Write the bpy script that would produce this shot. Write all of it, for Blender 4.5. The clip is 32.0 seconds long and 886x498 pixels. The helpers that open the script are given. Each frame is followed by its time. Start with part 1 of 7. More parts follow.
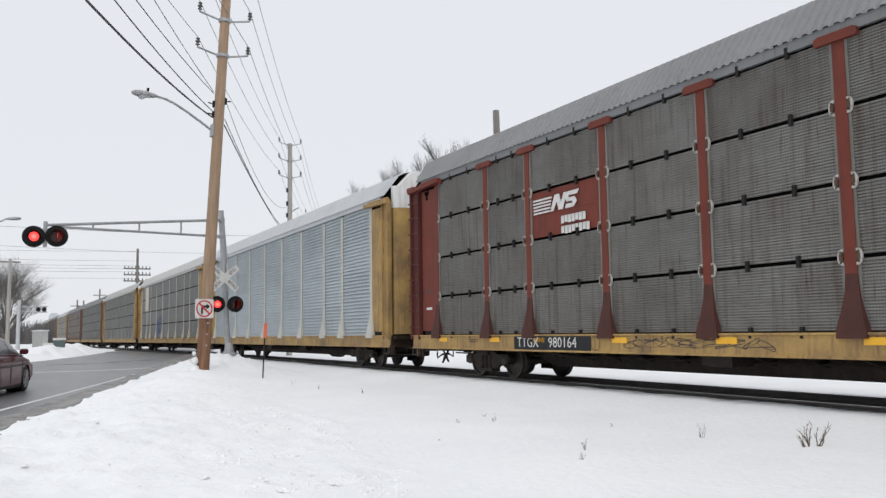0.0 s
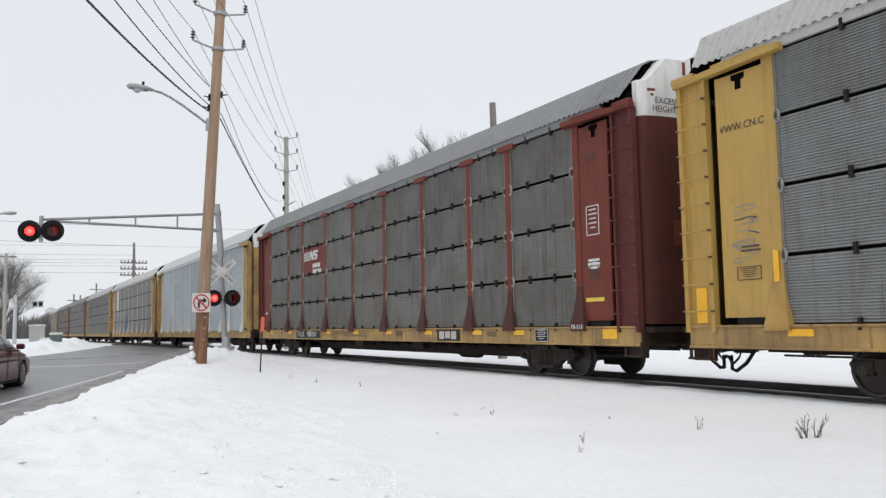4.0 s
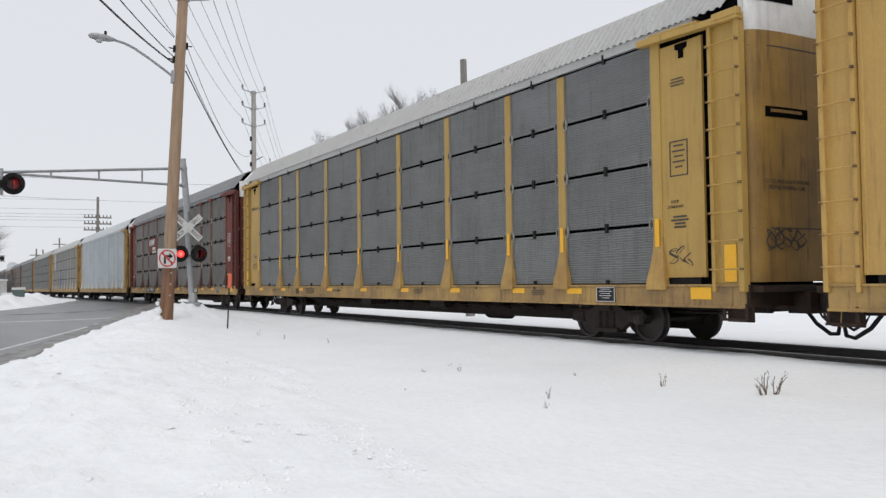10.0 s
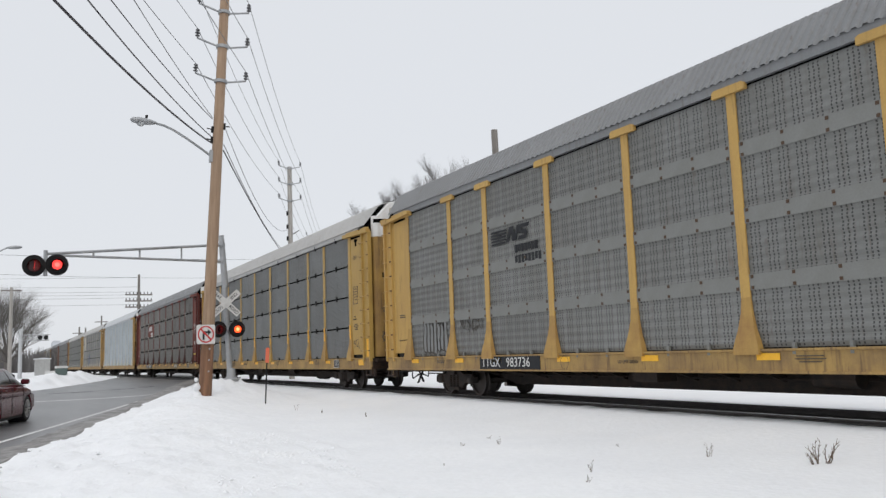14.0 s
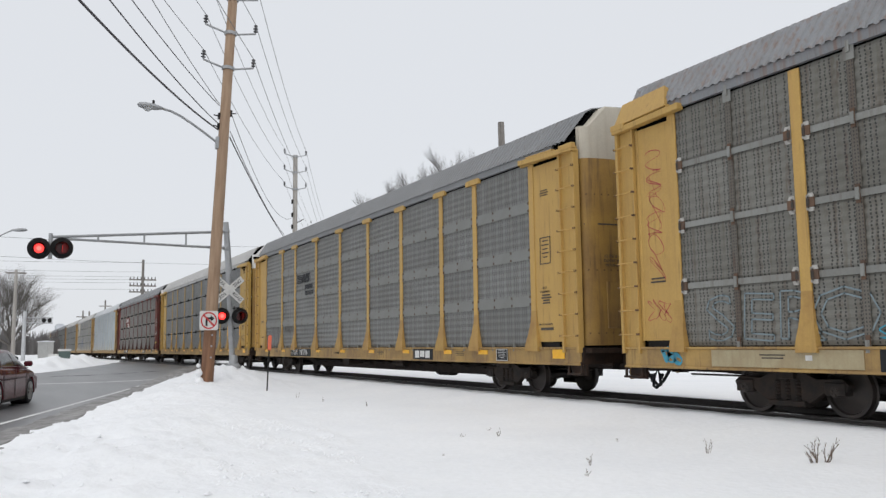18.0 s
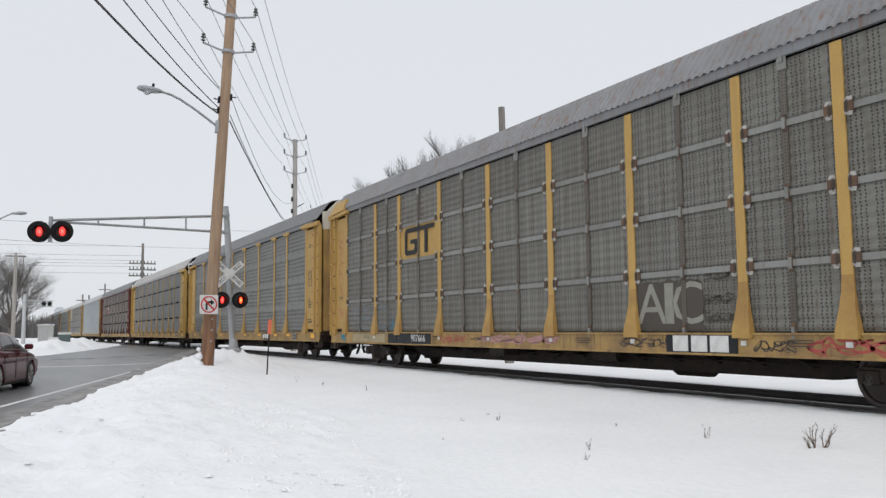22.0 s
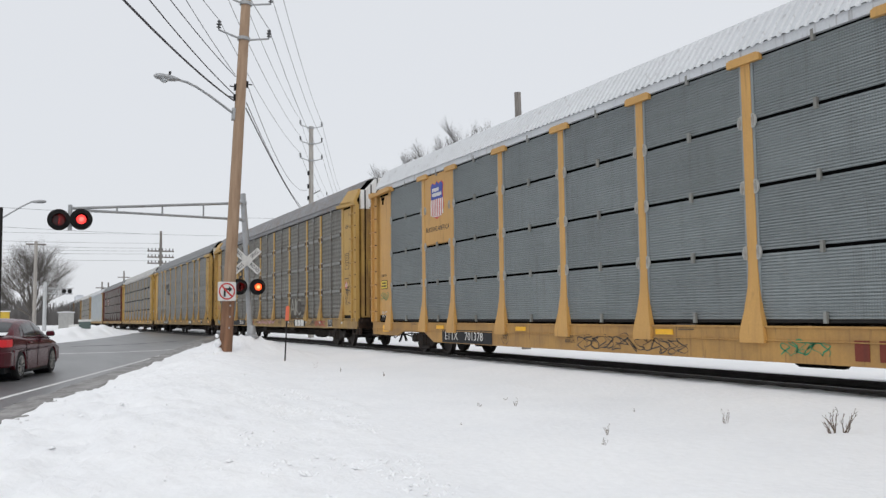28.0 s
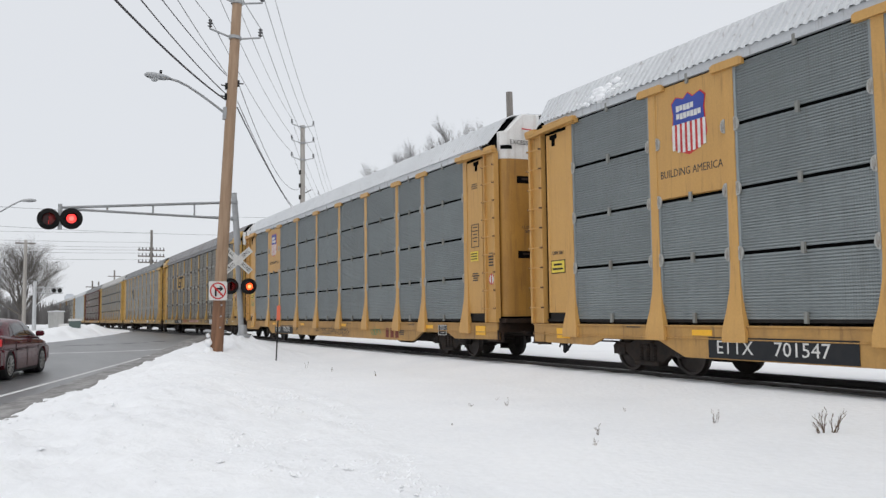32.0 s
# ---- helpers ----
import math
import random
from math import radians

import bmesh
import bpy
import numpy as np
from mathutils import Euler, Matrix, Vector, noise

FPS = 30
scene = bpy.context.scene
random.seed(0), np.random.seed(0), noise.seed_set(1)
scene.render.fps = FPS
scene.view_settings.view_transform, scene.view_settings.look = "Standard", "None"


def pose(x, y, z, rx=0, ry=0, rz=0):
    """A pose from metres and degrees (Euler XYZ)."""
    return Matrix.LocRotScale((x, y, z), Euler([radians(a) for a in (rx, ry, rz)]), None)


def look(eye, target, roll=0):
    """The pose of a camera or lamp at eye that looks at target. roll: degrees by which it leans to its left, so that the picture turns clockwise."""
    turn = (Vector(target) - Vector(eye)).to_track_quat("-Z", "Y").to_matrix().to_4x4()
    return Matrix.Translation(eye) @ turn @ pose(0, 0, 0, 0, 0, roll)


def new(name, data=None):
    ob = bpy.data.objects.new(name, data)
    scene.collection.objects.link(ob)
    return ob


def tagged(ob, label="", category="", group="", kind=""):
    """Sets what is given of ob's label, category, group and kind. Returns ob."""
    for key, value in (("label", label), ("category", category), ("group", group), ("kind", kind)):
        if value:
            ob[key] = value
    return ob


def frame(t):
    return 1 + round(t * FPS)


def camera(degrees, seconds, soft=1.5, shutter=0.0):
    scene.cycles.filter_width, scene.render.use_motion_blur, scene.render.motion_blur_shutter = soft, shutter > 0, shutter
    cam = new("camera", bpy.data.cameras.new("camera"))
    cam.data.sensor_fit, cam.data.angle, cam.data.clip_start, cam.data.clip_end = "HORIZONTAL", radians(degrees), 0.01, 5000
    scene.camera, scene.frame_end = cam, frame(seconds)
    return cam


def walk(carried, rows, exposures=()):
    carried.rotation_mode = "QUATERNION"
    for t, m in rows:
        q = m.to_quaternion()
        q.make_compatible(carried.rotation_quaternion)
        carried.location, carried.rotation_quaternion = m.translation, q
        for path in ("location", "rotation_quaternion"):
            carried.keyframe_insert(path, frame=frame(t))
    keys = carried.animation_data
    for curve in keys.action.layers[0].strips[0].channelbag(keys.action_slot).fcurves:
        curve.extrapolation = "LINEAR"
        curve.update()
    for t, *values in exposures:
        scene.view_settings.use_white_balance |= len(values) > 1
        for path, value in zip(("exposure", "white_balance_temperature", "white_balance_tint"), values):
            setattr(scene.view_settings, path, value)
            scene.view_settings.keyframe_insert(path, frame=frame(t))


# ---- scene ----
# World: y runs along the track, z is up, the near rail head stands at z = 0.32.
cam = camera(56.0, 32.0, soft=1.4)
PATH = (
    (0, -0.011, -0.032, 1.526, -27.424, 5.653, -0.828),
    (0.5, -0.005, -0.016, 1.536, -27.478, 5.598, -0.878),
    (1, -0.016, -0.022, 1.544, -27.558, 5.473, -0.842),
    (1.5, -0.014, -0.030, 1.539, -27.420, 5.355, -0.623),
    (2, 0.000, -0.027, 1.548, -27.572, 5.267, -0.799),
    (2.5, -0.009, -0.020, 1.527, -27.389, 5.219, -0.700),
    (3, -0.014, -0.026, 1.527, -27.377, 5.198, -0.743),
    (3.5, -0.010, -0.012, 1.533, -27.740, 5.221, -0.994),
    (5.5, -0.005, -0.007, 1.521, -26.798, 3.972, -1.038),
    (6, -0.005, -0.015, 1.503, -26.692, 3.079, -0.258),
    (6.5, 0.005, -0.005, 1.514, -25.940, 2.346, 0.411),
    (7, -0.013, 0.002, 1.529, -25.467, 2.697, 0.285),
    (7.5, -0.007, -0.001, 1.571, -25.204, 3.673, -0.038),
    (8, -0.091, -0.139, 1.518, -26.051, 4.364, -0.025),
    (8.5, -0.036, 0.006, 1.545, -27.484, 4.230, -0.128),
    (9, 0.029, 0.023, 1.543, -28.654, 3.990, -0.632),
    (9.5, -0.005, 0.017, 1.524, -29.040, 3.182, -0.686),
    (10, -0.002, 0.006, 1.529, -29.736, 2.231, -0.676),
    (10.5, 0.004, 0.016, 1.556, -29.550, 2.026, -0.465),
    (11, -0.030, 0.018, 1.584, -28.261, 3.668, -1.149),
    (11.5, -0.010, 0.017, 1.580, -27.249, 5.401, -0.803),
    (12, -0.000, 0.002, 1.578, -27.394, 6.376, -1.116),
    (12.5, 0.009, -0.008, 1.565, -27.460, 6.891, -1.841),
    (13, 0.031, 0.002, 1.571, -27.741, 6.894, -2.341),
    (13.5, 0.034, 0.003, 1.565, -27.416, 7.031, -1.976),
    (14, 0.020, 0.006, 1.570, -27.374, 6.985, -1.992),
    (14.5, 0.049, 0.010, 1.563, -27.250, 6.763, -1.686),
    (16.5, 0.021, 0.003, 1.569, -27.106, 6.647, -1.016),
    (17, 0.023, 0.005, 1.564, -27.337, 6.560, -0.979),
    (17.5, 0.021, -0.002, 1.564, -27.204, 6.483, -0.927),
    (18, 0.021, 0.001, 1.563, -27.075, 6.410, -0.756),
    (18.5, -0.021, -0.014, 1.577, -27.069, 6.360, -0.622),
    (19, 0.015, 0.012, 1.560, -26.868, 6.260, -0.521),
    (19.5, -0.008, -0.014, 1.579, -26.796, 6.012, -0.535),
    (20, -0.005, -0.009, 1.559, -26.759, 5.861, -0.465),
    (20.5, -0.000, 0.008, 1.546, -26.920, 5.691, -0.438),
    (21, -0.001, 0.005, 1.554, -26.829, 5.464, -0.339),
    (21.5, -0.002, 0.008, 1.567, -27.049, 5.426, -0.484),
    (22, 0.005, -0.001, 1.559, -27.094, 5.386, -0.516),
    (22.5, 0.026, 0.015, 1.552, -26.931, 5.240, -0.503),
    (23, 0.042, 0.031, 1.539, -26.831, 5.198, -0.519),
    (23.5, 0.016, 0.015, 1.543, -26.836, 4.919, -0.443),
    (24, 0.006, 0.017, 1.553, -26.768, 4.670, -0.466),
    (24.5, 0.008, 0.017, 1.558, -26.501, 4.437, -0.531),
    (25, 0.022, 0.024, 1.555, -26.298, 4.335, -0.513),
    (25.5, 0.009, 0.010, 1.551, -26.172, 4.307, -0.509),
    (27.5, 0.002, 0.014, 1.545, -25.754, 4.313, -0.668),
    (28, -0.005, 0.011, 1.550, -25.978, 4.468, -0.667),
    (28.5, -0.010, 0.009, 1.546, -25.865, 4.504, -0.557),
    (29, -0.019, 0.002, 1.547, -25.975, 4.487, -0.621),
    (29.5, -0.006, 0.009, 1.555, -25.924, 4.413, -0.639),
    (30, -0.019, 0.001, 1.544, -25.954, 4.365, -0.633),
    (30.5, 0.006, 0.013, 1.538, -26.124, 4.394, -0.691),
    (31, -0.003, 0.020, 1.546, -26.547, 4.400, -0.755),
    (31.5, 0.002, 0.015, 1.548, -26.400, 4.433, -0.631),
    (32, -0.004, 0.001, 1.565, -26.548, 4.404, -0.657),
)


def eye_pose(r):
    """Pose from place, yaw, pitch and lean."""
    return pose(r[1], r[2], r[3], 90 + r[5], 0, r[4]) @ pose(0, 0, 0, 0, 0, r[6])


walk(cam, [(r[0], eye_pose(r)) for r in PATH], [(0, 0.08), (1, 0.13), (2, 0.17), (3, 0.15), (4, 0.09), (5.5, 0.0), (32, 0.0)])

# ---------------------------------------------------------------- light
world = bpy.data.worlds.new("overcast")
scene.world = world
world.use_nodes = True
wn, wl = world.node_tree.nodes, world.node_tree.links
wn.clear()
sky = wn.new("ShaderNodeTexSky")
sky.sky_type, sky.sun_disc = "NISHITA", False
sky.sun_elevation, sky.sun_rotation = radians(55), radians(207)
sky.air_density, sky.dust_density = 1.0, 3.0
dim = wn.new("ShaderNodeVectorMath")
dim.operation = "SCALE"
dim.inputs[3].default_value = 0.08
cloud = wn.new("ShaderNodeMix")
cloud.data_type = "RGBA"
cloud.inputs[0].default_value = 0.9
cloud.inputs[7].default_value = (0.81, 0.833, 0.872, 1)
back = wn.new("ShaderNodeBackground")
back.inputs[1].default_value = 1.0
wout = wn.new("ShaderNodeOutputWorld")
wl.new(sky.outputs[0], dim.inputs[0])
wl.new(dim.outputs[0], cloud.inputs[6])
wl.new(cloud.outputs[2], back.inputs[0])
wl.new(back.outputs[0], wout.inputs[0])
sun_data = bpy.data.lights.new("sun", "SUN")
sun_data.energy, sun_data.angle, sun_data.color = 0.85, radians(30), (1.0, 0.97, 0.93)
sun = new("sun", sun_data)
sun.matrix_basis = look((-30, -40, 95), (0, 20, 0))

# ---------------------------------------------------------------- mesh tools
class Geo:
    """Gathers vertices and faces for one mesh."""

    def __init__(self):
        self.v, self.f, self.m = [], [], []

    def add(self, verts, faces, mi=0):
        n = len(self.v)
        self.v += [tuple(p) for p in verts]
        self.f += [tuple(i + n for i in q) for q in faces]
        self.m += [mi] * len(faces)
        return self

    def box(self, x0, x1, y0, y1, z0, z1, mi=0):
        v = [(x, y, z) for z in (z0, z1) for y in (y0, y1) for x in (x0, x1)]
        return self.add(v, [(0, 2, 3, 1), (4, 5, 7, 6), (0, 1, 5, 4), (2, 6, 7, 3), (0, 4, 6, 2), (1, 3, 7, 5)], mi)

    def tube(self, p0, p1, r0, r1=None, n=10, mi=0, caps=True):
        p0, p1 = Vector(p0), Vector(p1)
        r1 = r0 if r1 is None else r1
        d = (p1 - p0).normalized()
        a = d.orthogonal().normalized()
        b = d.cross(a)
        v, f = [], []
        for p, r in ((p0, r0), (p1, r1)):
            for i in range(n):
                t = 2 * math.pi * i / n
                v.append(p + a * (r * math.cos(t)) + b * (r * math.sin(t)))
        for i in range(n):
            j = (i + 1) % n
            f.append((i, j, n + j, n + i))
        if caps:
            f.append(tuple(range(n - 1, -1, -1)))
            f.append(tuple(range(n, 2 * n)))
        return self.add(v, f, mi)

    def prism(self, poly, axis, a, b, mi=0):
        """A polygon in the two other axes, drawn out along axis from a to b."""
        def put(p, w):
            q = list(p)
            q.insert(axis, w)
            return tuple(q)
        n = len(poly)
        v = [put(p, a) for p in poly] + [put(p, b) for p in poly]
        f = [(i, (i + 1) % n, n + (i + 1) % n, n + i) for i in range(n)]
        f += [tuple(range(n - 1, -1, -1)), tuple(range(n, 2 * n))]
        return self.add(v, f, mi)

    def prism_xz(self, poly, y0, y1, mi=0):
        """A polygon in x and z drawn out along y."""
        n = len(poly)
        v = [(x, y0, z) for x, z in poly] + [(x, y1, z) for x, z in poly]
        f = [(i, (i + 1) % n, n + (i + 1) % n, n + i) for i in range(n)]
        f += [tuple(range(n - 1, -1, -1)), tuple(range(n, 2 * n))]
        return self.add(v, f, mi)

    def prism_z(self, poly, z0, z1, mi=0):
        """A ground-plan polygon drawn up along z."""
        return self.prism(poly, 2, z0, z1, mi)

    def lathe(self, prof, c, axis, n=24, mi=0):
        """Rings of (radius, along) about an axis through c."""
        v, f = [], []
        for r, w in prof:
            for i in range(n):
                t = 2 * math.pi * i / n
                q = [r * math.cos(t), r * math.sin(t)]
                q.insert(axis, w)
                v.append((c[0] + q[0], c[1] + q[1], c[2] + q[2]))
        for k in range(len(prof) - 1):
            for i in range(n):
                j = (i + 1) % n
                f.append((k * n + i, k * n + j, (k + 1) * n + j, (k + 1) * n + i))
        f.append(tuple(range(n - 1, -1, -1)))
        k = (len(prof) - 1) * n
        f.append(tuple(range(k, k + n)))
        return self.add(v, f, mi)

    def mesh(self, name, *mats, smooth=False, bevel=0.0, fix=True):
        me = bpy.data.meshes.new(name)
        me.from_pydata(self.v, [], self.f)
        for i, m in enumerate(self.m):
            if m:
                me.polygons[i].material_index = m
        for m in mats:
            me.materials.append(m)
        if fix or bevel:
            bm = bmesh.new()
            bm.from_mesh(me)
            if bevel:
                bmesh.ops.bevel(bm, geom=bm.edges[:], offset=bevel, segments=1, affect="EDGES", clamp_overlap=True)
            bmesh.ops.recalc_face_normals(bm, faces=bm.faces[:])
            bm.to_mesh(me)
            bm.free()
        if smooth:
            for p in me.polygons:
                p.use_smooth = True
            if smooth != "all":
                me.set_sharp_from_angle(angle=radians(35))
        return me


def put(name, me, parent=None, label="", m=None):
    """One mesh object, a part when it has a parent."""
    ob = new(name, me)
    if parent is not None:
        ob.parent = parent
    if m is not None:
        ob.matrix_basis = m
    return tagged(ob, label) if label else ob


def thing(name, label, category, group="", kind="", m=None, me=None):
    ob = new(name, me)
    if m is not None:
        ob.matrix_basis = m
    return tagged(ob, label, category, group, kind)


TEXTS = {}


def text_mesh(words, height, mat, stretch=1.0):
    """Flat letters in the local xz plane, centred, with a slight thickness."""
    key = (words, height, mat.name, stretch)
    if key in TEXTS:
        return TEXTS[key]
    cu = bpy.data.curves.new("letters", "FONT")
    cu.body, cu.size, cu.align_x, cu.align_y, cu.extrude = words, height * 1.37, "CENTER", "CENTER", 0.002
    cu.resolution_u = 2
    ob = bpy.data.objects.new("letters", cu)
    scene.collection.objects.link(ob)
    bpy.context.view_layer.update()
    me = bpy.data.meshes.new_from_object(ob.evaluated_get(bpy.context.evaluated_depsgraph_get()))
    bpy.data.objects.remove(ob)
    me.transform(Matrix.Rotation(radians(90), 4, "X") @ Matrix.Diagonal((stretch, 1, 1, 1)))
    me.materials.clear()
    me.materials.append(mat)
    TEXTS[key] = me
    return me


# ---------------------------------------------------------------- materials
def mat(name, base, rough=0.6, metal=0.0, tint=None, amount=0.5, scale=3.0, fine=40.0, bump=0.1, bump_scale=60.0, streak=0.0, streak_col=(0.1, 0.05, 0.03), vary=0.0, spec=0.5, stretch=(1, 1, 1), grain=0.12, runs=0.0):
    """Principled material with variation at two scales, optional run-down streaks and relief."""
    m = bpy.data.materials.new(name)
    m.use_nodes = True
    nt = m.node_tree
    n, l = nt.nodes, nt.links
    p = n["Principled BSDF"]
    p.inputs["Roughness"].default_value = rough
    p.inputs["Metallic"].default_value = metal
    p.inputs["Specular IOR Level"].default_value = spec
    co = n.new("ShaderNodeTexCoord")
    mp = n.new("ShaderNodeMapping")
    mp.inputs[3].default_value = stretch
    where = co.outputs["Object"]
    if vary:
        # every piece shows its own stretch of the pattern
        oi = n.new("ShaderNodeObjectInfo")
        jump = n.new("ShaderNodeVectorMath")
        jump.operation = "MULTIPLY_ADD"
        jump.inputs[1].default_value = (17.0, 43.0, 29.0)
        l.new(oi.outputs["Random"], jump.inputs[0])
        l.new(where, jump.inputs[2])
        where = jump.outputs[0]
    l.new(where, mp.inputs[0])
    base4 = (*base, 1)
    tint4 = (*(tint or tuple(c * 0.7 for c in base)), 1)
    big = n.new("ShaderNodeTexNoise")
    big.inputs["Scale"].default_value, big.inputs["Detail"].default_value, big.inputs["Roughness"].default_value = scale, 5, 0.6
    l.new(mp.outputs[0], big.inputs[0])
    ramp = n.new("ShaderNodeMapRange")
    ramp.inputs[1].default_value, ramp.inputs[2].default_value = 0.35, 0.72
    ramp.inputs[4].default_value = amount
    l.new(big.outputs[0], ramp.inputs[0])
    mix = n.new("ShaderNodeMix")
    mix.data_type = "RGBA"
    mix.inputs[6].default_value, mix.inputs[7].default_value = base4, tint4
    l.new(ramp.outputs[0], mix.inputs[0])
    out = mix.outputs[2]
    sm = n.new("ShaderNodeTexNoise")
    sm.inputs["Scale"].default_value, sm.inputs["Detail"].default_value = fine, 3
    l.new(mp.outputs[0], sm.inputs[0])
    sr = n.new("ShaderNodeMapRange")
    sr.inputs[3].default_value, sr.inputs[4].default_value = 1 - grain, 1 + grain
    l.new(sm.outputs[0], sr.inputs[0])
    mul = n.new("ShaderNodeVectorMath")
    mul.operation = "SCALE"
    l.new(out, mul.inputs[0])
    l.new(sr.outputs[0], mul.inputs[3])
    out = mul.outputs[0]
    if vary:
        vr = n.new("ShaderNodeMapRange")
        vr.inputs[3].default_value, vr.inputs[4].default_value = 1 - vary, 1 + vary
        l.new(oi.outputs["Random"], vr.inputs[0])
        mv = n.new("ShaderNodeVectorMath")
        mv.operation = "SCALE"
        l.new(out, mv.inputs[0])
        l.new(vr.outputs[0], mv.inputs[3])
        out = mv.outputs[0]
    if streak:
        sp = n.new("ShaderNodeMapping")
        sp.inputs[3].default_value = (6, 6, 0.35)
        l.new(where, sp.inputs[0])
        sn = n.new("ShaderNodeTexNoise")
        sn.inputs["Scale"].default_value, sn.inputs["Detail"].default_value = 1.6, 4
        l.new(sp.outputs[0], sn.inputs[0])
        s2 = n.new("ShaderNodeMapRange")
        s2.inputs[1].default_value, s2.inputs[2].default_value, s2.inputs[4].default_value = 0.52, 0.75, streak
        l.new(sn.outputs[0], s2.inputs[0])
        m2 = n.new("ShaderNodeMix")
        m2.data_type = "RGBA"
        m2.inputs[7].default_value = (*streak_col, 1)
        l.new(s2.outputs[0], m2.inputs[0])
        l.new(out, m2.inputs[6])
        out = m2.outputs[2]
    if runs:
        # thin rusty runs and blots
        rp = n.new("ShaderNodeMapping")
        rp.inputs[3].default_value = (9, 9, 0.9)
        l.new(where, rp.inputs[0])
        rn = n.new("ShaderNodeTexNoise")
        rn.inputs["Scale"].default_value, rn.inputs["Detail"].default_value = 1.3, 6
        l.new(rp.outputs[0], rn.inputs[0])
        r2 = n.new("ShaderNodeMapRange")
        r2.inputs[1].default_value, r2.inputs[2].default_value, r2.inputs[4].default_value = 0.60, 0.72, runs
        l.new(rn.outputs[0], r2.inputs[0])
        m3 = n.new("ShaderNodeMix")
        m3.data_type = "RGBA"
        m3.inputs[7].default_value = (0.085, 0.045, 0.028, 1)
        l.new(r2.outputs[0], m3.inputs[0])
        l.new(out, m3.inputs[6])
        out = m3.outputs[2]
    l.new(out, p.inputs["Base Color"])
    if bump:
        bn = n.new("ShaderNodeTexNoise")
        bn.inputs["Scale"].default_value, bn.inputs["Detail"].default_value = bump_scale, 4
        l.new(mp.outputs[0], bn.inputs[0])
        bp = n.new("ShaderNodeBump")
        bp.inputs["Strength"].default_value, bp.inputs["Distance"].default_value = bump, 0.02
        l.new(bn.outputs[0], bp.inputs["Height"])
        l.new(bp.outputs[0], p.inputs["Normal"])
    return m


def glow(name, col, strength):
    m = bpy.data.materials.new(name)
    m.use_nodes = True
    p = m.node_tree.nodes["Principled BSDF"]
    p.inputs["Base Color"].default_value = (*col, 1)
    p.inputs["Emission Color"].default_value = (*col, 1)
    p.inputs["Emission Strength"].default_value = strength
    return m


def holes(m, along, up, across_w, duty_a, duty_u, depth=0.75):
    """Adds rows of small dark drilled holes to a panel material: pitch along y and up z."""
    n, l = m.node_tree.nodes, m.node_tree.links
    p = n["Principled BSDF"]
    src = p.inputs["Base Color"].links[0].from_socket
    co = n.new("ShaderNodeTexCoord")
    sep = n.new("ShaderNodeSeparateXYZ")
    l.new(co.outputs["Object"], sep.inputs[0])

    def gate(socket, pitch, duty):
        a = n.new("ShaderNodeMath")
        a.operation = "DIVIDE"
        a.inputs[1].default_value = pitch
        l.new(socket, a.inputs[0])
        b = n.new("ShaderNodeMath")
        b.operation = "FRACT"
        l.new(a.outputs[0], b.inputs[0])
        c = n.new("ShaderNodeMath")
        c.operation = "LESS_THAN"
        c.inputs[1].default_value = duty
        l.new(b.outputs[0], c.inputs[0])
        return c.outputs[0]

    g = n.new("ShaderNodeMath")
    g.operation = "MULTIPLY"
    l.new(gate(sep.outputs[1], along, duty_a), g.inputs[0])
    l.new(gate(sep.outputs[2], up, duty_u), g.inputs[1])
    last = g.outputs[0]
    if across_w:
        h = n.new("ShaderNodeMath")
        h.operation = "MULTIPLY"
        l.new(last, h.inputs[0])
        l.new(gate(sep.outputs[1], across_w, 0.62), h.inputs[1])
        last = h.outputs[0]
    k = n.new("ShaderNodeMath")
    k.operation = "MULTIPLY"
    k.inputs[1].default_value = depth
    l.new(last, k.inputs[0])
    mx = n.new("ShaderNodeMix")
    mx.data_type = "RGBA"
    mx.inputs[7].default_value = (0.02, 0.02, 0.02, 1)
    l.new(k.outputs[0], mx.inputs[0])
    l.new(src, mx.inputs[6])
    l.new(mx.outputs[2], p.inputs["Base Color"])
    return m


SNOW = mat("snow", (0.875, 0.885, 0.897), 0.85, tint=(0.785, 0.80, 0.825), amount=0.55, scale=0.5, fine=9, bump=0.9, bump_scale=11, spec=0.2, grain=0.05)
ASPHALT = mat("wet_asphalt", (0.075, 0.076, 0.078), 0.34, tint=(0.17, 0.17, 0.172), amount=0.8, scale=0.9, fine=30, bump=0.25, bump_scale=90, stretch=(1, 0.16, 1))
SLUSH = mat("road_slush", (0.11, 0.103, 0.097), 0.55, tint=(0.42, 0.41, 0.40), amount=0.8, scale=2.2, fine=9, bump=1.0, bump_scale=16, grain=0.35)
LINE = mat("road_paint", (0.72, 0.72, 0.71), 0.7, tint=(0.30, 0.30, 0.30), amount=0.4, scale=3, fine=25, bump=0.1)
BALLAST = mat("ballast", (0.15, 0.147, 0.145), 0.9, tint=(0.28, 0.28, 0.28), amount=0.9, scale=2.5, fine=22, bump=0.9, bump_scale=28)
RAIL = mat("rail_steel", (0.085, 0.078, 0.074), 0.6, metal=0.1, tint=(0.05, 0.042, 0.038), amount=0.6, scale=4, fine=40, bump=0.1)
RAIL_TOP = mat("rail_head", (0.5, 0.5, 0.5), 0.28, metal=1.0, fine=60, bump=0.05)
TIE = mat("tie_wood", (0.10, 0.092, 0.085), 0.9, fine=30, bump=0.5)
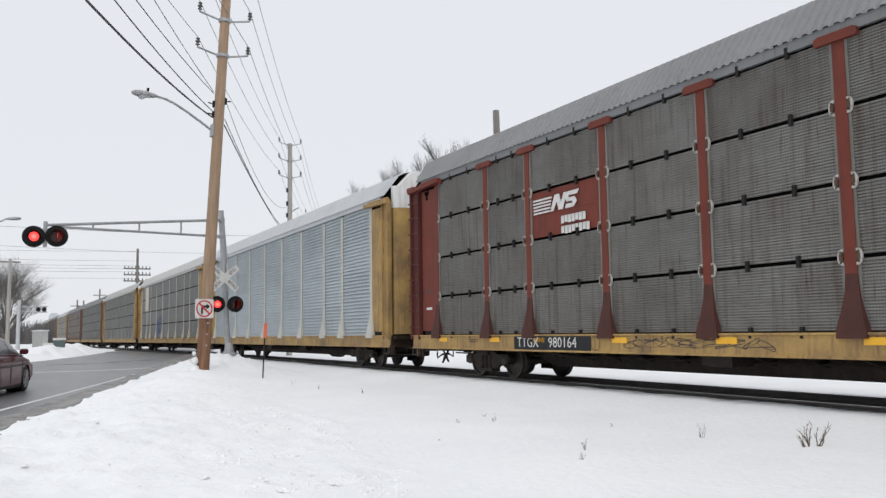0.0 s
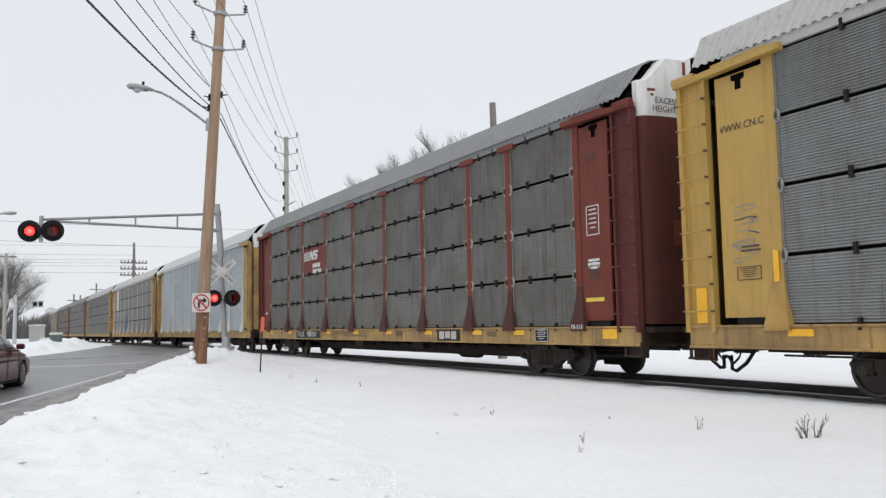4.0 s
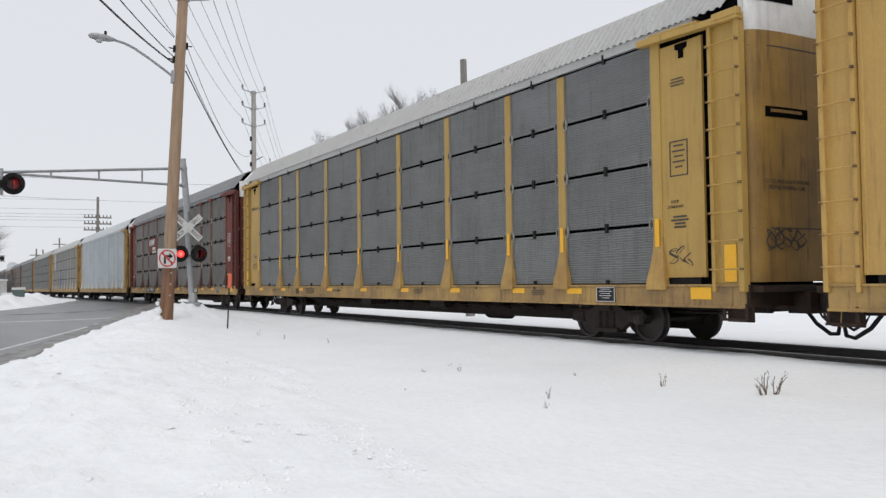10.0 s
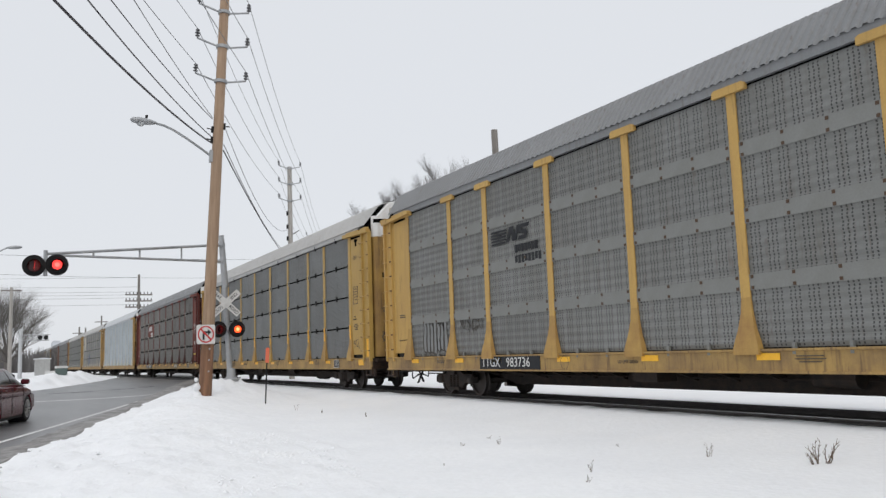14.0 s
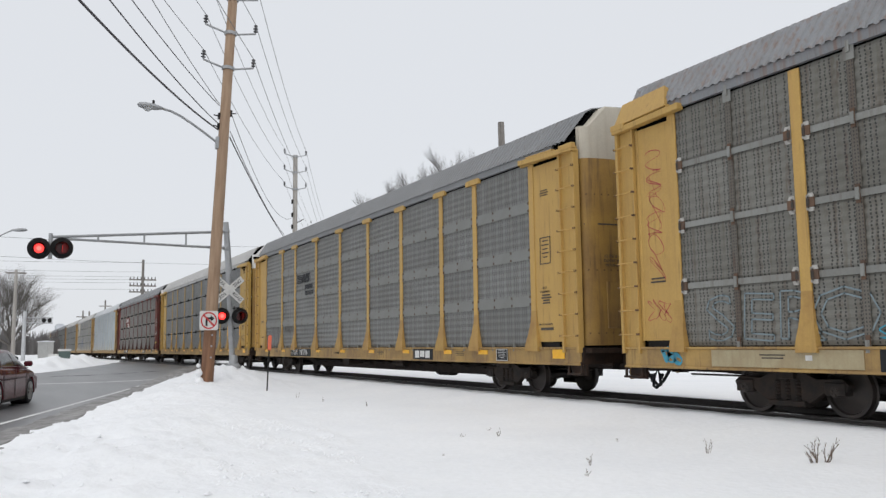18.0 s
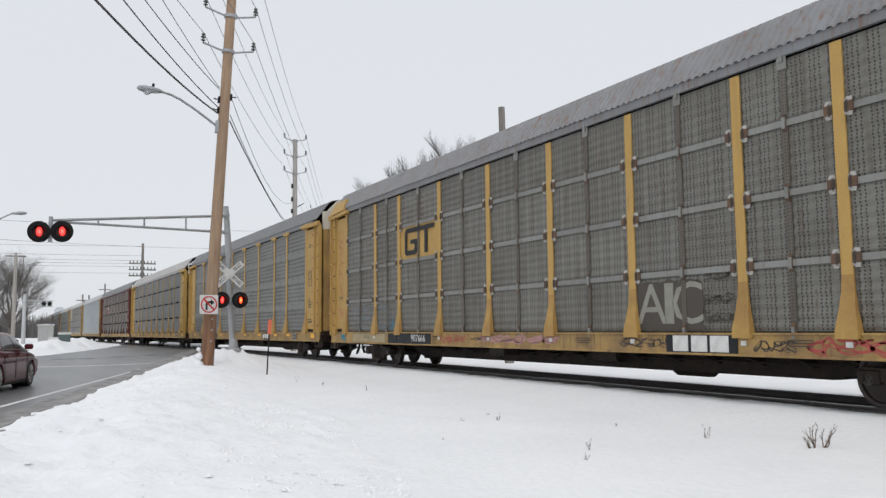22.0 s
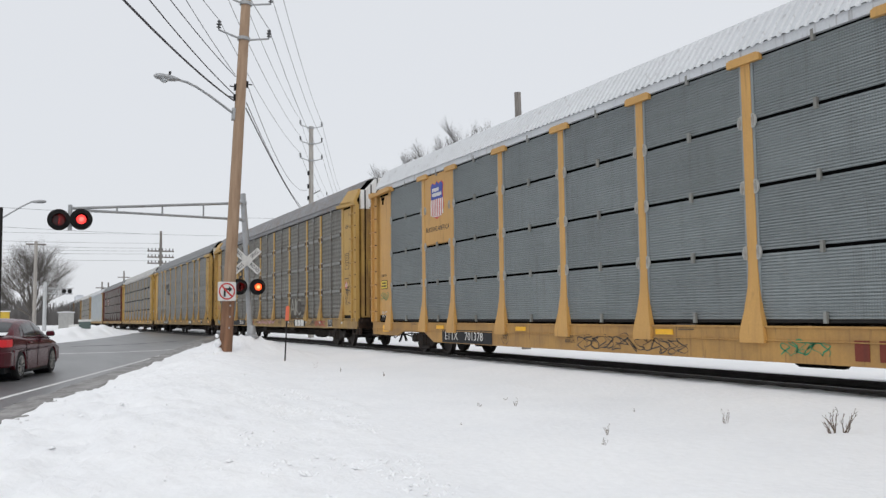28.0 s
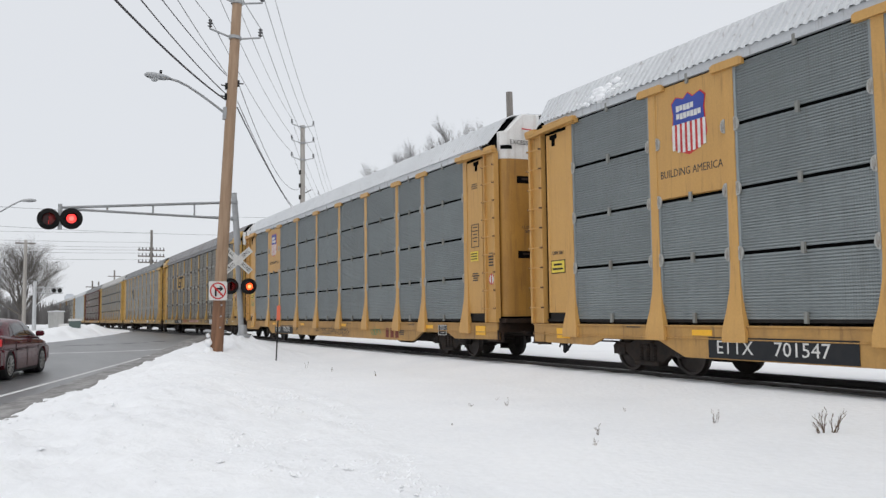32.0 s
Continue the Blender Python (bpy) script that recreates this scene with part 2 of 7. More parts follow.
POLE_FOOT = mat("creosoted_foot", (0.29, 0.15, 0.085), 0.85, tint=(0.10, 0.055, 0.035), amount=0.8, scale=1.6, fine=26, bump=0.5, bump_scale=18, stretch=(6, 6, 0.6))
NOTICE = mat("notice_yellow", (0.72, 0.55, 0.06), 0.5, tint=(0.6, 0.45, 0.06), fine=30, bump=0)
SPRAY_GREEN = mat("spray_green", (0.05, 0.26, 0.12), 0.6, bump=0)
OVERSPRAY = mat("thin_cream_overspray", (0.40, 0.345, 0.215), 0.65, tint=(0.30, 0.22, 0.12), amount=0.8, scale=2, fine=30, bump=0.05, streak=0.3, streak_col=(0.2, 0.12, 0.07))
TAG_GREY = mat("spray_pale_grey", (0.225, 0.232, 0.23), 0.6, tint=(0.16, 0.165, 0.16), amount=0.8, scale=6, fine=40, bump=0)
GREY_SPRAY = mat("spray_grey", (0.27, 0.265, 0.23), 0.6, tint=(0.20, 0.195, 0.165), amount=0.8, scale=5, fine=40, bump=0)
SPRAY_PALE = mat("spray_pale_blue", (0.20, 0.255, 0.28), 0.6, bump=0)
SPRAY_GREY = mat("spray_thin_grey", (0.27, 0.25, 0.20), 0.6, bump=0)
SPRAY_PINK = mat("spray_pink", (0.50, 0.27, 0.27), 0.6, bump=0)
SPRAY_RED = mat("spray_red", (0.42, 0.07, 0.06), 0.6, bump=0)
SPRAY_CYAN = mat("spray_cyan", (0.05, 0.30, 0.42), 0.6, bump=0)
POLE = mat("pole_wood", (0.40, 0.28, 0.19), 0.85, tint=(0.25, 0.16, 0.10), amount=0.8, scale=2.2, fine=26, bump=0.5, bump_scale=18, stretch=(6, 6, 0.5))
POLE_PALE = mat("bleached_pole", (0.42, 0.40, 0.37), 0.9, tint=(0.25, 0.23, 0.21), amount=0.8, scale=2.0, fine=26, bump=0.5, bump_scale=18, stretch=(6, 6, 0.5))
POLE_GREY = mat("weathered_pole", (0.27, 0.25, 0.23), 0.9, tint=(0.12, 0.11, 0.10), amount=0.8, scale=2.0, fine=26, bump=0.5, bump_scale=18, stretch=(6, 6, 0.5))
GALV = mat("galvanised", (0.42, 0.43, 0.44), 0.5, metal=0.5, tint=(0.28, 0.285, 0.29), amount=0.7, scale=3, fine=30, bump=0.06)
DARK = mat("black_iron", (0.016, 0.016, 0.017), 0.6, spec=0.15, tint=(0.032, 0.028, 0.025), amount=0.6, scale=6, fine=40, bump=0.2)
TRUCK = mat("truck_iron", (0.022, 0.0195, 0.018), 0.75, spec=0.25, tint=(0.055, 0.036, 0.027), amount=0.8, scale=5, fine=40, bump=0.35)
WHEEL = mat("wheel_steel", (0.045, 0.04, 0.038), 0.55, metal=0.3, tint=(0.075, 0.055, 0.045), amount=0.7, scale=4, fine=40, bump=0.15)
INSULATOR = mat("grey_insulator", (0.12, 0.12, 0.125), 0.5, fine=30, bump=0)
CABLE = mat("cable", (0.055, 0.05, 0.058), 0.6, bump=0.0)
THIN_CABLE = mat("bare_wire", (0.16, 0.165, 0.17), 0.5, bump=0.0)
WHITE = mat("white_paint", (0.78, 0.78, 0.77), 0.55, tint=(0.55, 0.54, 0.52), amount=0.5, scale=3, fine=30, bump=0.05, streak=0.35, streak_col=(0.35, 0.30, 0.25))
CREAM = mat("faded_cream", (0.52, 0.48, 0.40), 0.6, tint=(0.42, 0.38, 0.31), amount=0.5, scale=2, fine=30, bump=0.05, streak=0.3, streak_col=(0.30, 0.24, 0.17))
BLACK = mat("black_paint", (0.014, 0.016, 0.019), 0.6, spec=0.25, tint=(0.035, 0.035, 0.037), amount=0.5, scale=3, fine=30, bump=0.05)
# flat black that stands in for the shade inside gaps, slots and cut-outs
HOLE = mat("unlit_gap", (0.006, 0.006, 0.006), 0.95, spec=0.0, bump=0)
GREASE = mat("greasy_iron", (0.018, 0.014, 0.012), 0.6, spec=0.2, tint=(0.06, 0.032, 0.02), amount=0.8, scale=4, fine=30, bump=0.2)
LATCH_PALE = mat("chipped_pale_grey", (0.42, 0.42, 0.40), 0.6, tint=(0.28, 0.27, 0.25), amount=0.6, scale=14, fine=40, bump=0)
LATCH_DARK = mat("dark_pin", (0.07, 0.06, 0.052), 0.7, spec=0.2, bump=0)
BLEACHED = mat("bleached_silver", (0.54, 0.54, 0.50), 0.6, tint=(0.46, 0.42, 0.32), amount=0.5, scale=1.5, fine=30, bump=0.05)
STENCIL = mat("stencil_white", (0.70, 0.70, 0.68), 0.6, tint=(0.45, 0.44, 0.42), amount=0.6, scale=6, fine=30, bump=0)
INK = mat("stencil_dark", (0.07, 0.06, 0.05), 0.7, fine=30, bump=0)
REFLECT = mat("yellow_reflector", (0.85, 0.45, 0.02), 0.4, tint=(0.7, 0.36, 0.02), amount=0.4, scale=8, fine=40, bump=0)
RED = mat("signal_red", (0.55, 0.03, 0.03), 0.5, fine=30, bump=0)
BLUE = mat("shield_blue", (0.03, 0.06, 0.32), 0.5, fine=30, bump=0)
MARKER = mat("marker_orange", (0.75, 0.16, 0.08), 0.6, tint=(0.6, 0.16, 0.1), fine=30, bump=0)
SEAM = mat("seam_steel", (0.205, 0.21, 0.20), 0.6, tint=(0.165, 0.165, 0.15), amount=0.6, scale=2, fine=30, bump=0.05)
RUST = mat("rusty_rivet", (0.085, 0.05, 0.03), 0.8, fine=30, bump=0)
LATCH_WHITE = mat("chipped_white", (0.48, 0.47, 0.44), 0.6, tint=(0.2, 0.17, 0.14), amount=0.6, scale=14, fine=40, bump=0)
LATCH_GREY = mat("latch_grey", (0.34, 0.33, 0.30), 0.6, tint=(0.15, 0.12, 0.10), amount=0.6, scale=14, fine=40, bump=0)
BARK = mat("bark", (0.15, 0.138, 0.128), 0.9, tint=(0.10, 0.09, 0.08), amount=0.7, scale=5, fine=30, bump=0.4)
HAZE_WOOD = mat("far_twigs", (0.17, 0.163, 0.16), 0.9, fine=10, bump=0)
WEED = mat("dry_weed", (0.13, 0.09, 0.062), 0.9, fine=50, bump=0)
YELLOW = mat("rack_yellow", (0.455, 0.29, 0.072), 0.55, tint=(0.37, 0.23, 0.062), amount=0.6, scale=1.3, fine=30, bump=0.06, bump_scale=20, streak=0.25, streak_col=(0.24, 0.13, 0.05), vary=0.05, runs=0.25)
UP_YELLOW = mat("armour_yellow", (0.54, 0.305, 0.09), 0.5, tint=(0.46, 0.255, 0.075), amount=0.5, scale=1.2, fine=30, bump=0.05, bump_scale=20, streak=0.18, streak_col=(0.28, 0.15, 0.06), vary=0.04, runs=0.3)
UP_SILL = mat("grimy_armour_yellow", (0.47, 0.265, 0.075), 0.6, tint=(0.27, 0.15, 0.055), amount=0.7, scale=1.6, fine=25, bump=0.1, bump_scale=30, streak=0.3, streak_col=(0.15, 0.085, 0.045), vary=0.05, runs=0.5)
SILL_YELLOW = mat("grimy_sill_yellow", (0.43, 0.275, 0.088), 0.65, tint=(0.17, 0.105, 0.055), amount=0.9, scale=1.3, fine=25, bump=0.12, bump_scale=30, streak=0.6, streak_col=(0.12, 0.07, 0.04), vary=0.05, runs=0.7)
PALE_YELLOW = mat("faded_yellow", (0.50, 0.315, 0.088), 0.6, tint=(0.42, 0.255, 0.078), amount=0.6, scale=1.2, fine=30, bump=0.06, bump_scale=20, streak=0.25, streak_col=(0.26, 0.14, 0.06), vary=0.05, runs=0.35)
NS_RED = mat("boxcar_red", (0.175, 0.038, 0.024), 0.65, spec=0.3, tint=(0.12, 0.028, 0.019), amount=0.7, scale=1.5, fine=30, bump=0.08, bump_scale=25, streak=0.5, streak_col=(0.06, 0.03, 0.025), vary=0.05, runs=0.4)
OCHRE_BROWN = mat("dull_brown", (0.16, 0.085, 0.06), 0.65, tint=(0.10, 0.06, 0.045), amount=0.7, scale=1.5, fine=30, bump=0.08)


def panel_mat(name, base, tint, streak, scol, vary=0.09, rough=0.55, metal=0.12, runs=0.35):
    base, tint = tuple(c * 0.92 for c in base), tuple(c * 0.92 for c in tint)
    return mat(name, base, rough, metal=metal, tint=tint, amount=0.7, scale=0.9, fine=26, bump=0.05, bump_scale=40, streak=streak, streak_col=scol, vary=vary, runs=runs)


P_GRIME = holes(panel_mat("grimed_panel", (0.235, 0.232, 0.22), (0.12, 0.105, 0.086), 0.8, (0.085, 0.06, 0.045), runs=0.75), 0.05, 0.04, 0, 0.4, 0.4, 0.45)
P_GREY = holes(panel_mat("grey_panel", (0.26, 0.268, 0.268), (0.18, 0.183, 0.176), 0.4, (0.12, 0.10, 0.08)), 0.05, 0.04, 0, 0.4, 0.4, 0.45)
P_PERF = holes(panel_mat("drilled_panel", (0.215, 0.22, 0.212), (0.15, 0.15, 0.137), 0.35, (0.13, 0.11, 0.09)), 0.085, 0.055, 0.34, 0.34, 0.6, 0.85)
P_PERF_DARK = holes(panel_mat("drilled_panel_dark", (0.20, 0.197, 0.175), (0.13, 0.123, 0.102), 0.7, (0.09, 0.065, 0.045), runs=0.6), 0.085, 0.055, 0.34, 0.34, 0.6, 0.85)
P_UP = holes(panel_mat("blue_grey_panel", (0.275, 0.305, 0.31), (0.215, 0.24, 0.245), 0.3, (0.14, 0.14, 0.13), vary=0.06, runs=0.15), 0.045, 0.0542, 0, 0.45, 0.42, 0.42)
EDGE = panel_mat("sheet_edge_steel", (0.215, 0.212, 0.19), (0.13, 0.115, 0.09), 0.6, (0.10, 0.075, 0.055))
UP_EDGE = panel_mat("sheet_edge_blue_grey", (0.29, 0.325, 0.335), (0.24, 0.265, 0.27), 0.2, (0.16, 0.15, 0.14))
# end-door yellows: grime, plus the shade between cars put into the colour
DOOR_YELLOW = mat("grimy_shaded_door_yellow", (0.36, 0.215, 0.05), 0.6, tint=(0.16, 0.085, 0.032), amount=0.8, scale=0.9, fine=25, bump=0.1, bump_scale=24, streak=0.65, streak_col=(0.10, 0.055, 0.03), runs=0.6)
DOOR_UP = mat("grimy_shaded_armour_yellow", (0.43, 0.225, 0.045), 0.5, tint=(0.24, 0.115, 0.03), amount=0.7, scale=0.8, fine=25, bump=0.06, bump_scale=24, streak=0.45, streak_col=(0.13, 0.065, 0.03), runs=0.3)
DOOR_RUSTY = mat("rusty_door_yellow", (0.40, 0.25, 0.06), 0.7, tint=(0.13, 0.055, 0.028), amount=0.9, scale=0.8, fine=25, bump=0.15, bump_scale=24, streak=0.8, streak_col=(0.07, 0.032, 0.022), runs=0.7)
FOOT_RED = mat("grimy_foot_red", (0.085, 0.032, 0.026), 0.7, spec=0.25, tint=(0.05, 0.022, 0.018), amount=0.7, scale=2, fine=30, bump=0.1)
FOOT_YELLOW = mat("rusty_foot_yellow", (0.44, 0.275, 0.075), 0.65, tint=(0.25, 0.125, 0.045), amount=0.7, scale=1.8, fine=28, bump=0.1, streak=0.2, streak_col=(0.13, 0.065, 0.035), vary=0.06)
# boxcar red made darker: the ladder's shade is put into its colour
LADDER_RED = mat("shaded_ladder_red", (0.115, 0.032, 0.027), 0.7, spec=0.25, tint=(0.07, 0.024, 0.02), amount=0.7, scale=1.4, fine=30, bump=0.1, streak=0.4, streak_col=(0.04, 0.02, 0.016))
# grimy door red, darkened further for the shade between the cars
DOOR_RED = mat("grimy_shaded_boxcar_red", (0.10, 0.026, 0.019), 0.7, spec=0.25, tint=(0.05, 0.02, 0.016), amount=0.8, scale=1.1, fine=30, bump=0.1, bump_scale=25, streak=0.5, streak_col=(0.03, 0.016, 0.013))
RUSTY = mat("rusty_iron", (0.15, 0.085, 0.05), 0.75, tint=(0.05, 0.035, 0.028), amount=0.85, scale=3.0, fine=25, bump=0.2, vary=0.05)
P_SILVER = panel_mat("silver_panel", (0.47, 0.52, 0.55), (0.38, 0.43, 0.46), 0.25, (0.25, 0.25, 0.24), vary=0.06)
MID_RIB = holes(panel_mat("rusty_rib", (0.15, 0.14, 0.12), (0.10, 0.075, 0.055), 0.7, (0.09, 0.05, 0.03), runs=0.7), 0.05, 0.055, 0, 0.4, 0.5, 0.8)
BAND = panel_mat("steel_band", (0.275, 0.282, 0.265), (0.20, 0.195, 0.175), 0.35, (0.14, 0.10, 0.07))
ROOF_GREY = panel_mat("roof_grey", (0.235, 0.243, 0.25), (0.19, 0.195, 0.20), 0.3, (0.15, 0.13, 0.11))
ROOF_PALE = panel_mat("roof_pale", (0.50, 0.50, 0.49), (0.44, 0.43, 0.42), 0.3, (0.26, 0.22, 0.18))
ROOF_RUST = panel_mat("roof_rusty", (0.27, 0.28, 0.295), (0.19, 0.185, 0.18), 0.7, (0.20, 0.10, 0.06))
ROOF_SNOWY = panel_mat("roof_frosted", (0.60, 0.62, 0.64), (0.52, 0.54, 0.56), 0.1, (0.34, 0.33, 0.32))
# ---------------------------------------------------------------- the train
PITCH = 28.3
POSTS = (11.68, 8.92, 6.96, 4.14, 1.36, -1.42, -4.20, -6.98, -8.94, -11.68)
ROWS = ((1.13, 2.16), (2.22, 3.26), (3.32, 4.37), (4.43, 5.44))
CACHE = {}


def cached(key, make):
    if key not in CACHE:
        CACHE[key] = make()
    return CACHE[key]


def post_mesh(m, cap, flare, w=0.20, foot=0.0, foot_mat=None):
    """Upright whose foot swells outward and sideways over the sill and, on some cars, a T-shaped head."""
    def make():
        g = Geo()
        a = w / 2
        levels = ((1.02, 0.098, flare), (1.13, 0.094, flare), (1.25, 0.080, flare * 0.80), (1.42, 0.052, flare * 0.45), (1.70, 0.012, flare * 0.12), (1.95, 0.0, 0.0), (5.42, 0.0, 0.0))
        v, f = [], []
        for z, out, wide in levels:
            z -= foot * max(0.0, (1.95 - z) / 0.93)
            h, x = a + wide, -1.517 - out
            v += [(x, -h, z), (x, h, z), (-1.49, h, z), (-1.49, -h, z)]
        for k in range(len(levels) - 1):
            f += [(4 * k + i, 4 * k + (i + 1) % 4, 4 * k + 4 + (i + 1) % 4, 4 * k + 4 + i) for i in range(4)]
        f += [(3, 2, 1, 0), tuple(range(len(v) - 4, len(v)))]
        g.add(v, f)
        g.m = [1 if k < 20 else 0 for k in range(len(f))]
        if cap:
            g.prism([(-0.36, 5.38), (0.36, 5.38), (0.36, 5.49), (0.30, 5.52), (-0.30, 5.52), (-0.36, 5.49)], 0, -1.575, -1.50)
        return g.mesh("post", m, foot_mat or m)
    return cached(("post", m.name, cap, flare, w, foot, (foot_mat or m).name), make)


def edge_strip_mesh(m, sides):
    """Flat steel frames of the side sheets, showing as a strip on each side of an upright."""
    def make():
        g = Geo()
        for s in sides:
            g.box(-0.006, 0.03, min(s * 0.085, s * 0.155), max(s * 0.085, s * 0.155), 1.13, 5.43)
        return g.mesh("sheet_frame", m)
    return cached(("edge", m.name, sides), make)


def panel_mesh(width, height, m, kind):
    """One side sheet: ribbed lengthwise, or flat with a stiffening fold, or slatted."""
    def make():
        g = Geo()
        h, w = height / 2, width / 2
        if kind == "rib":
            n = 22
            d = 2 * h / n
            prof = []
            for i in range(n):
                z = -h + i * d
                prof += [(0.018, z), (0.0, z + d * 0.22), (0.0, z + d * 0.66), (0.018, z + d * 0.86)]
            prof.append((0.018, h))
        elif kind == "slat":
            n = 9
            d = 2 * h / n
            prof = []
            for i in range(n):
                z = -h + i * d
                prof += [(-0.02, z), (0.035, z + d * 0.92)]
            prof.append((-0.02, h))
        elif kind == "wave":
            n = 28
            prof = [(0.011 + 0.011 * math.cos(2 * math.pi * 6 * i / n), -h + 2 * h * i / n) for i in range(n + 1)]
        else:
            prof = [(0.0, -h), (0.012, -h + 0.02), (0.012, -0.02), (0.0, 0.0), (0.012, 0.02), (0.012, h - 0.02), (0.0, h)]
        g.prism_xz(prof + [(0.04, h), (0.04, -h)], -w, w)
        return g.mesh("panel", m, fix=False)
    return cached(("panel", round(width, 2), round(height, 2), m.name, kind), make)


ROOF = ((-1.555, 5.625), (-1.53, 5.665), (-1.09, 6.29), (-0.92, 6.38), (-0.45, 6.46), (0.0, 6.48), (0.45, 6.46), (0.92, 6.38), (1.09, 6.29), (1.53, 5.665), (1.555, 5.625))


def roof_mesh(m, front=0.0, tail=0.0):
    """Corrugated roof: straight ribbed slopes whose scalloped lower edges hang over the eaves."""
    def make():
        v, f, k = [], [], len(ROOF)
        y, n, rings = -13.2, 0, []
        step, lift = (0.025, 0.07, 0.025, 0.06), (0.0, 0.034, 0.034, 0.0)
        while y < 13.2:
            rings.append((y, lift[n % 4]))
            y += step[n % 4]
            n += 1
        for y, up in rings:
            y *= 1 + (front if y > 0 else tail) / 13.2
            for x, z in ROOF:
                cut = 0.32 * min(1.0, max(0.0, (abs(y) - 12.0) / 1.1)) * (1 - (z - 5.52) / 0.98)
                side = max(-1.0, min(1.0, x / 1.09))
                v.append((x + 0.85 * up * side, y - math.copysign(cut, y), z + up * (1 - 0.45 * abs(side))))
        for r in range(len(rings) - 1):
            for i in range(k - 1):
                f.append((r * k + i, r * k + i + 1, (r + 1) * k + i + 1, (r + 1) * k + i))
        return Geo().add(v, f).mesh("roof", m, fix=True)
    return cached(("roof", m.name, front, tail), make)


def end_gap_shade_mesh():
    """Black filler added under the roof, standing in for the shade behind the door."""
    return cached("gap_shade_block", lambda: Geo().prism_xz([(x * 0.95, z - 0.06) for x, z in ROOF] + [(1.3, 5.2), (-1.3, 5.2)], 12.5, 13.10).mesh("end_bulkhead", HOLE))


def door_y(x):
    return 13.22 + 0.22 * max(0.0, 1 - (x / 1.38) ** 4) ** 0.5


def door_top_z(x):
    a = abs(x)
    if a > 1.22:
        return 5.92
    if a > 0.78:
        return 5.92 + 0.47 * (1.22 - a) / 0.44
    return 6.39 + 0.03 * (1 - a / 0.78)


DOOR_XS = (-1.38, -1.37, -1.33, -1.22, -1.1, -0.95, -0.78, -0.6, -0.4, -0.2, 0.0, 0.2, 0.4, 0.6, 0.78, 0.95, 1.1, 1.22, 1.33, 1.37, 1.38)


def door_mesh(m):
    """Curved clamshell door across the car's end."""
    def make():
        k = len(DOOR_XS)
        g = Geo()
        g.add([(x, door_y(x), z) for z in (1.14, 5.2) for x in DOOR_XS], [(i, i + 1, k + i + 1, k + i) for i in range(k - 1)])
        g.add([(x, y, z) for x in (-1.38, 1.38) for y, z in ((13.22, 1.14), (13.1, 1.14), (13.1, 5.2), (13.22, 5.2))], [(0, 1, 2, 3), (4, 5, 6, 7)])
        return g.mesh("end_door", m, smooth=True)
    return cached(("door", m.name), make)


def door_top_mesh(m):
    """Upper part of the end door, upright with chamfered shoulders under the roof, its rim folded back."""
    def make():
        k = len(DOOR_XS)
        g = Geo()
        rows = ([(x, door_y(x), 5.2) for x in DOOR_XS], [(x, door_y(x) + 0.004, 5.215) for x in DOOR_XS], [(x, door_y(x) + 0.004, door_top_z(x) - 0.02) for x in DOOR_XS], [(x, door_y(x) - 0.02, door_top_z(x)) for x in DOOR_XS], [(x, 13.05, door_top_z(x) - 0.01) for x in DOOR_XS])
        g.add([p for r in rows for p in r], [(j * k + i, j * k + i + 1, (j + 1) * k + i + 1, (j + 1) * k + i) for j in range(len(rows) - 1) for i in range(k - 1)])
        g.add([(x, y, z) for x in (-1.38, 1.38) for y, z in ((13.22, 5.2), (13.12, 5.2), (13.12, 5.92), (13.22, 5.92))], [(0, 1, 2, 3), (4, 5, 6, 7)])
        return g.mesh("end_door_top", m, smooth=True)
    return cached(("doortop", m.name), make)


def door_slot(car, x0, x1, z, h, m, name="door_slot", out=0.006):
    """Strip that follows the curve of the door in the tail end of a car."""
    n = 8
    xs = [x0 + (x1 - x0) * i / n for i in range(n + 1)]
    g = Geo()
    g.add([(x, -door_y(x) - d, zz) for d in (0.0, out) for zz in (-h / 2, h / 2) for x in xs], [(2 * (n + 1) + i, 2 * (n + 1) + i + 1, 3 * (n + 1) + i + 1, 3 * (n + 1) + i) for i in range(n)] + [(i, i + 1, 2 * (n + 1) + i + 1, 2 * (n + 1) + i) for i in range(n)] + [(n + 1 + i, n + 2 + i, 3 * (n + 1) + i + 1, 3 * (n + 1) + i) for i in range(n)])
    return put(name, g.mesh(name, m, fix=False), car, m=pose(0, -car["tail"], z))


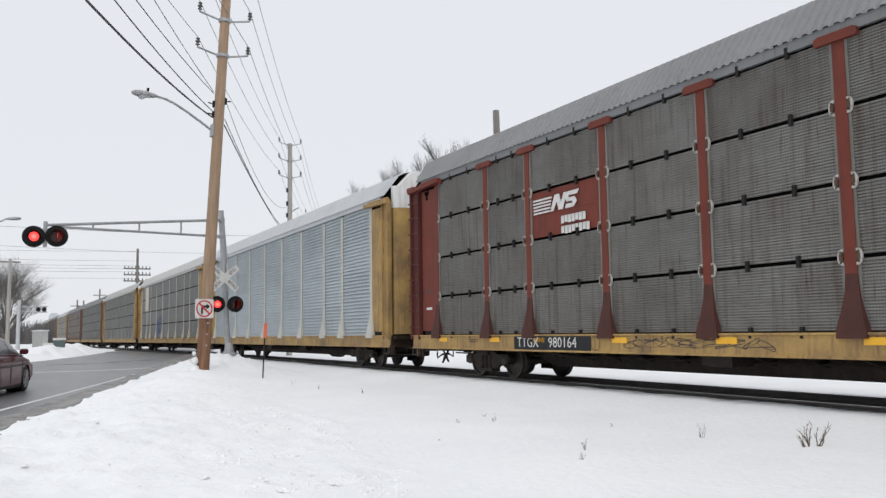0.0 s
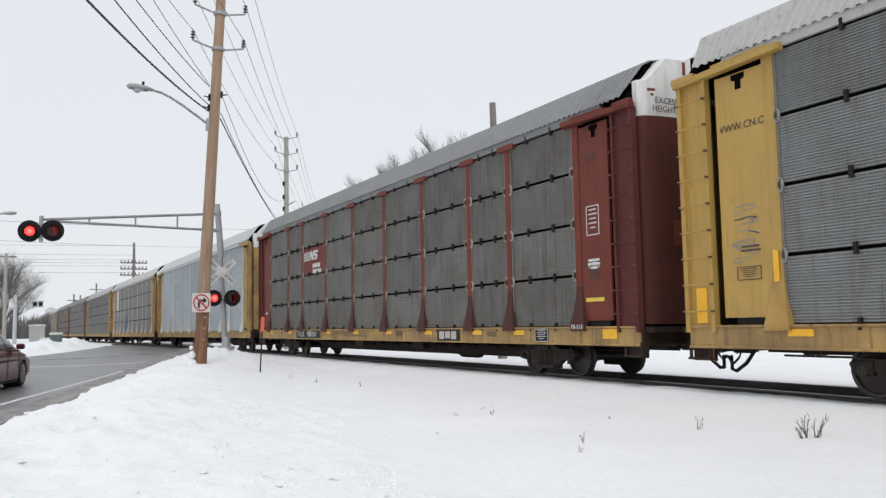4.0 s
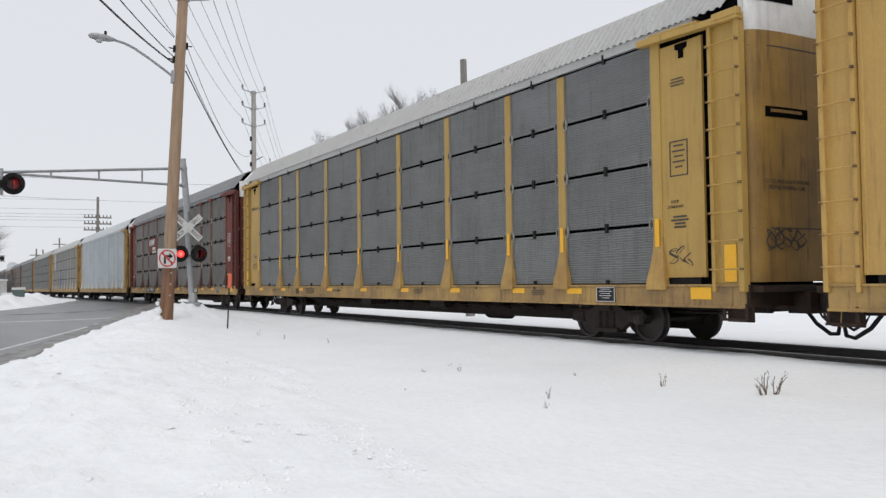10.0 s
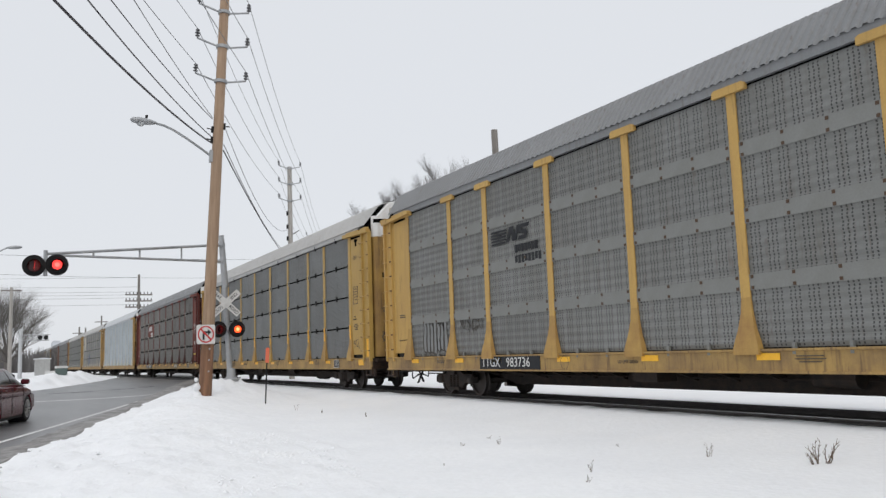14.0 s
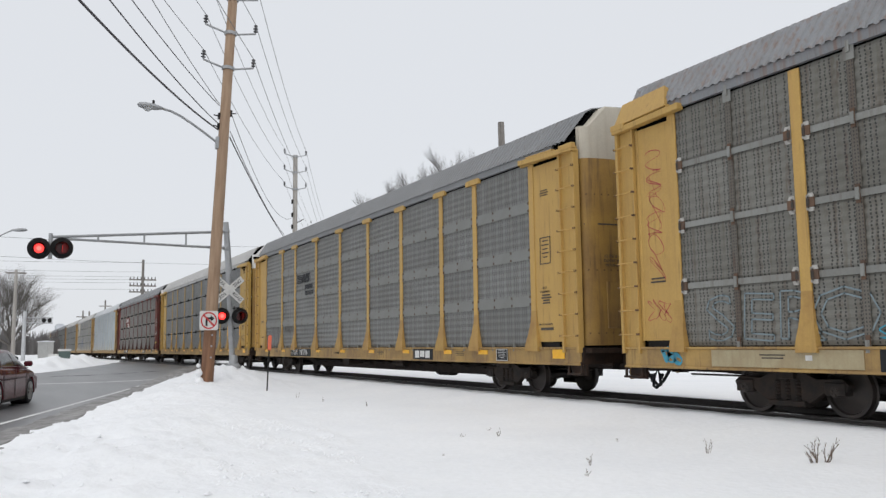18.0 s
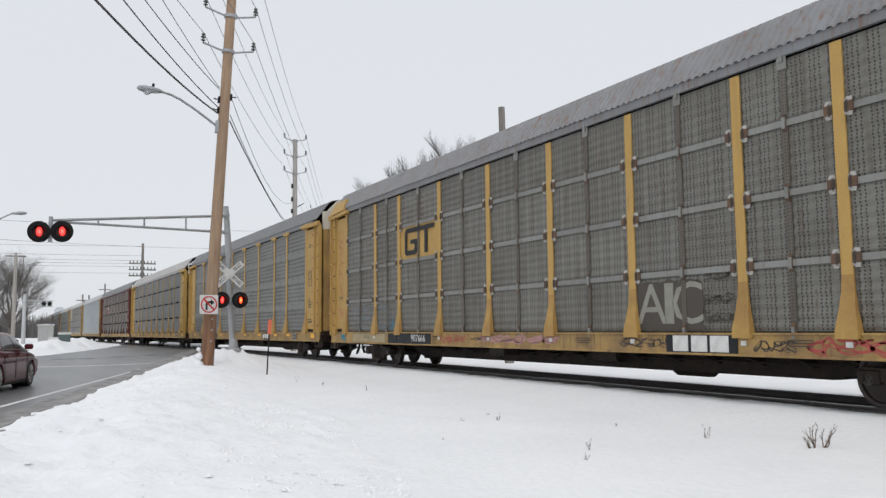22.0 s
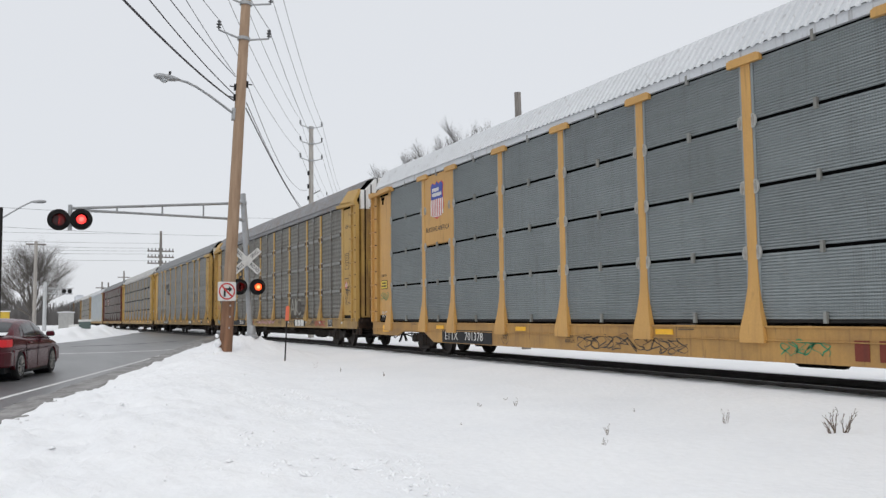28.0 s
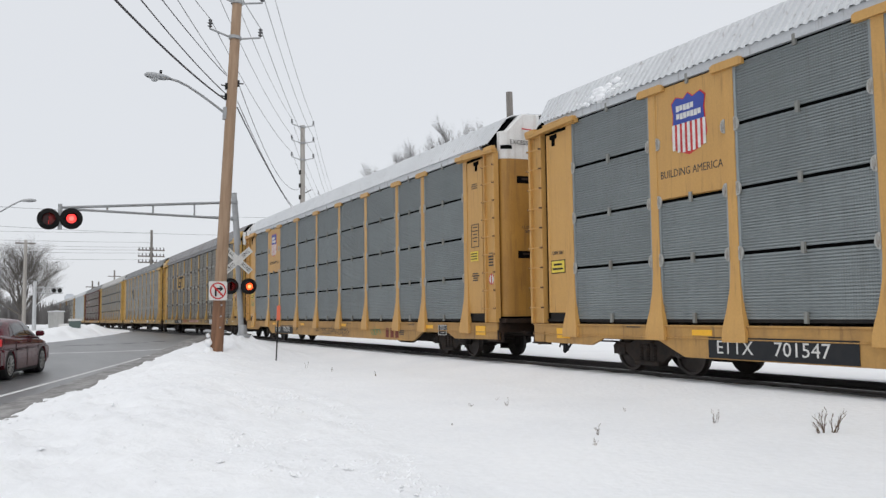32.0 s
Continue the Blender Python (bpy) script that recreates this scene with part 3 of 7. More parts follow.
def truck_meshes():
    def make():
        g = Geo()
        # side frame: cast truss with an opening for the springs
        top = [(-1.12, 0.52), (-1.0, 0.62), (-0.55, 0.60), (-0.32, 0.70), (0.32, 0.70), (0.55, 0.60), (1.0, 0.62), (1.12, 0.52), (1.06, 0.40), (0.72, 0.42), (0.42, 0.22), (-0.42, 0.22), (-0.72, 0.42), (-1.06, 0.40)]
        g.prism(top, 0, -0.07, 0.07)
        g.box(-0.10, 0.10, -1.06, -0.70, 0.36, 0.56)
        g.box(-0.10, 0.10, 0.70, 1.06, 0.36, 0.56)
        g.box(-0.13, 0.13, -0.36, 0.36, 0.16, 0.25)
        frame_me = g.mesh("side_frame", TRUCK, bevel=0.012)
        coil = [(0.03, 0.25)]
        for k in range(6):
            z = 0.25 + k * 0.055
            coil += [(0.05, z + 0.005), (0.066, z + 0.018), (0.05, z + 0.035), (0.04, z + 0.048)]
        spring_me = Geo().lathe(coil, (0, 0, 0), 2, 8).mesh("spring", TRUCK)
        g = Geo()
        g.prism([(-1.15, 0.60), (-0.5, 0.50), (0.5, 0.50), (1.15, 0.60), (1.15, 0.72), (-1.15, 0.72)], 1, -0.17, 0.17)
        g.tube((0, 0, 0.7), (0, 0, 0.86), 0.2, n=14)
        bolster_me = g.mesh("bolster", TRUCK, bevel=0.01)
        g = Geo()
        for s in (-1, 1):
            x = s * 0.72
            g.lathe([(0.10, x - s * 0.09), (0.12, x - s * 0.08), (0.2, x - s * 0.02), (0.36, x - s * 0.045), (0.42, x - s * 0.075), (0.445, x - s * 0.06), (0.445, x - s * 0.035), (0.422, x - s * 0.02), (0.415, x + s * 0.065), (0.36, x + s * 0.06), (0.34, x + s * 0.02), (0.2, x + s * 0.045), (0.13, x + s * 0.09), (0.1, x + s * 0.1)], (0, 0, 0), 0, 28)
            g.tube((x, 0, 0), (x + s * 0.38, 0, 0), 0.085, n=12)
            for k in range(3):
                a = k * 2.094
                g.tube((x + s * 0.37, 0.05 * math.cos(a), 0.05 * math.sin(a)), (x + s * 0.40, 0.05 * math.cos(a), 0.05 * math.sin(a)), 0.016, n=6)
        g.tube((-0.7, 0, 0), (0.7, 0, 0), 0.085, n=12)
        axle_me = g.mesh("wheelset", WHEEL, smooth=True)
        g = Geo()
        g.box(-0.75, 0.75, -0.06, 0.06, 0.30, 0.40)
        for s in (-1, 1):
            g.box(s * 0.72 - 0.06, s * 0.72 + 0.06, -0.46, -0.40, 0.25, 0.5)
            g.box(s * 0.72 - 0.06, s * 0.72 + 0.06, 0.40, 0.46, 0.25, 0.5)
        beam_me = g.mesh("brake_beam", TRUCK)
        return frame_me, spring_me, bolster_me, axle_me, beam_me
    return cached("truck", make)


AXLES = []


def build_truck(car, y, keyed):
    frame_me, spring_me, bolster_me, axle_me, beam_me = truck_meshes()
    tr = put("truck", bolster_me, car, "dark cast-iron railway bogie", pose(0, y, 0))
    for s in (-1, 1):
        put("side_frame", frame_me, tr, m=pose(s * 1.0, 0, 0))
        for dy in (-0.2, 0.0, 0.2):
            put("spring", spring_me, tr, m=pose(s * 1.05, dy, 0))
    put("brake_beam", beam_me, tr)
    for dy in (-0.88, 0.88):
        ax = put("wheelset", axle_me, tr, m=pose(0, dy, 0.42))
        if keyed:
            AXLES.append((ax, dy))
    return tr


def underframe_meshes():
    def make():
        g = Geo()
        # deep centre sill, bellied between the trucks
        g.prism([(-13.0, 0.62), (-8.6, 0.60), (-7.7, 0.33), (7.7, 0.33), (8.6, 0.60), (13.0, 0.62), (13.0, 1.02), (-13.0, 1.02)], 0, -0.32, 0.32)
        for y in range(-8, 9):
            yy = y * 1.05
            g.prism([(-1.46, 0.90), (-0.3, 0.50), (0.3, 0.50), (1.46, 0.90), (1.46, 1.0), (-1.46, 1.0)], 1, yy - 0.03, yy + 0.03)
        c_me = g.mesh("centre_sill", TRUCK)
        g = Geo()
        g.box(-1.48, 1.48, -13.0, 13.0, 1.03, 1.09)
        d1 = g.mesh("deck", DARK)
        g = Geo()
        g.tube((0.1, -4.6, 0.45), (0.1, -3.7, 0.45), 0.24, n=12)
        g.tube((-0.7, -2.8, 0.62), (-0.7, -2.0, 0.62), 0.16, n=10)
        g.box(-1.2, -0.7, 1.2, 1.9, 0.52, 0.92)
        for x in (-0.5, 0.45):
            g.tube((x, -12.5, 0.58), (x, 12.5, 0.58), 0.02, n=5)
        g.tube((-1.3, 9.0, 0.86), (-0.45, 6.0, 0.52), 0.03, n=5)
        b_me = g.mesh("brake_gear", TRUCK)
        g = Geo()
        # drawbar and knuckle, with hose and cut lever
        g.box(-0.09, 0.09, 13.0, 13.85, 0.70, 0.90)
        g.prism([(-0.16, 13.75), (0.16, 13.75), (0.22, 14.0), (0.16, 14.16), (0.02, 14.1), (-0.02, 13.98), (-0.18, 14.05), (-0.2, 13.95)], 2, 0.66, 0.94)
        cp = g.mesh("coupler", TRUCK, bevel=0.01)
        g = Geo()
        pts = [(-0.35, 13.2, 0.72), (-0.36, 13.45, 0.42), (-0.30, 13.75, 0.26), (-0.15, 14.0, 0.28), (0.0, 14.15, 0.52), (-0.12, 14.1, 0.50), (-0.3, 13.9, 0.46), (-0.55, 13.6, 0.40), (-0.72, 13.3, 0.52), (-0.75, 13.15, 0.72), (-0.9, 13.5, 0.64), (-0.95, 13.8, 0.60), (-0.6, 14.05, 0.66)]
        for i, q in enumerate(pts):
            d = (Vector(pts[min(i + 1, len(pts) - 1)]) - Vector(pts[max(i - 1, 0)])).normalized()
            u = d.cross(Vector((1, 0.3, 0.2))).normalized()
            w, r = d.cross(u), 0.034 if i < 6 else 0.022
            g.v += [tuple(Vector(q) + u * (r * math.cos(t)) + w * (r * math.sin(t))) for t in (0, 1.047, 2.094, 3.142, 4.189, 5.236)]
        g.f = [(i * 6 + t, i * 6 + (t + 1) % 6, i * 6 + 6 + (t + 1) % 6, i * 6 + 6 + t) for i in range(len(pts) - 1) for t in range(6)]
        g.m = [0] * len(g.f)
        hose = g.mesh("air_hose", BLACK, smooth=True)
        g = Geo()
        g.tube((-1.42, 13.18, 0.80), (-0.25, 13.35, 0.80), 0.016, n=6)
        g.tube((-1.42, 13.18, 0.80), (-1.42, 13.2, 0.50), 0.016, n=6)
        g.tube((-1.42, 13.2, 0.50), (-1.30, 13.24, 0.50), 0.016, n=6)
        lev = g.mesh("cut_lever", SILL_YELLOW)
        return c_me, d1, b_me, cp, hose, lev
    return cached("under", make)


def sill_mesh(m, belly, front=0.0, tail=0.0):
    def make():
        g = Geo()
        lo, a, b = 0.40 if belly else 0.72, 13.26 + tail, 13.26 + front
        if belly:
            g.prism([(-a, 0.56), (-11.0, 0.54), (-10.6, 0.69), (-8.9, 0.69), (-8.2, lo), (8.2, lo), (8.9, 0.69), (10.6, 0.69), (11.0, 0.54), (b, 0.56), (b, 0.98), (-a, 0.98)], 0, -1.54, -1.46)
            g.box(-1.57, -1.541, -a, b, 0.735, 0.755)
            g.box(-1.565, -1.541, -a, b, 0.945, 0.98)
        else:
            g.prism_xz([(-1.575, 0.72), (-1.575, 0.755), (-1.54, 0.765), (-1.54, 1.065), (-1.575, 1.075), (-1.575, 1.11), (-1.46, 1.11), (-1.46, 0.72)], -a, b)
        return g.mesh("side_sill", m, bevel=0.006)
    return cached(("sill", m.name, belly, front, tail), make)


def end_meshes(m, ext=0.0, ladder=None, closed=False):
    """Corner sheet, ladder channel with rungs, head beam and end sill; ext lengthens the end."""
    k = 1 + ext / 1.514

    def w(y):
        return 11.78 + (y - 11.78) * k

    def make():
        g = Geo()
        e = 0.13 if closed else 0.0
        g.prism_z([(-1.50, 11.78), (-1.50, w(12.54 + e)), (-1.52, w(12.555 + e)), (-1.52, w(12.60 + e)), (-1.47, w(12.60 + e)), (-1.47, 11.78)], 1.23, 5.31)
        g.box(-1.515, -1.50, 11.80, w(12.54), 1.23, 1.26)
        sheet = g.mesh("corner_sheet", m)
        g = Geo()
        g.prism_z([(-1.59, w(12.75)), (-1.59, w(12.81)), (-1.52, w(12.81)), (-1.52, w(13.215)), (-1.60, w(13.215)), (-1.60, w(13.294)), (-1.45, w(13.294)), (-1.45, w(12.75))], 0.99, 5.38)
        lad = g.mesh("ladder_post", ladder or m, bevel=0.006)
        g = Geo()
        g.tube((-1.64, w(12.75), 0), (-1.64, w(13.294), 0), 0.013, n=6)
        for a, b in ((12.745, 12.775), (13.262, 13.292)):
            g.box(-1.652, -1.58, w(a), w(b), -0.018, 0.018, 1)
        rung = g.mesh("rung", ladder or m, RUSTY)
        g = Geo()
        g.prism([(11.35, 5.41), (w(13.317), 5.34), (w(13.317), 5.45), (11.35, 5.53)], 0, -1.66, -1.50)
        g.prism([(11.62, 5.53), (w(12.6), 5.49), (w(12.6), 5.545), (11.62, 5.57)], 0, -1.62, -1.50)
        g.box(-1.675, -1.55, w(12.9), w(13.33), 5.40, 5.52)
        head = g.mesh("head_beam", m, bevel=0.01)
        g = Geo()
        g.box(-1.50, 1.50, 13.159, 13.317, 0.74, 1.10)
        for sx in (-1, 1):
            for yy in (12.820, 13.272):
                g.box(sx * 1.52 - 0.02, sx * 1.52 + 0.02, yy - 0.03, yy + 0.03, 0.54, 0.80)
            g.box(sx * 1.52 - 0.05, sx * 1.52 + 0.05, 12.797, 13.306, 0.52, 0.56)
            g.box(sx * 1.40 - 0.03, sx * 1.40 + 0.03, 12.797, 13.306, 0.50, 0.78)
        sill = g.mesh("end_sill", GREASE, bevel=0.008)
        # greasy black gear about the end of the deck: hand-brake chain, pipes and rods
        g = Geo()
        g.box(-1.44, 1.44, 12.9, 13.52, 0.98, 1.08)
        g.box(-0.45, 0.45, 13.2, 13.62, 0.62, 0.98)
        for x, z, r in ((-1.1, 0.86, 0.03), (-0.8, 0.70, 0.04), (0.8, 0.78, 0.035)):
            g.tube((x, 12.6, z), (x + 0.1, 13.55, z - 0.05), r, n=7)
        g.tube((-1.35, 13.42, 0.92), (-0.5, 13.48, 0.74), 0.022, n=6)
        g.tube((-1.30, 13.45, 1.16), (-0.2, 13.50, 1.16), 0.035, n=7)
        for k_ in range(5):
            g.box(-1.28 + 0.24 * k_, -1.16 + 0.24 * k_, 13.44, 13.53, 1.08, 1.22)
        gear = g.mesh("end_gear", GREASE, bevel=0.006)
        return sheet, lad, rung, head, sill, gear
    return cached(("end", m.name, ext, (ladder or m).name, closed), make)


def plate(car, m, y0, y1, z0, z1, name="name_board", x=-1.545, label=""):
    g = Geo()
    g.box(-0.006, 0.006, -abs(y1 - y0) / 2, abs(y1 - y0) / 2, -(z1 - z0) / 2, (z1 - z0) / 2)
    me = cached(("plate", m.name, round(abs(y1 - y0), 3), round(z1 - z0, 3), name), lambda: g.mesh(name, m))
    return put(name, me, car, label, pose(x, (y0 + y1) / 2, (z0 + z1) / 2))


def letters(car, words, h, y, z, m, x=-1.56, stretch=1.0):
    return put("lettering", text_mesh(words, h, m, stretch), car, m=pose(x, y, z, 0, 0, -90))


def bars(car, m, y, z, widths, h, gap, x=-1.556):
    """Lines of unreadable small print as plain bars, top line first."""
    g = Geo()
    for i, w in enumerate(widths):
        zz = z - i * (h + gap)
        g.box(-0.003, 0.003, -w / 2, w / 2, zz - z - h, zz - z)
    return put("small_print", g.mesh("small_print", m), car, m=pose(x, y, z))


def frame_box(car, m, y, z, w, h, x=-1.508, t=0.02):
    """Lined frame with rows of unreadable print in it."""
    g = Geo()
    out = [(w / 2, h / 2), (-w / 2, h / 2), (-w / 2, -h / 2), (w / 2, -h / 2)]
    v = [(d, a * k, b * q) for d in (-0.003, 0.003) for k, q in ((1, 1), (1 - 2 * t / w, 1 - 2 * t / h)) for a, b in out]
    f = []
    for i in range(4):
        j = (i + 1) % 4
        f += [(i, j, 4 + j, 4 + i), (8 + i, 8 + j, 12 + j, 12 + i), (i, j, 8 + j, 8 + i), (4 + i, 4 + j, 12 + j, 12 + i)]
    g.add(v, f)
    bars(car, m, y, z + h * 0.38, (w * 0.55, w * 0.7, w * 0.5, w * 0.65, w * 0.4), h * 0.04, h * 0.11, x)
    return put("data_panel", g.mesh("data_panel", m), car, m=pose(x, y, z))


def ring(car, m, y, z, r, x=-1.556, t=0.012):
    g = Geo()
    n = 28
    v = [(0, q * math.cos(2 * math.pi * i / n), q * math.sin(2 * math.pi * i / n)) for q in (r, r - t) for i in range(n)]
    g.add(v, [(i, (i + 1) % n, n + (i + 1) % n, n + i) for i in range(n)])
    return put("clearance_mark", g.mesh("clearance_mark", m), car, m=pose(x, y, z))


def scrawl(car, m, y, z, w, h, seed, n=7, r=0.014, x=-1.575, name="spray_tag"):
    """Looping painted strokes left by sprayers."""
    rnd = random.Random(seed)
    g = Geo()
    pts = []
    steps = 22
    for k in range(n):
        cy = w / 2 - w * (k + 0.5) / n if w >= h else rnd.uniform(-0.1, 0.1) * w
        cz = rnd.uniform(-0.12, 0.12) * h if w >= h else h / 2 - h * (k + 0.5) / n
        ay, az = (0.62 * w / n, 0.42 * h) if w >= h else (0.42 * w, 0.6 * h / n)
        f1, f2, p1, p2 = rnd.choice((1, 2, 3)), rnd.choice((1, 1, 2)), rnd.uniform(0, 6.3), rnd.uniform(0, 6.3)
        if f1 == f2 == 1:
            f1 = 2
        end = rnd.uniform(3.4, 5.6)
        for i in range(steps + 1):
            t = end * i / steps
            pts.append(Vector((0, cy + ay * math.sin(f1 * t + p1), cz + az * math.sin(f2 * t + p2) * (0.8 + 0.2 * math.sin(3 * t)))))
    for i, p in enumerate(pts):
        d = pts[min(i + 1, len(pts) - 1)] - pts[max(i - 1, 0)]
        side = Vector((0, -d.z, d.y)).normalized() * r * (0.75 + 0.35 * math.sin(i * 0.5))
        g.v += [tuple(p + side), tuple(p - side)]
    for i in range(len(pts) - 1):
        g.f.append((2 * i, 2 * i + 1, 2 * i + 3, 2 * i + 2))
        g.m.append(0)
    return put(name, g.mesh(name, m, fix=False), car, m=pose(x, y, z))


def build_autorack(label, style, detail=True):
    """A covered car carrier. Local y runs towards the head of the train, x = -1.5 is the near side."""
    st = dict(post=YELLOW, sill=SILL_YELLOW, panel=P_GREY, kind="rib", roof=ROOF_GREY, cap=False, flare=0.12, belly=False, top=WHITE, door=None, latch=None, slit=False, band=False, end=None, w=0.20, ext=(0.0, 0.0), edge=None, foot=0.0, gusset=False, ladder=None, foot_mat=None)
    st.update(style)
    car = thing("autorack_railcar", label, "railcar", group="freight train")
    ext = st["ext"]
    car["tail"] = ext[1]
    flip = (pose(0, 0, 0), pose(0, 0, 0, 0, 0, 180))
    c_me, d_me, b_me, cp_me, hose_me, lev_me = underframe_meshes()
    put("centre_sill", c_me, car)
    put("deck", d_me, car)
    upper = cached("upper_deck", lambda: Geo().box(-1.42, 1.42, -12.6, 12.6, 0.0, 0.06).mesh("upper_deck", DARK))
    for z in (3.22, 4.93):
        put("upper_deck", upper, car, m=pose(0, 0, z))
    put("brake_gear", b_me, car)
    # added black sheet behind the near panels stands in for the shade inside
    put("inner_wall", cached("inner_wall", lambda: Geo().box(-1.43, -1.41, -12.9, 12.9, 1.1, 5.5).mesh("inner_wall", HOLE)), car, "black sheet standing in for the shade inside the car")
    put("roof", roof_mesh(st["roof"], ext[0], ext[1]), car)
    skip = st.get("skip", {})
    eave = cached(("eave", st["roof"].name), lambda: Geo().box(-1.54, -1.46, -12.6, 12.6, 5.475, 5.65).mesh("eave_beam", st["roof"]))
    pm = post_mesh(st["post"], st["cap"], st["flare"], st["w"], st["foot"], st["foot_mat"])
    end = st["end"] or st["post"]
    for s, m in enumerate(flip):
        plus, minus = (ext[0], ext[1]) if not s else (ext[1], ext[0])
        sheet, lad, rung, head, esill, gear = end_meshes(end, plus, st["ladder"], bool(st.get("plain_end")))
        sheet_, lad_, rung_, head_ = cached(("end-", end.name, minus, (st["ladder"] or end).name, bool(st.get("plain_end"))), lambda: tuple(mirrored(q) for q in end_meshes(end, minus, st["ladder"], bool(st.get("plain_end")))[:4]))
        out = m @ pose(0, plus, 0)
        put("side_sill", sill_mesh(st["sill"], st["belly"], plus, minus), car, m=m)
        put("eave_beam", eave, car, m=m)
        # dark strip added behind the sheets stands in for shade in the floor slot
        put("floor_edge", cached("floor_edge", lambda: Geo().box(-1.455, -1.43, -12.6, 12.6, 1.09, 1.36).mesh("floor_edge", DARK)), car, m=m)
        for y in POSTS:
            put("post", pm, car, m=m @ pose(0, y if not s else -y, 0))
            if st["edge"] and not s:
                put("sheet_frame", edge_strip_mesh(st["edge"], (-1,) if y > 11 else (1,) if y < -11 else (-1, 1)), car, m=pose(-1.497, y, 0))
        for i in range(9):
            a, b = POSTS[i], POSTS[i + 1]
            w = a - b - 0.16
            for r, (z0, z1) in enumerate(ROWS):
                z0 += st.get("gap", 0.0) if r == 0 else 0.0
                mat_ = skip.get((i, r), st["panel"]) if not s else st["panel"]
                kind = "flat" if (not s and (i, r) in skip) else st["kind"]
                yc = (a + b) / 2
                put("panel", panel_mesh(w, z1 - z0 + (0.06 if kind == "slat" else 0.0), mat_, kind), car, m=m @ pose(-1.49, yc if not s else -yc, (z0 + z1) / 2))
        # both ends of this side; the far end is mirrored by a half turn of the other side's set
        put("corner_sheet", sheet, car, m=m)
        put("ladder_post", lad, car, m=m)
        if detail and not st.get("plain_end"):
            for sy in (-12.3, 12.3):
                # black plate shaped like the cut-out, for the shade within it
                put("vent_hole", cached("vent_hole", lambda: Geo().prism([(-0.06, -0.14), (0.06, -0.14), (0.06, 0.0), (0.14, 0.03), (0.14, 0.12), (-0.14, 0.12), (-0.14, 0.03), (-0.06, 0.0)], 0, -0.004, 0.004).mesh("vent_hole", HOLE)), car, "dark cut-out", m @ pose(-1.504, sy, 5.17))
        put("head_beam", head, car, m=m)
        put("corner_sheet", sheet_, car, m=m)
        put("ladder_post", lad_, car, m=m)
        put("head_beam", head_, car, m=m)
        for k in range(9 if detail else 0):
            z = 1.35 + 0.46 * k
            put("rung", rung, car, m=m @ pose(0, 0, z))
            put("rung", rung_, car, m=m @ pose(0, 0, z))
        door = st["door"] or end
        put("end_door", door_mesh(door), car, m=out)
        put("end_door_top", door_top_mesh(st["top"]), car, st.get("top_label", "white-painted upper part of the end door"), m=out)
        put("end_bulkhead", end_gap_shade_mesh(), car, m=out)
        if st["slit"]:
            for x in (-1.24, -1.02, -0.78, -0.52, -0.26, 0.0, 0.26, 0.52, 0.78, 1.02, 1.24):
                top = door_top_z(x) - 0.01
                put("door_gap", cached(("door_gap", abs(x)), lambda: Geo().box(-0.022, 0.022, -0.03, 0.0, 1.2, top).mesh("door_gap", HOLE)), car, "black gap between door planks", m=out @ pose(x, door_y(x) + 0.012, 0))
        if st["gusset"]:
            for sy, e in ((-1, minus), (1, plus)):
                a, b, c = sy * (11.75 + e), sy * (11.98 + e), sy * (13.22 + e)
                q = [(-1.665, a, 5.56), (-1.665, c, 5.48), (-1.425, c, 5.97), (-1.425, b, 6.03)]
                put("roof_gusset", Geo().add(q + [(x + 0.10, y, z - 0.04) for x, y, z in q], [(0, 1, 2, 3), (7, 6, 5, 4), (0, 4, 5, 1), (1, 5, 6, 2), (2, 6, 7, 3), (3, 7, 4, 0)]).mesh("roof_gusset", end), car, "yellow sheet at the roof's corner", m=m)
        put("end_sill", esill, car, m=out)
        put("end_gear", gear, car, "greasy black end gear and pipes", m=out)
        put("coupler", cp_me, car, m=m)
        put("air_hose", hose_me, car, m=m)
        put("cut_lever", lev_me, car, m=m)
    if detail:
        if st["latch"]:
            for y in POSTS:
                for k in range(3):
                    z = ROWS[k][1] + 0.03
                    for sy in (-1, 1):
                        if abs(y) > 11 and sy * y > 0:
                            continue
                        put("latch", latch_mesh(st["latch"]), car, m=pose(-1.512, y + sy * 0.115, z, 0 if sy > 0 else 180, 0, 0))
        clip = cached(("clip", (st.get("clip") or DARK).name), lambda: Geo().box(-0.03, 0.02, -0.03, 0.03, -0.09, 0.09).mesh("clip", st.get("clip") or DARK))
        for i in range(9):
            a, b = POSTS[i], POSTS[i + 1]
            spots = (0.5,) if st.get("one_clip") else (0.32, 0.68)
            for r in range(-1, 4 if not st.get("bare") else 0):
                for q in spots:
                    if r >= 0 and {(i, r), (i, r + 1)} <= set(skip):
                        continue
                    z = ROWS[r][1] + 0.03 if r >= 0 else 1.11
                    put("clip", clip, car, m=pose(-1.515, a + (b - a) * q, z))
        if st["band"]:
            for i in range(9):
                a, b = POSTS[i], POSTS[i + 1]
                for r in range(3):
                    lo, hi = (-0.10, 0.16) if st["band"] is SEAM else (-0.02, 0.085)
                    plate(car, st["band"], b + 0.10, a - 0.10, ROWS[r][1] + lo, ROWS[r][1] + hi, "cover_strip", -1.502)
                    if st["band"] is not SEAM:
                        continue
                    rv = cached(("rivets", st["band"].name, i in (1, 7)), lambda: rivet_row(a - b - 0.3))
                    for dz in (-0.06, 0.12):
                        put("rivet_row", rv, car, m=pose(-1.508, (a + b) / 2, ROWS[r][1] + dz))
    return car


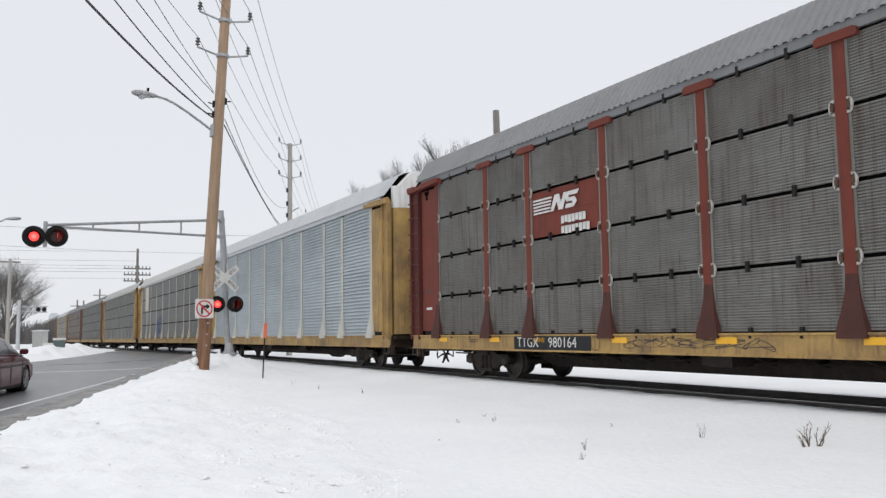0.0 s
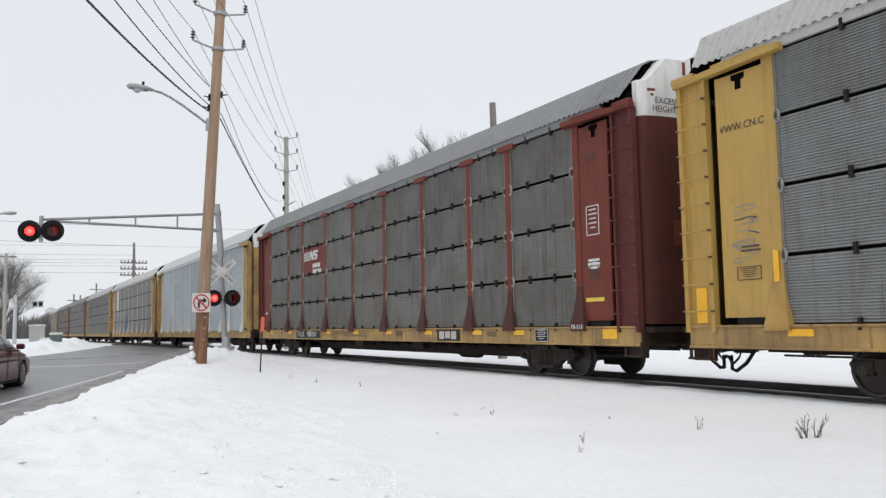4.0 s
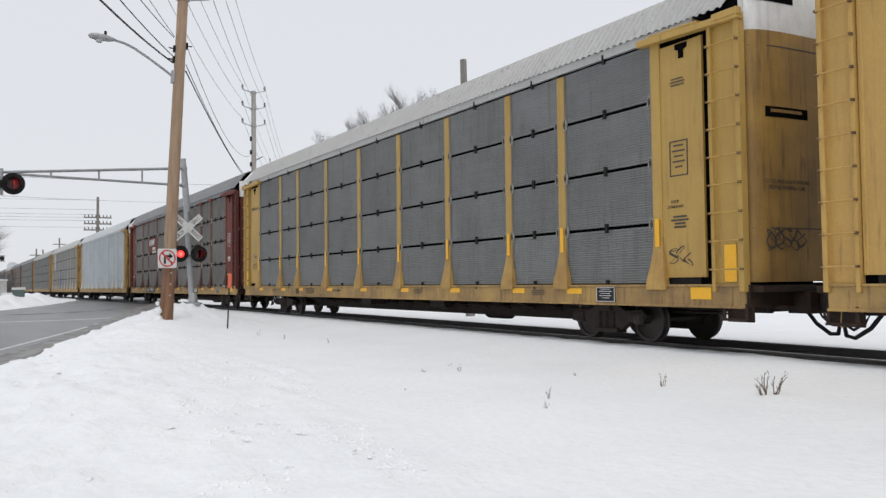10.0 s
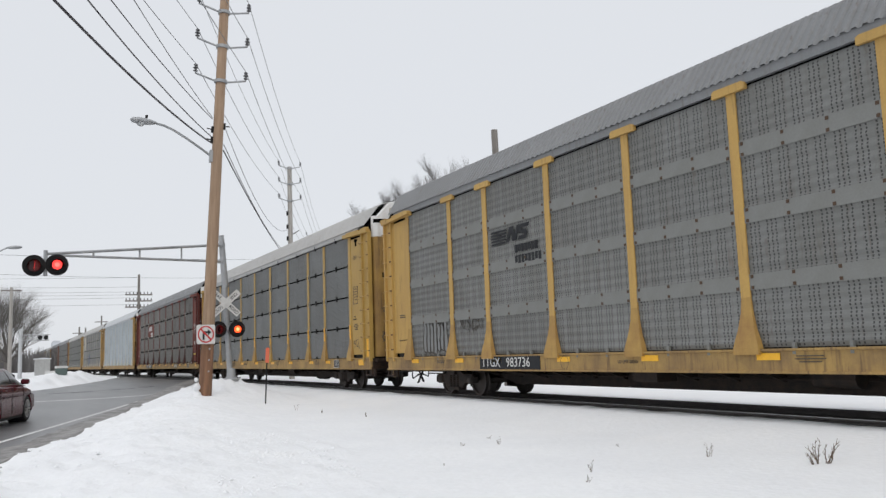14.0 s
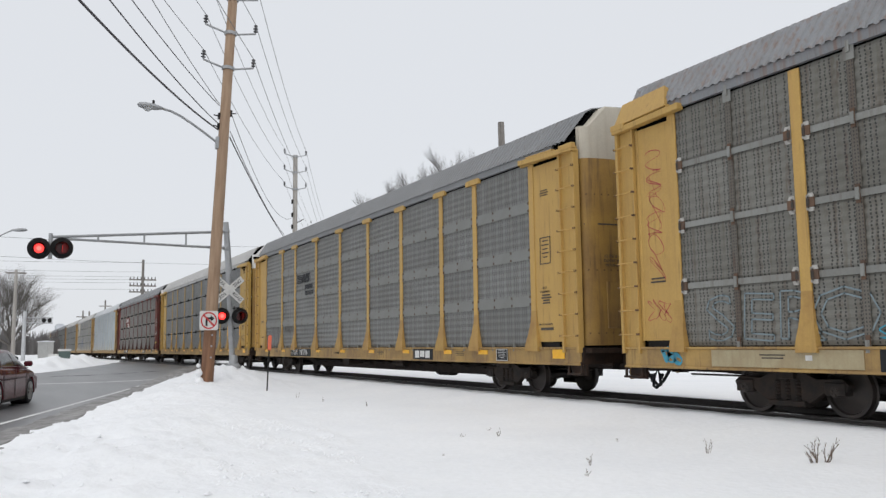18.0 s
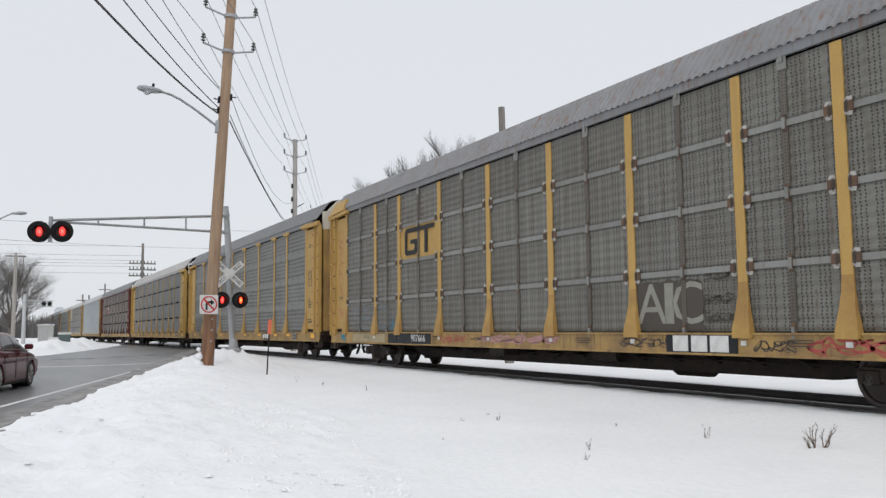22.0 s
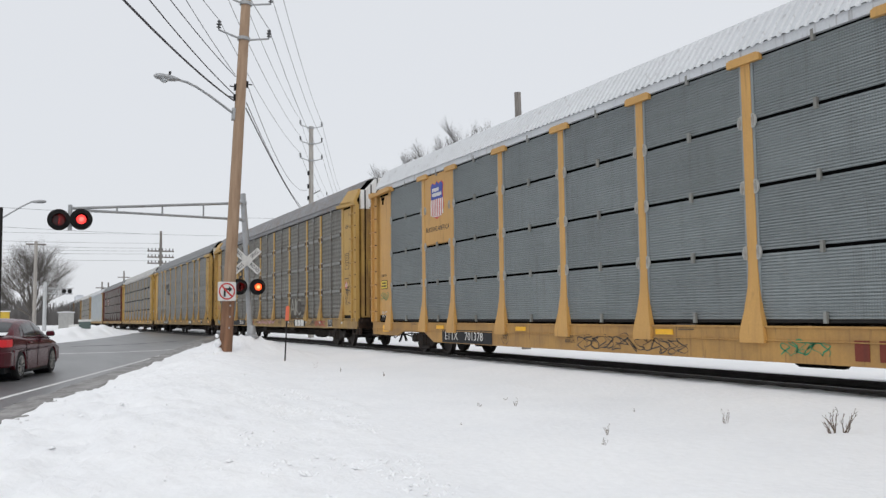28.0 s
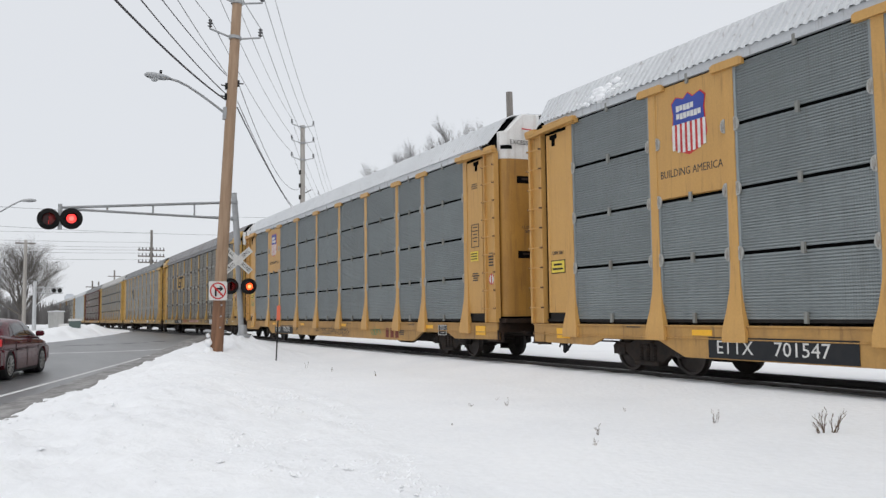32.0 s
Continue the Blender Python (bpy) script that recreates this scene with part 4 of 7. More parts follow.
def rivet_row(w):
    g = Geo()
    n = max(3, round(w / 0.62))
    for k in range(n):
        y = -w / 2 + w * k / (n - 1)
        g.box(-0.010, 0.004, y - 0.027, y + 0.027, -0.027, 0.027)
    return g.mesh("rivet_row", RUST)


def mirrored(me):
    c = me.copy()
    c.transform(Matrix.Diagonal((1, -1, 1, 1)))
    c.flip_normals()
    return c


def latch_mesh(m):
    """Hinge pad beside an upright: a chipped half-round plate or, in white, an open bracket, with a dark pin."""
    def make():
        g = Geo()
        arc = [math.pi * i / 5 - math.pi / 2 for i in range(6)]
        poly = [(-0.01, -0.12)] + [(0.02 + math.cos(t) * 0.07, math.sin(t) * 0.12) for t in arc] + [(-0.01, 0.12)]
        if m is LATCH_WHITE:
            poly += [(-0.01, 0.085)] + [(0.0 + math.cos(t) * 0.05, math.sin(t) * 0.08) for t in reversed(arc)] + [(-0.01, -0.085)]
        g.prism(poly, 0, -0.02, 0.012)
        g.box(-0.034, 0.01, 0.0, 0.05, -0.05, 0.05, 1)
        g.box(-0.028, 0.0, 0.02, 0.045, 0.06, 0.09, 1)
        g.box(-0.028, 0.0, 0.02, 0.045, -0.09, -0.06, 1)
        return g.mesh("latch", m, RUST if m is LATCH_WHITE else LATCH_GREY if m is LATCH_PALE else LATCH_DARK)
    return cached(("latch", m.name), make)


# Cars in running order from the head; the fitted car of the train stands with its middle at y = 9.2 at the start.
CARS = []
CENTRES = {0: 9.29, -1: -19.2, -2: -47.55, -3: -75.68, -4: -103.92, -5: -132.2}


def add_car(car, slot):
    """slot 0 is the brown-red car at y = 9.2; higher slots run ahead."""
    for y in (9.75, -9.75):
        build_truck(car, y, -6 < slot < 2)
    CARS.append((car, CENTRES.get(slot, 9.28 + PITCH * slot)))
    return car


def sill_plates(car, marks, number, y, z, panel_z, w=3.0):
    """Dark number board: the owner's mark as plain blocks, the number in figures."""
    plate(car, BLACK, y - w / 2, y + w / 2, z - 0.18, z + 0.18, "number_board", -1.548)
    letters(car, marks, 0.235, y + w * 0.30, z, STENCIL, -1.556, 1.05)
    letters(car, number, 0.235, y - w * 0.16, z, STENCIL, -1.556, 1.1)


def common_marks(car, up=False, plain=False):
    """Small stencils, clearance ring, reflectors and data boards that all these cars carry."""
    for y in () if up or plain else POSTS[:-1]:
        plate(car, REFLECT, y - 0.62, y - 0.16, 0.93, 1.04, "reflector", -1.548)
    if not up and not plain:
        plate(car, REFLECT, -12.9, -12.45, 0.86, 1.06, "reflector", -1.548)
    dz = -0.16 if up else 0.0
    plate(car, BLACK, -10.55, -10.02, 0.78 + dz, 1.07 + dz, "data_board", -1.552)
    frame_box(car, STENCIL, -10.285, 0.925 + dz, 0.52, 0.28, -1.562, 0.012)
    bars(car, INK, 9.6, 0.99, (0.5, 0.42), 0.018, 0.03)
    bars(car, INK, -2.6, 1.0, (0.5, 0.55, 0.4), 0.015, 0.03)
    bars(car, INK, -8.1, 1.0, (0.46, 0.5, 0.42), 0.015, 0.03)
    frame_box(car, INK, -12.2, 3.3, 0.42, 0.62)
    bars(car, INK, -12.2, 4.7, (0.28, 0.34, 0.3), 0.02, 0.035, -1.508)
    bars(car, INK, -12.2, 2.3, (0.3, 0.4, 0.24, 0.28), 0.03, 0.03, -1.508)
    bars(car, INK, 12.2, 2.4, (0.36, 0.4), 0.028, 0.035, -1.508)


def gussets(car):
    # rusty hinge plate with white chips of paint left above and below
    chip = Geo().box(-0.02, 0.01, -0.07, 0.07, -0.075, 0.075, 1)
    for q in (-1, 1):
        chip.prism([(-0.06, q * 0.08), (0.06, q * 0.08), (0.03, q * 0.14), (-0.05, q * 0.14)], 0, -0.014, 0.006)
    me = cached("gusset", lambda: chip.mesh("gusset", LATCH_WHITE, RUSTY))
    for y in POSTS:
        for k in range(3):
            for sy in (-1, 1):
                if abs(y) > 11 and sy * y > 0:
                    continue
                put("gusset", me, car, m=pose(-1.514, y + sy * 0.175, ROWS[k][1] + 0.03))


def jagged_tag(car, fill, line, y, z, w, h, n, seed, x):
    """Row of tall sprayed strokes with ragged tops, each outlined."""
    rnd = random.Random(seed)
    for k in range(n):
        c = w / 2 - w * (k + 0.5) / n
        q = w / n * 0.56
        top, lo = h * rnd.uniform(0.82, 1.05), h * rnd.uniform(-0.05, 0.08)
        bow = rnd.uniform(-0.06, 0.06)
        out = [(q, lo), (q * 1.1 + bow, h * 0.35), (q * 0.9 - bow, h * 0.7), (q * 1.15, top - 0.06), (q * 0.2, top), (-q * 0.5, top - 0.12), (-q * 1.1, top - 0.02), (-q * 0.85 - bow, h * 0.65), (-q * 1.1 + bow, h * 0.3), (-q * 0.8, lo - 0.05)]
        g = Geo()
        g.add([(0, a, b) for a, b in out], [tuple(range(len(out)))])
        stroke = put("spray_tag", g.mesh("spray_tag", fill, fix=False), car, "sprayed grey letter stroke", pose(x, y + c, z))
        g = Geo()
        m_ = len(out)
        inner = [(a * 0.62, h * 0.5 + (b - h * 0.5) * 0.93) for a, b in out]
        g.add([(0, a, b) for a, b in out] + [(0, a, b) for a, b in inner], [(i, (i + 1) % m_, m_ + (i + 1) % m_, m_ + i) for i in range(m_)])
        put("outline", g.mesh("outline", line, fix=False), stroke, "sprayed dark outline", pose(-0.004, 0, 0))


def word_blocks(car, m, y, z, counts, h, gap, x, wide=0.62):
    """A trade name as rows of plain letter-sized blocks, top row first, all starting at one edge."""
    step = h * wide * 1.22
    y0 = step * max(counts) / 2
    for r, n in enumerate(counts):
        for k in range(n):
            low = h * (0.88 if (k + r) % 3 == 1 else 1.0)
            me = cached(("block", m.name, h, wide, low), lambda: Geo().box(-0.003, 0.003, -h * wide, 0.0, -low, 0.0).mesh("name_block", m))
            put("name_block", me, car, m=pose(x, y + y0 - step * k, z - r * (h + gap)))


def outline_tag(car, words, h, m, y, z, x, r=0.014, stretch=1.0):
    """Sprayed letters of which only the thin outline is left."""
    for i, c in enumerate(words):
        flat = text_mesh(c, h, m, stretch)
        edges = {}
        for p in flat.polygons:
            if p.normal.y < -0.9:
                for a, b in p.edge_keys:
                    edges[(a, b)] = edges.get((a, b), 0) + 1
        g = Geo()
        for (a, b), n in edges.items():
            if n == 1:
                p, q = flat.vertices[a].co, flat.vertices[b].co
                d = (q - p).normalized()
                side = Vector((-d.z, 0, d.x)) * r
                p, q = p - d * r, q + d * r
                g.add([(p + side).to_tuple(), (p - side).to_tuple(), (q - side).to_tuple(), (q + side).to_tuple()], [(0, 1, 2, 3)])
        yy = y + h * 0.72 * stretch * ((len(words) - 1) / 2 - i)
        put("spray_tag", g.mesh("spray_tag", m, fix=False), car, "pale sprayed letter outline", pose(x, yy, z, 0, 0, -90) @ pose(0, 0, 0, 0, ((i * 37) % 13 - 6) * 0.8, 0))


def logo_mesh(m):
    """Two slanted blocks, like a wind-blown mark."""
    g = Geo()
    g.prism([(0.62, -0.18), (0.50, -0.18), (0.36, 0.02), (0.30, -0.18), (0.14, -0.18), (-0.02, 0.18), (0.10, 0.18), (0.20, -0.02), (0.26, 0.18), (0.44, 0.18)], 0, -0.003, 0.003)
    g.prism([(0.06, -0.18), (-0.26, -0.18), (-0.38, -0.06), (-0.30, 0.04), (-0.10, 0.04), (-0.08, 0.09), (-0.40, 0.09), (-0.46, 0.18), (-0.06, 0.18), (0.06, 0.08), (0.0, -0.04), (-0.2, -0.04), (-0.22, -0.09), (0.02, -0.09)], 0, -0.0028, 0.0028)
    return g.mesh("logo_block", m)


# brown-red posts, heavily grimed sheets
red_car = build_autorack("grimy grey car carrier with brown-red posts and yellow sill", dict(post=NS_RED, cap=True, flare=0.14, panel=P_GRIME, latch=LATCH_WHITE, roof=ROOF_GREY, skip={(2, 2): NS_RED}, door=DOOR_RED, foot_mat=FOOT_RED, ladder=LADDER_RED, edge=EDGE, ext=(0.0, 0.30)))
common_marks(red_car)
sill_plates(red_car, "TTGX", "980164", 6.14, 0.92, 0, 2.95)
ring(red_car, INK, 4.5, 0.92, 0.15)
for k in range(5):
    plate(red_car, STENCIL, 5.98 + 0.02 * k, 6.72 - 0.005 * k, 4.15 - 0.075 * k, 4.19 - 0.075 * k, "logo_stripe", -1.508)
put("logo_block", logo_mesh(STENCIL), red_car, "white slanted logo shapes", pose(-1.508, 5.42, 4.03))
word_blocks(red_car, STENCIL, 5.12, 3.70, (7, 8), 0.17, 0.06, -1.508)
plate(red_car, BLACK, -6.45, -5.15, 0.76, 1.08, "logo_board", -1.548)
word_blocks(red_car, CREAM, -5.8, 1.02, (3,), 0.21, 0, -1.557, 1.35)
frame_box(red_car, STENCIL, -12.2, 3.3, 0.42, 0.62, -1.512)
bars(red_car, STENCIL, -12.2, 2.5, (0.36, 0.4, 0.2), 0.05, 0.03, -1.512)
bars(red_car, STENCIL, 12.2, 1.9, (0.34,), 0.07, 0.03, -1.512)
plate(red_car, NOTICE, -12.5, -11.9, 1.62, 1.70, "notice", -1.512)
letters(red_car, "FB-518", 0.10, -11.70, 1.1, STENCIL, -1.630)
letters(red_car, "DECK", 0.05, -12.2, 2.42, STENCIL, -1.51)
letters(red_car, "CLEARANCE", 0.05, -12.2, 2.33, STENCIL, -1.51)
put("warning", text_mesh("EXCESS", 0.13, INK), red_car, m=pose(-0.80, -13.75, 5.50))
put("warning", text_mesh("HEIGHT CAR", 0.13, INK), red_car, m=pose(-0.66, -13.755, 5.33))
# where the white has flaked off the door's top
for x0, x1, z, h in ((-0.35, 0.05, 6.22, 0.26), (-1.22, -1.05, 5.72, 0.05), (0.2, 0.6, 5.9, 0.3), (-1.15, -1.08, 5.62, 0.04)):
    door_slot(red_car, x0, x1, z, h, NS_RED, "bare_patch", 0.012)
door_slot(red_car, -0.75, -0.1, 2.9, 0.5, NS_RED, "touched_up_paint")
door_slot(red_car, -0.6, 0.1, 2.15, 0.6, NS_RED, "touched_up_paint")
scrawl(red_car, INK, 1.8, 0.93, 3.6, 0.22, 51, 12, 0.007, -1.545)
add_car(red_car, 0)

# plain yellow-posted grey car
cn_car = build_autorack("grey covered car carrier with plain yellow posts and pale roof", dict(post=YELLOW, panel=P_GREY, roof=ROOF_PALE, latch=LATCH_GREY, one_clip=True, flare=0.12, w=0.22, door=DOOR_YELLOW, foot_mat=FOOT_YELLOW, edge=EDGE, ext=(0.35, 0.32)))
common_marks(cn_car)
for y in POSTS:
    plate(cn_car, REFLECT, y - 0.05, y + 0.05, 1.78, 2.28, "reflector", -1.540)
letters(cn_car, "712074", 0.21, 5.62, 0.92, INK)
bars(cn_car, INK, 7.0, 1.02, (0.13,), 0.2, 0.0)
bars(cn_car, INK, 6.8, 1.02, (0.13,), 0.2, 0.0)
ring(cn_car, INK, 4.45, 0.92, 0.15)
letters(cn_car, "LD LMT 85000 FA", 0.07, 3.1, 0.95, INK)
plate(cn_car, REFLECT, 13.18, 13.42, 1.15, 1.75, "reflector", -1.53)
plate(cn_car, REFLECT, -13.42, -13.18, 1.15, 1.75, "reflector", -1.53)
scrawl(cn_car, INK, -12.2, 1.6, 0.5, 0.35, 5, 3, 0.012, -1.504)
# black strips laid on the door stand in for shade in its slots
door_slot(cn_car, -1.36, -0.45, 5.74, 0.13, HOLE, out=0.014)
door_slot(cn_car, -1.12, -0.15, 3.88, 0.17, HOLE)
door_slot(cn_car, -1.02, -0.3, 3.90, 0.05, DOOR_YELLOW, "slot_rod", 0.012)
for z in (4.95, 2.0):
    door_slot(cn_car, -1.36, 1.36, z, 0.02, INK, "door_seam")
letters(cn_car, "WWW.CN.CA", 0.13, 12.25, 4.4, INK, -1.508)
scrawl(cn_car, SPRAY_GREY, 12.3, 2.6, 0.6, 0.9, 71, 4, 0.012, -1.504)
frame_box(cn_car, INK, 12.25, 1.95, 0.5, 0.22, -1.512, 0.012)
tag = scrawl(cn_car, INK, 0, 0, 0.8, 0.42, 72, 5, 0.016, 0)
tag.matrix_basis = pose(-0.75, -13.77, 1.85, 0, 0, 84)
letters(cn_car, "DECK", 0.05, -12.1, 2.55, INK, -1.51)
letters(cn_car, "CLEARANCE", 0.05, -12.1, 2.46, INK, -1.51)
put("small_print", text_mesh("CLOSE AND LOCK DOORS", 0.065, INK), cn_car, m=pose(-0.70, -13.765, 2.75))
put("small_print", text_mesh("BEFORE MOVING CAR", 0.065, INK), cn_car, m=pose(-0.70, -13.765, 2.65))
add_car(cn_car, -1)

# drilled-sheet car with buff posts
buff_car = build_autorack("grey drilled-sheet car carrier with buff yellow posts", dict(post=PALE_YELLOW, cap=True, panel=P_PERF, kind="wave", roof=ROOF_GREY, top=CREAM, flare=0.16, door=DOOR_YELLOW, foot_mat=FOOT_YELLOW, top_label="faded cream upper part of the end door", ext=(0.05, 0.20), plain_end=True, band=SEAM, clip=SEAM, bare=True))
common_marks(buff_car)
sill_plates(buff_car, "TTGX", "983736", 6.03, 0.92, 0, 2.75)
ring(buff_car, INK, 3.7, 0.92, 0.15)
letters(buff_car, "LD LMT 80000", 0.07, 1.6, 0.92, INK)
for k in range(5):
    plate(buff_car, BLACK, 5.92 + 0.02 * k, 6.66 - 0.005 * k, 4.12 - 0.075 * k, 4.165 - 0.075 * k, "logo_stripe", -1.508)
put("logo_block", logo_mesh(BLACK), buff_car, "dark slanted logo shapes", pose(-1.508, 5.35, 4.01))
word_blocks(buff_car, BLACK, 5.0, 3.72, (7, 8), 0.19, 0.07, -1.508)
jagged_tag(buff_car, TAG_GREY, INK, 10.0, 1.22, 1.5, 1.0, 7, 11, -1.4965)
scrawl(buff_car, INK, 7.9, 1.95, 1.2, 0.5, 13, 7, 0.014, -1.4975, "spray_tag")
plate(buff_car, BLACK, -6.45, -5.15, 0.76, 1.08, "logo_board", -1.548)
word_blocks(buff_car, STENCIL, -5.8, 1.02, (3,), 0.21, 0, -1.557, 1.35)
bars(buff_car, INK, -12.2, 1.55, (0.5,), 0.06, 0, -1.508)
letters(buff_car, "THIS CAR EXCEEDS 19 FT", 0.04, 12.15, 1.62, INK, -1.51)
letters(buff_car, "THIS CAR EXCESS HGT", 0.04, -12.15, 1.62, INK, -1.51)
put("hatch", Geo().box(-0.3, 0.3, -0.012, 0.012, -0.5, 0.5).mesh("hatch", DOOR_YELLOW, bevel=0.01), buff_car, m=pose(-0.62, -13.64, 2.0))
door_slot(buff_car, -1.36, 1.36, 3.75, 0.03, INK, "door_seam", 0.01)
for z in (4.4, 2.75, 1.4):
    rv = Geo()
    for k in range(16):
        x = -1.3 + 2.6 * k / 15
        rv.box(x - 0.012, x + 0.012, -door_y(x) - 0.21, -door_y(x) - 0.19, z - 0.012, z + 0.012)
    put("rivet_row", rv.mesh("rivet_row", RUST), buff_car)
for k, line in enumerate(("CLOSE & LOCK", "DOORS BEFORE", "MOVING CAR")):
    put("small_print", text_mesh(line, 0.065, INK), buff_car, m=pose(-0.66, -13.655, 3.05 - 0.1 * k))
letters(buff_car, "DECK", 0.05, -12.15, 2.45, INK, -1.51)
letters(buff_car, "CLEARANCE", 0.05, -12.15, 2.36, INK, -1.51)
add_car(buff_car, -2)

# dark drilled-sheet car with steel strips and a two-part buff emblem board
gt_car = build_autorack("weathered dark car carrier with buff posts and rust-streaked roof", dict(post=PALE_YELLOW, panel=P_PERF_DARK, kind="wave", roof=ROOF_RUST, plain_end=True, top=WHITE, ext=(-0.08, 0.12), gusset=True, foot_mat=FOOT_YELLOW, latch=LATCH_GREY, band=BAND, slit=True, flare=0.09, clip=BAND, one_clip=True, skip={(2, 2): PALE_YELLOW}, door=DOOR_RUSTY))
common_marks(gt_car, plain=True)
plate(gt_car, BLACK, 4.66, 7.75, 0.75, 1.09, "number_board", -1.548)
letters(gt_car, "907666", 0.22, 5.5, 0.92, STENCIL, -1.557, 1.1)
ring(gt_car, INK, 4.4, 0.92, 0.16)
letters(gt_car, "F", 0.09, 4.4, 0.85, INK)
letters(gt_car, "EXCEEDS", 0.04, 4.4, 0.98, INK)
letters(gt_car, "PLATE", 0.04, 4.4, 0.92, INK)
g = Geo()
hook = [(0.98, 0.30), (0.86, 0.42), (-1.05, 0.42), (-1.05, 0.29), (0.80, 0.29), (0.83, 0.24), (0.83, -0.22), (0.78, -0.26), (0.32, -0.26), (0.26, -0.22), (0.26, -0.06), (0.55, -0.06), (0.55, 0.06), (0.10, 0.06), (0.10, -0.30), (0.20, -0.40), (0.88, -0.40), (0.98, -0.30)]
g.prism(hook, 0, -0.004, 0.004)
g.prism([(-0.42, 0.285), (-0.60, 0.285), (-0.60, -0.40), (-0.42, -0.40)], 0, -0.0035, 0.0035)
put("emblem", g.mesh("emblem", BLACK), gt_car, "black angular emblem", pose(-1.512, 5.52, 3.86))
gussets(gt_car)
for a, b in zip(POSTS, POSTS[1:]):
    # perforated rusty rib down the middle of each bay, hung from a grey bracket, and a pale chip on the sill
    for z0, z1 in ROWS:
        plate(gt_car, MID_RIB, (a + b) / 2 - 0.06, (a + b) / 2 + 0.06, z0 + 0.06, z1 - 0.03, "bay_rib", -1.4985)
    plate(gt_car, BAND, (a + b) / 2 - 0.09, (a + b) / 2 + 0.09, 5.27, 5.52, "hanger", -1.512)
    plate(gt_car, STENCIL, b - 0.06, b + 0.06, 0.90, 0.98, "paint_patch", -1.548)
    for z in (1.13, 2.19, 3.29, 4.40):
        plate(gt_car, RUSTY, (a + b) / 2 - 0.035, (a + b) / 2 + 0.035, z - 0.14, z + 0.14, "strap", -1.517)
outline_tag(gt_car, "SERO", 0.80, SPRAY_PALE, 9.5, 1.55, -1.4965, 0.013, 1.4)
scrawl(gt_car, SPRAY_CYAN, 7.4, 1.35, 0.7, 0.4, 73, 4, 0.012, -1.4975)
plate(gt_car, OVERSPRAY, 8.0, 10.9, 0.78, 1.06, "overspray", -1.5455)
back = [(-4.32, 1.16), (-4.30, 2.0), (-4.6, 2.08), (-4.95, 2.02), (-5.2, 2.1), (-5.45, 2.0), (-5.75, 2.08), (-6.02, 1.98), (-6.08, 1.6), (-6.0, 1.3), (-6.12, 1.16)]
put("spray_tag", Geo().prism(back, 0, -1.4945, -1.492).mesh("spray_tag", INK), gt_car, "black sprayed backing of three letters")
for y, c in ((-4.72, "A"), (-5.2, "I"), (-5.66, "C")):
    put("letter", text_mesh(c, 0.80, GREY_SPRAY, 1.15 if c != "I" else 2.2), gt_car, "grey sprayed letter", pose(-1.497, y, 1.6, 0, 0, -90))
scrawl(gt_car, INK, -6.45, 2.1, 0.7, 0.22, 60, 5, 0.011, -1.4975)
scrawl(gt_car, INK, -6.4, 1.7, 0.7, 0.22, 61, 5, 0.011, -1.4975)
scrawl(gt_car, INK, -6.45, 1.35, 0.7, 0.22, 62, 5, 0.011, -1.4975)
scrawl(gt_car, INK, -4.55, 0.92, 1.5, 0.2, 64, 9, 0.011, -1.545)
scrawl(gt_car, INK, -7.6, 0.90, 0.8, 0.22, 65, 6, 0.011, -1.545)
scrawl(gt_car, SPRAY_RED, -8.9, 0.92, 1.3, 0.3, 66, 5, 0.02, -1.545)
# bill of the lower hatch in the end sheet, and its round notice
plate(gt_car, INK, -12.36, -11.9, 2.62, 2.65, "hatch_seam", -1.503)
put("round_notice", Geo().lathe([(0.13, -0.003), (0.13, 0.003)], (0, 0, 0), 0, 20).mesh("round_notice", STENCIL), gt_car, m=pose(-1.506, -12.12, 2.38))
ring(gt_car, RED, -12.12, 2.38, 0.13, -1.514, 0.025)
plate(gt_car, RED, -12.13, -12.11, 2.27, 2.49, "notice_bar", -1.515)
scrawl(gt_car, SPRAY_RED, 12.2, 3.6, 0.5, 2.4, 24, 6, 0.008, -1.504)
scrawl(gt_car, SPRAY_RED, 12.2, 1.75, 0.6, 0.5, 27, 4, 0.008, -1.504)
scrawl(gt_car, SPRAY_CYAN, 11.9, 0.98, 0.5, 0.36, 28, 3, 0.04, -1.545)
scrawl(gt_car, SPRAY_RED, 3.25, 0.92, 1.5, 0.24, 25, 7, 0.012, -1.545)
scrawl(gt_car, SPRAY_PINK, 0.1, 0.95, 3.6, 0.22, 29, 12, 0.022, -1.545)
letters(gt_car, "LD LMT 70600", 0.07, 2.0, 0.94, INK, -1.556)
scrawl(gt_car, INK, -12.3, 2.1, 0.6, 0.9, 26, 5, 0.014, -1.504)
plate(gt_car, BLACK, -6.85, -5.15, 0.73, 1.10, "logo_board", -1.548)
bars(gt_car, STENCIL, -5.52, 1.06, (0.38,), 0.28, 0, -1.557)
bars(gt_car, STENCIL, -5.98, 1.06, (0.38,), 0.28, 0, -1.557)
bars(gt_car, STENCIL, -6.45, 1.06, (0.42,), 0.28, 0, -1.557)
add_car(gt_car, -3)


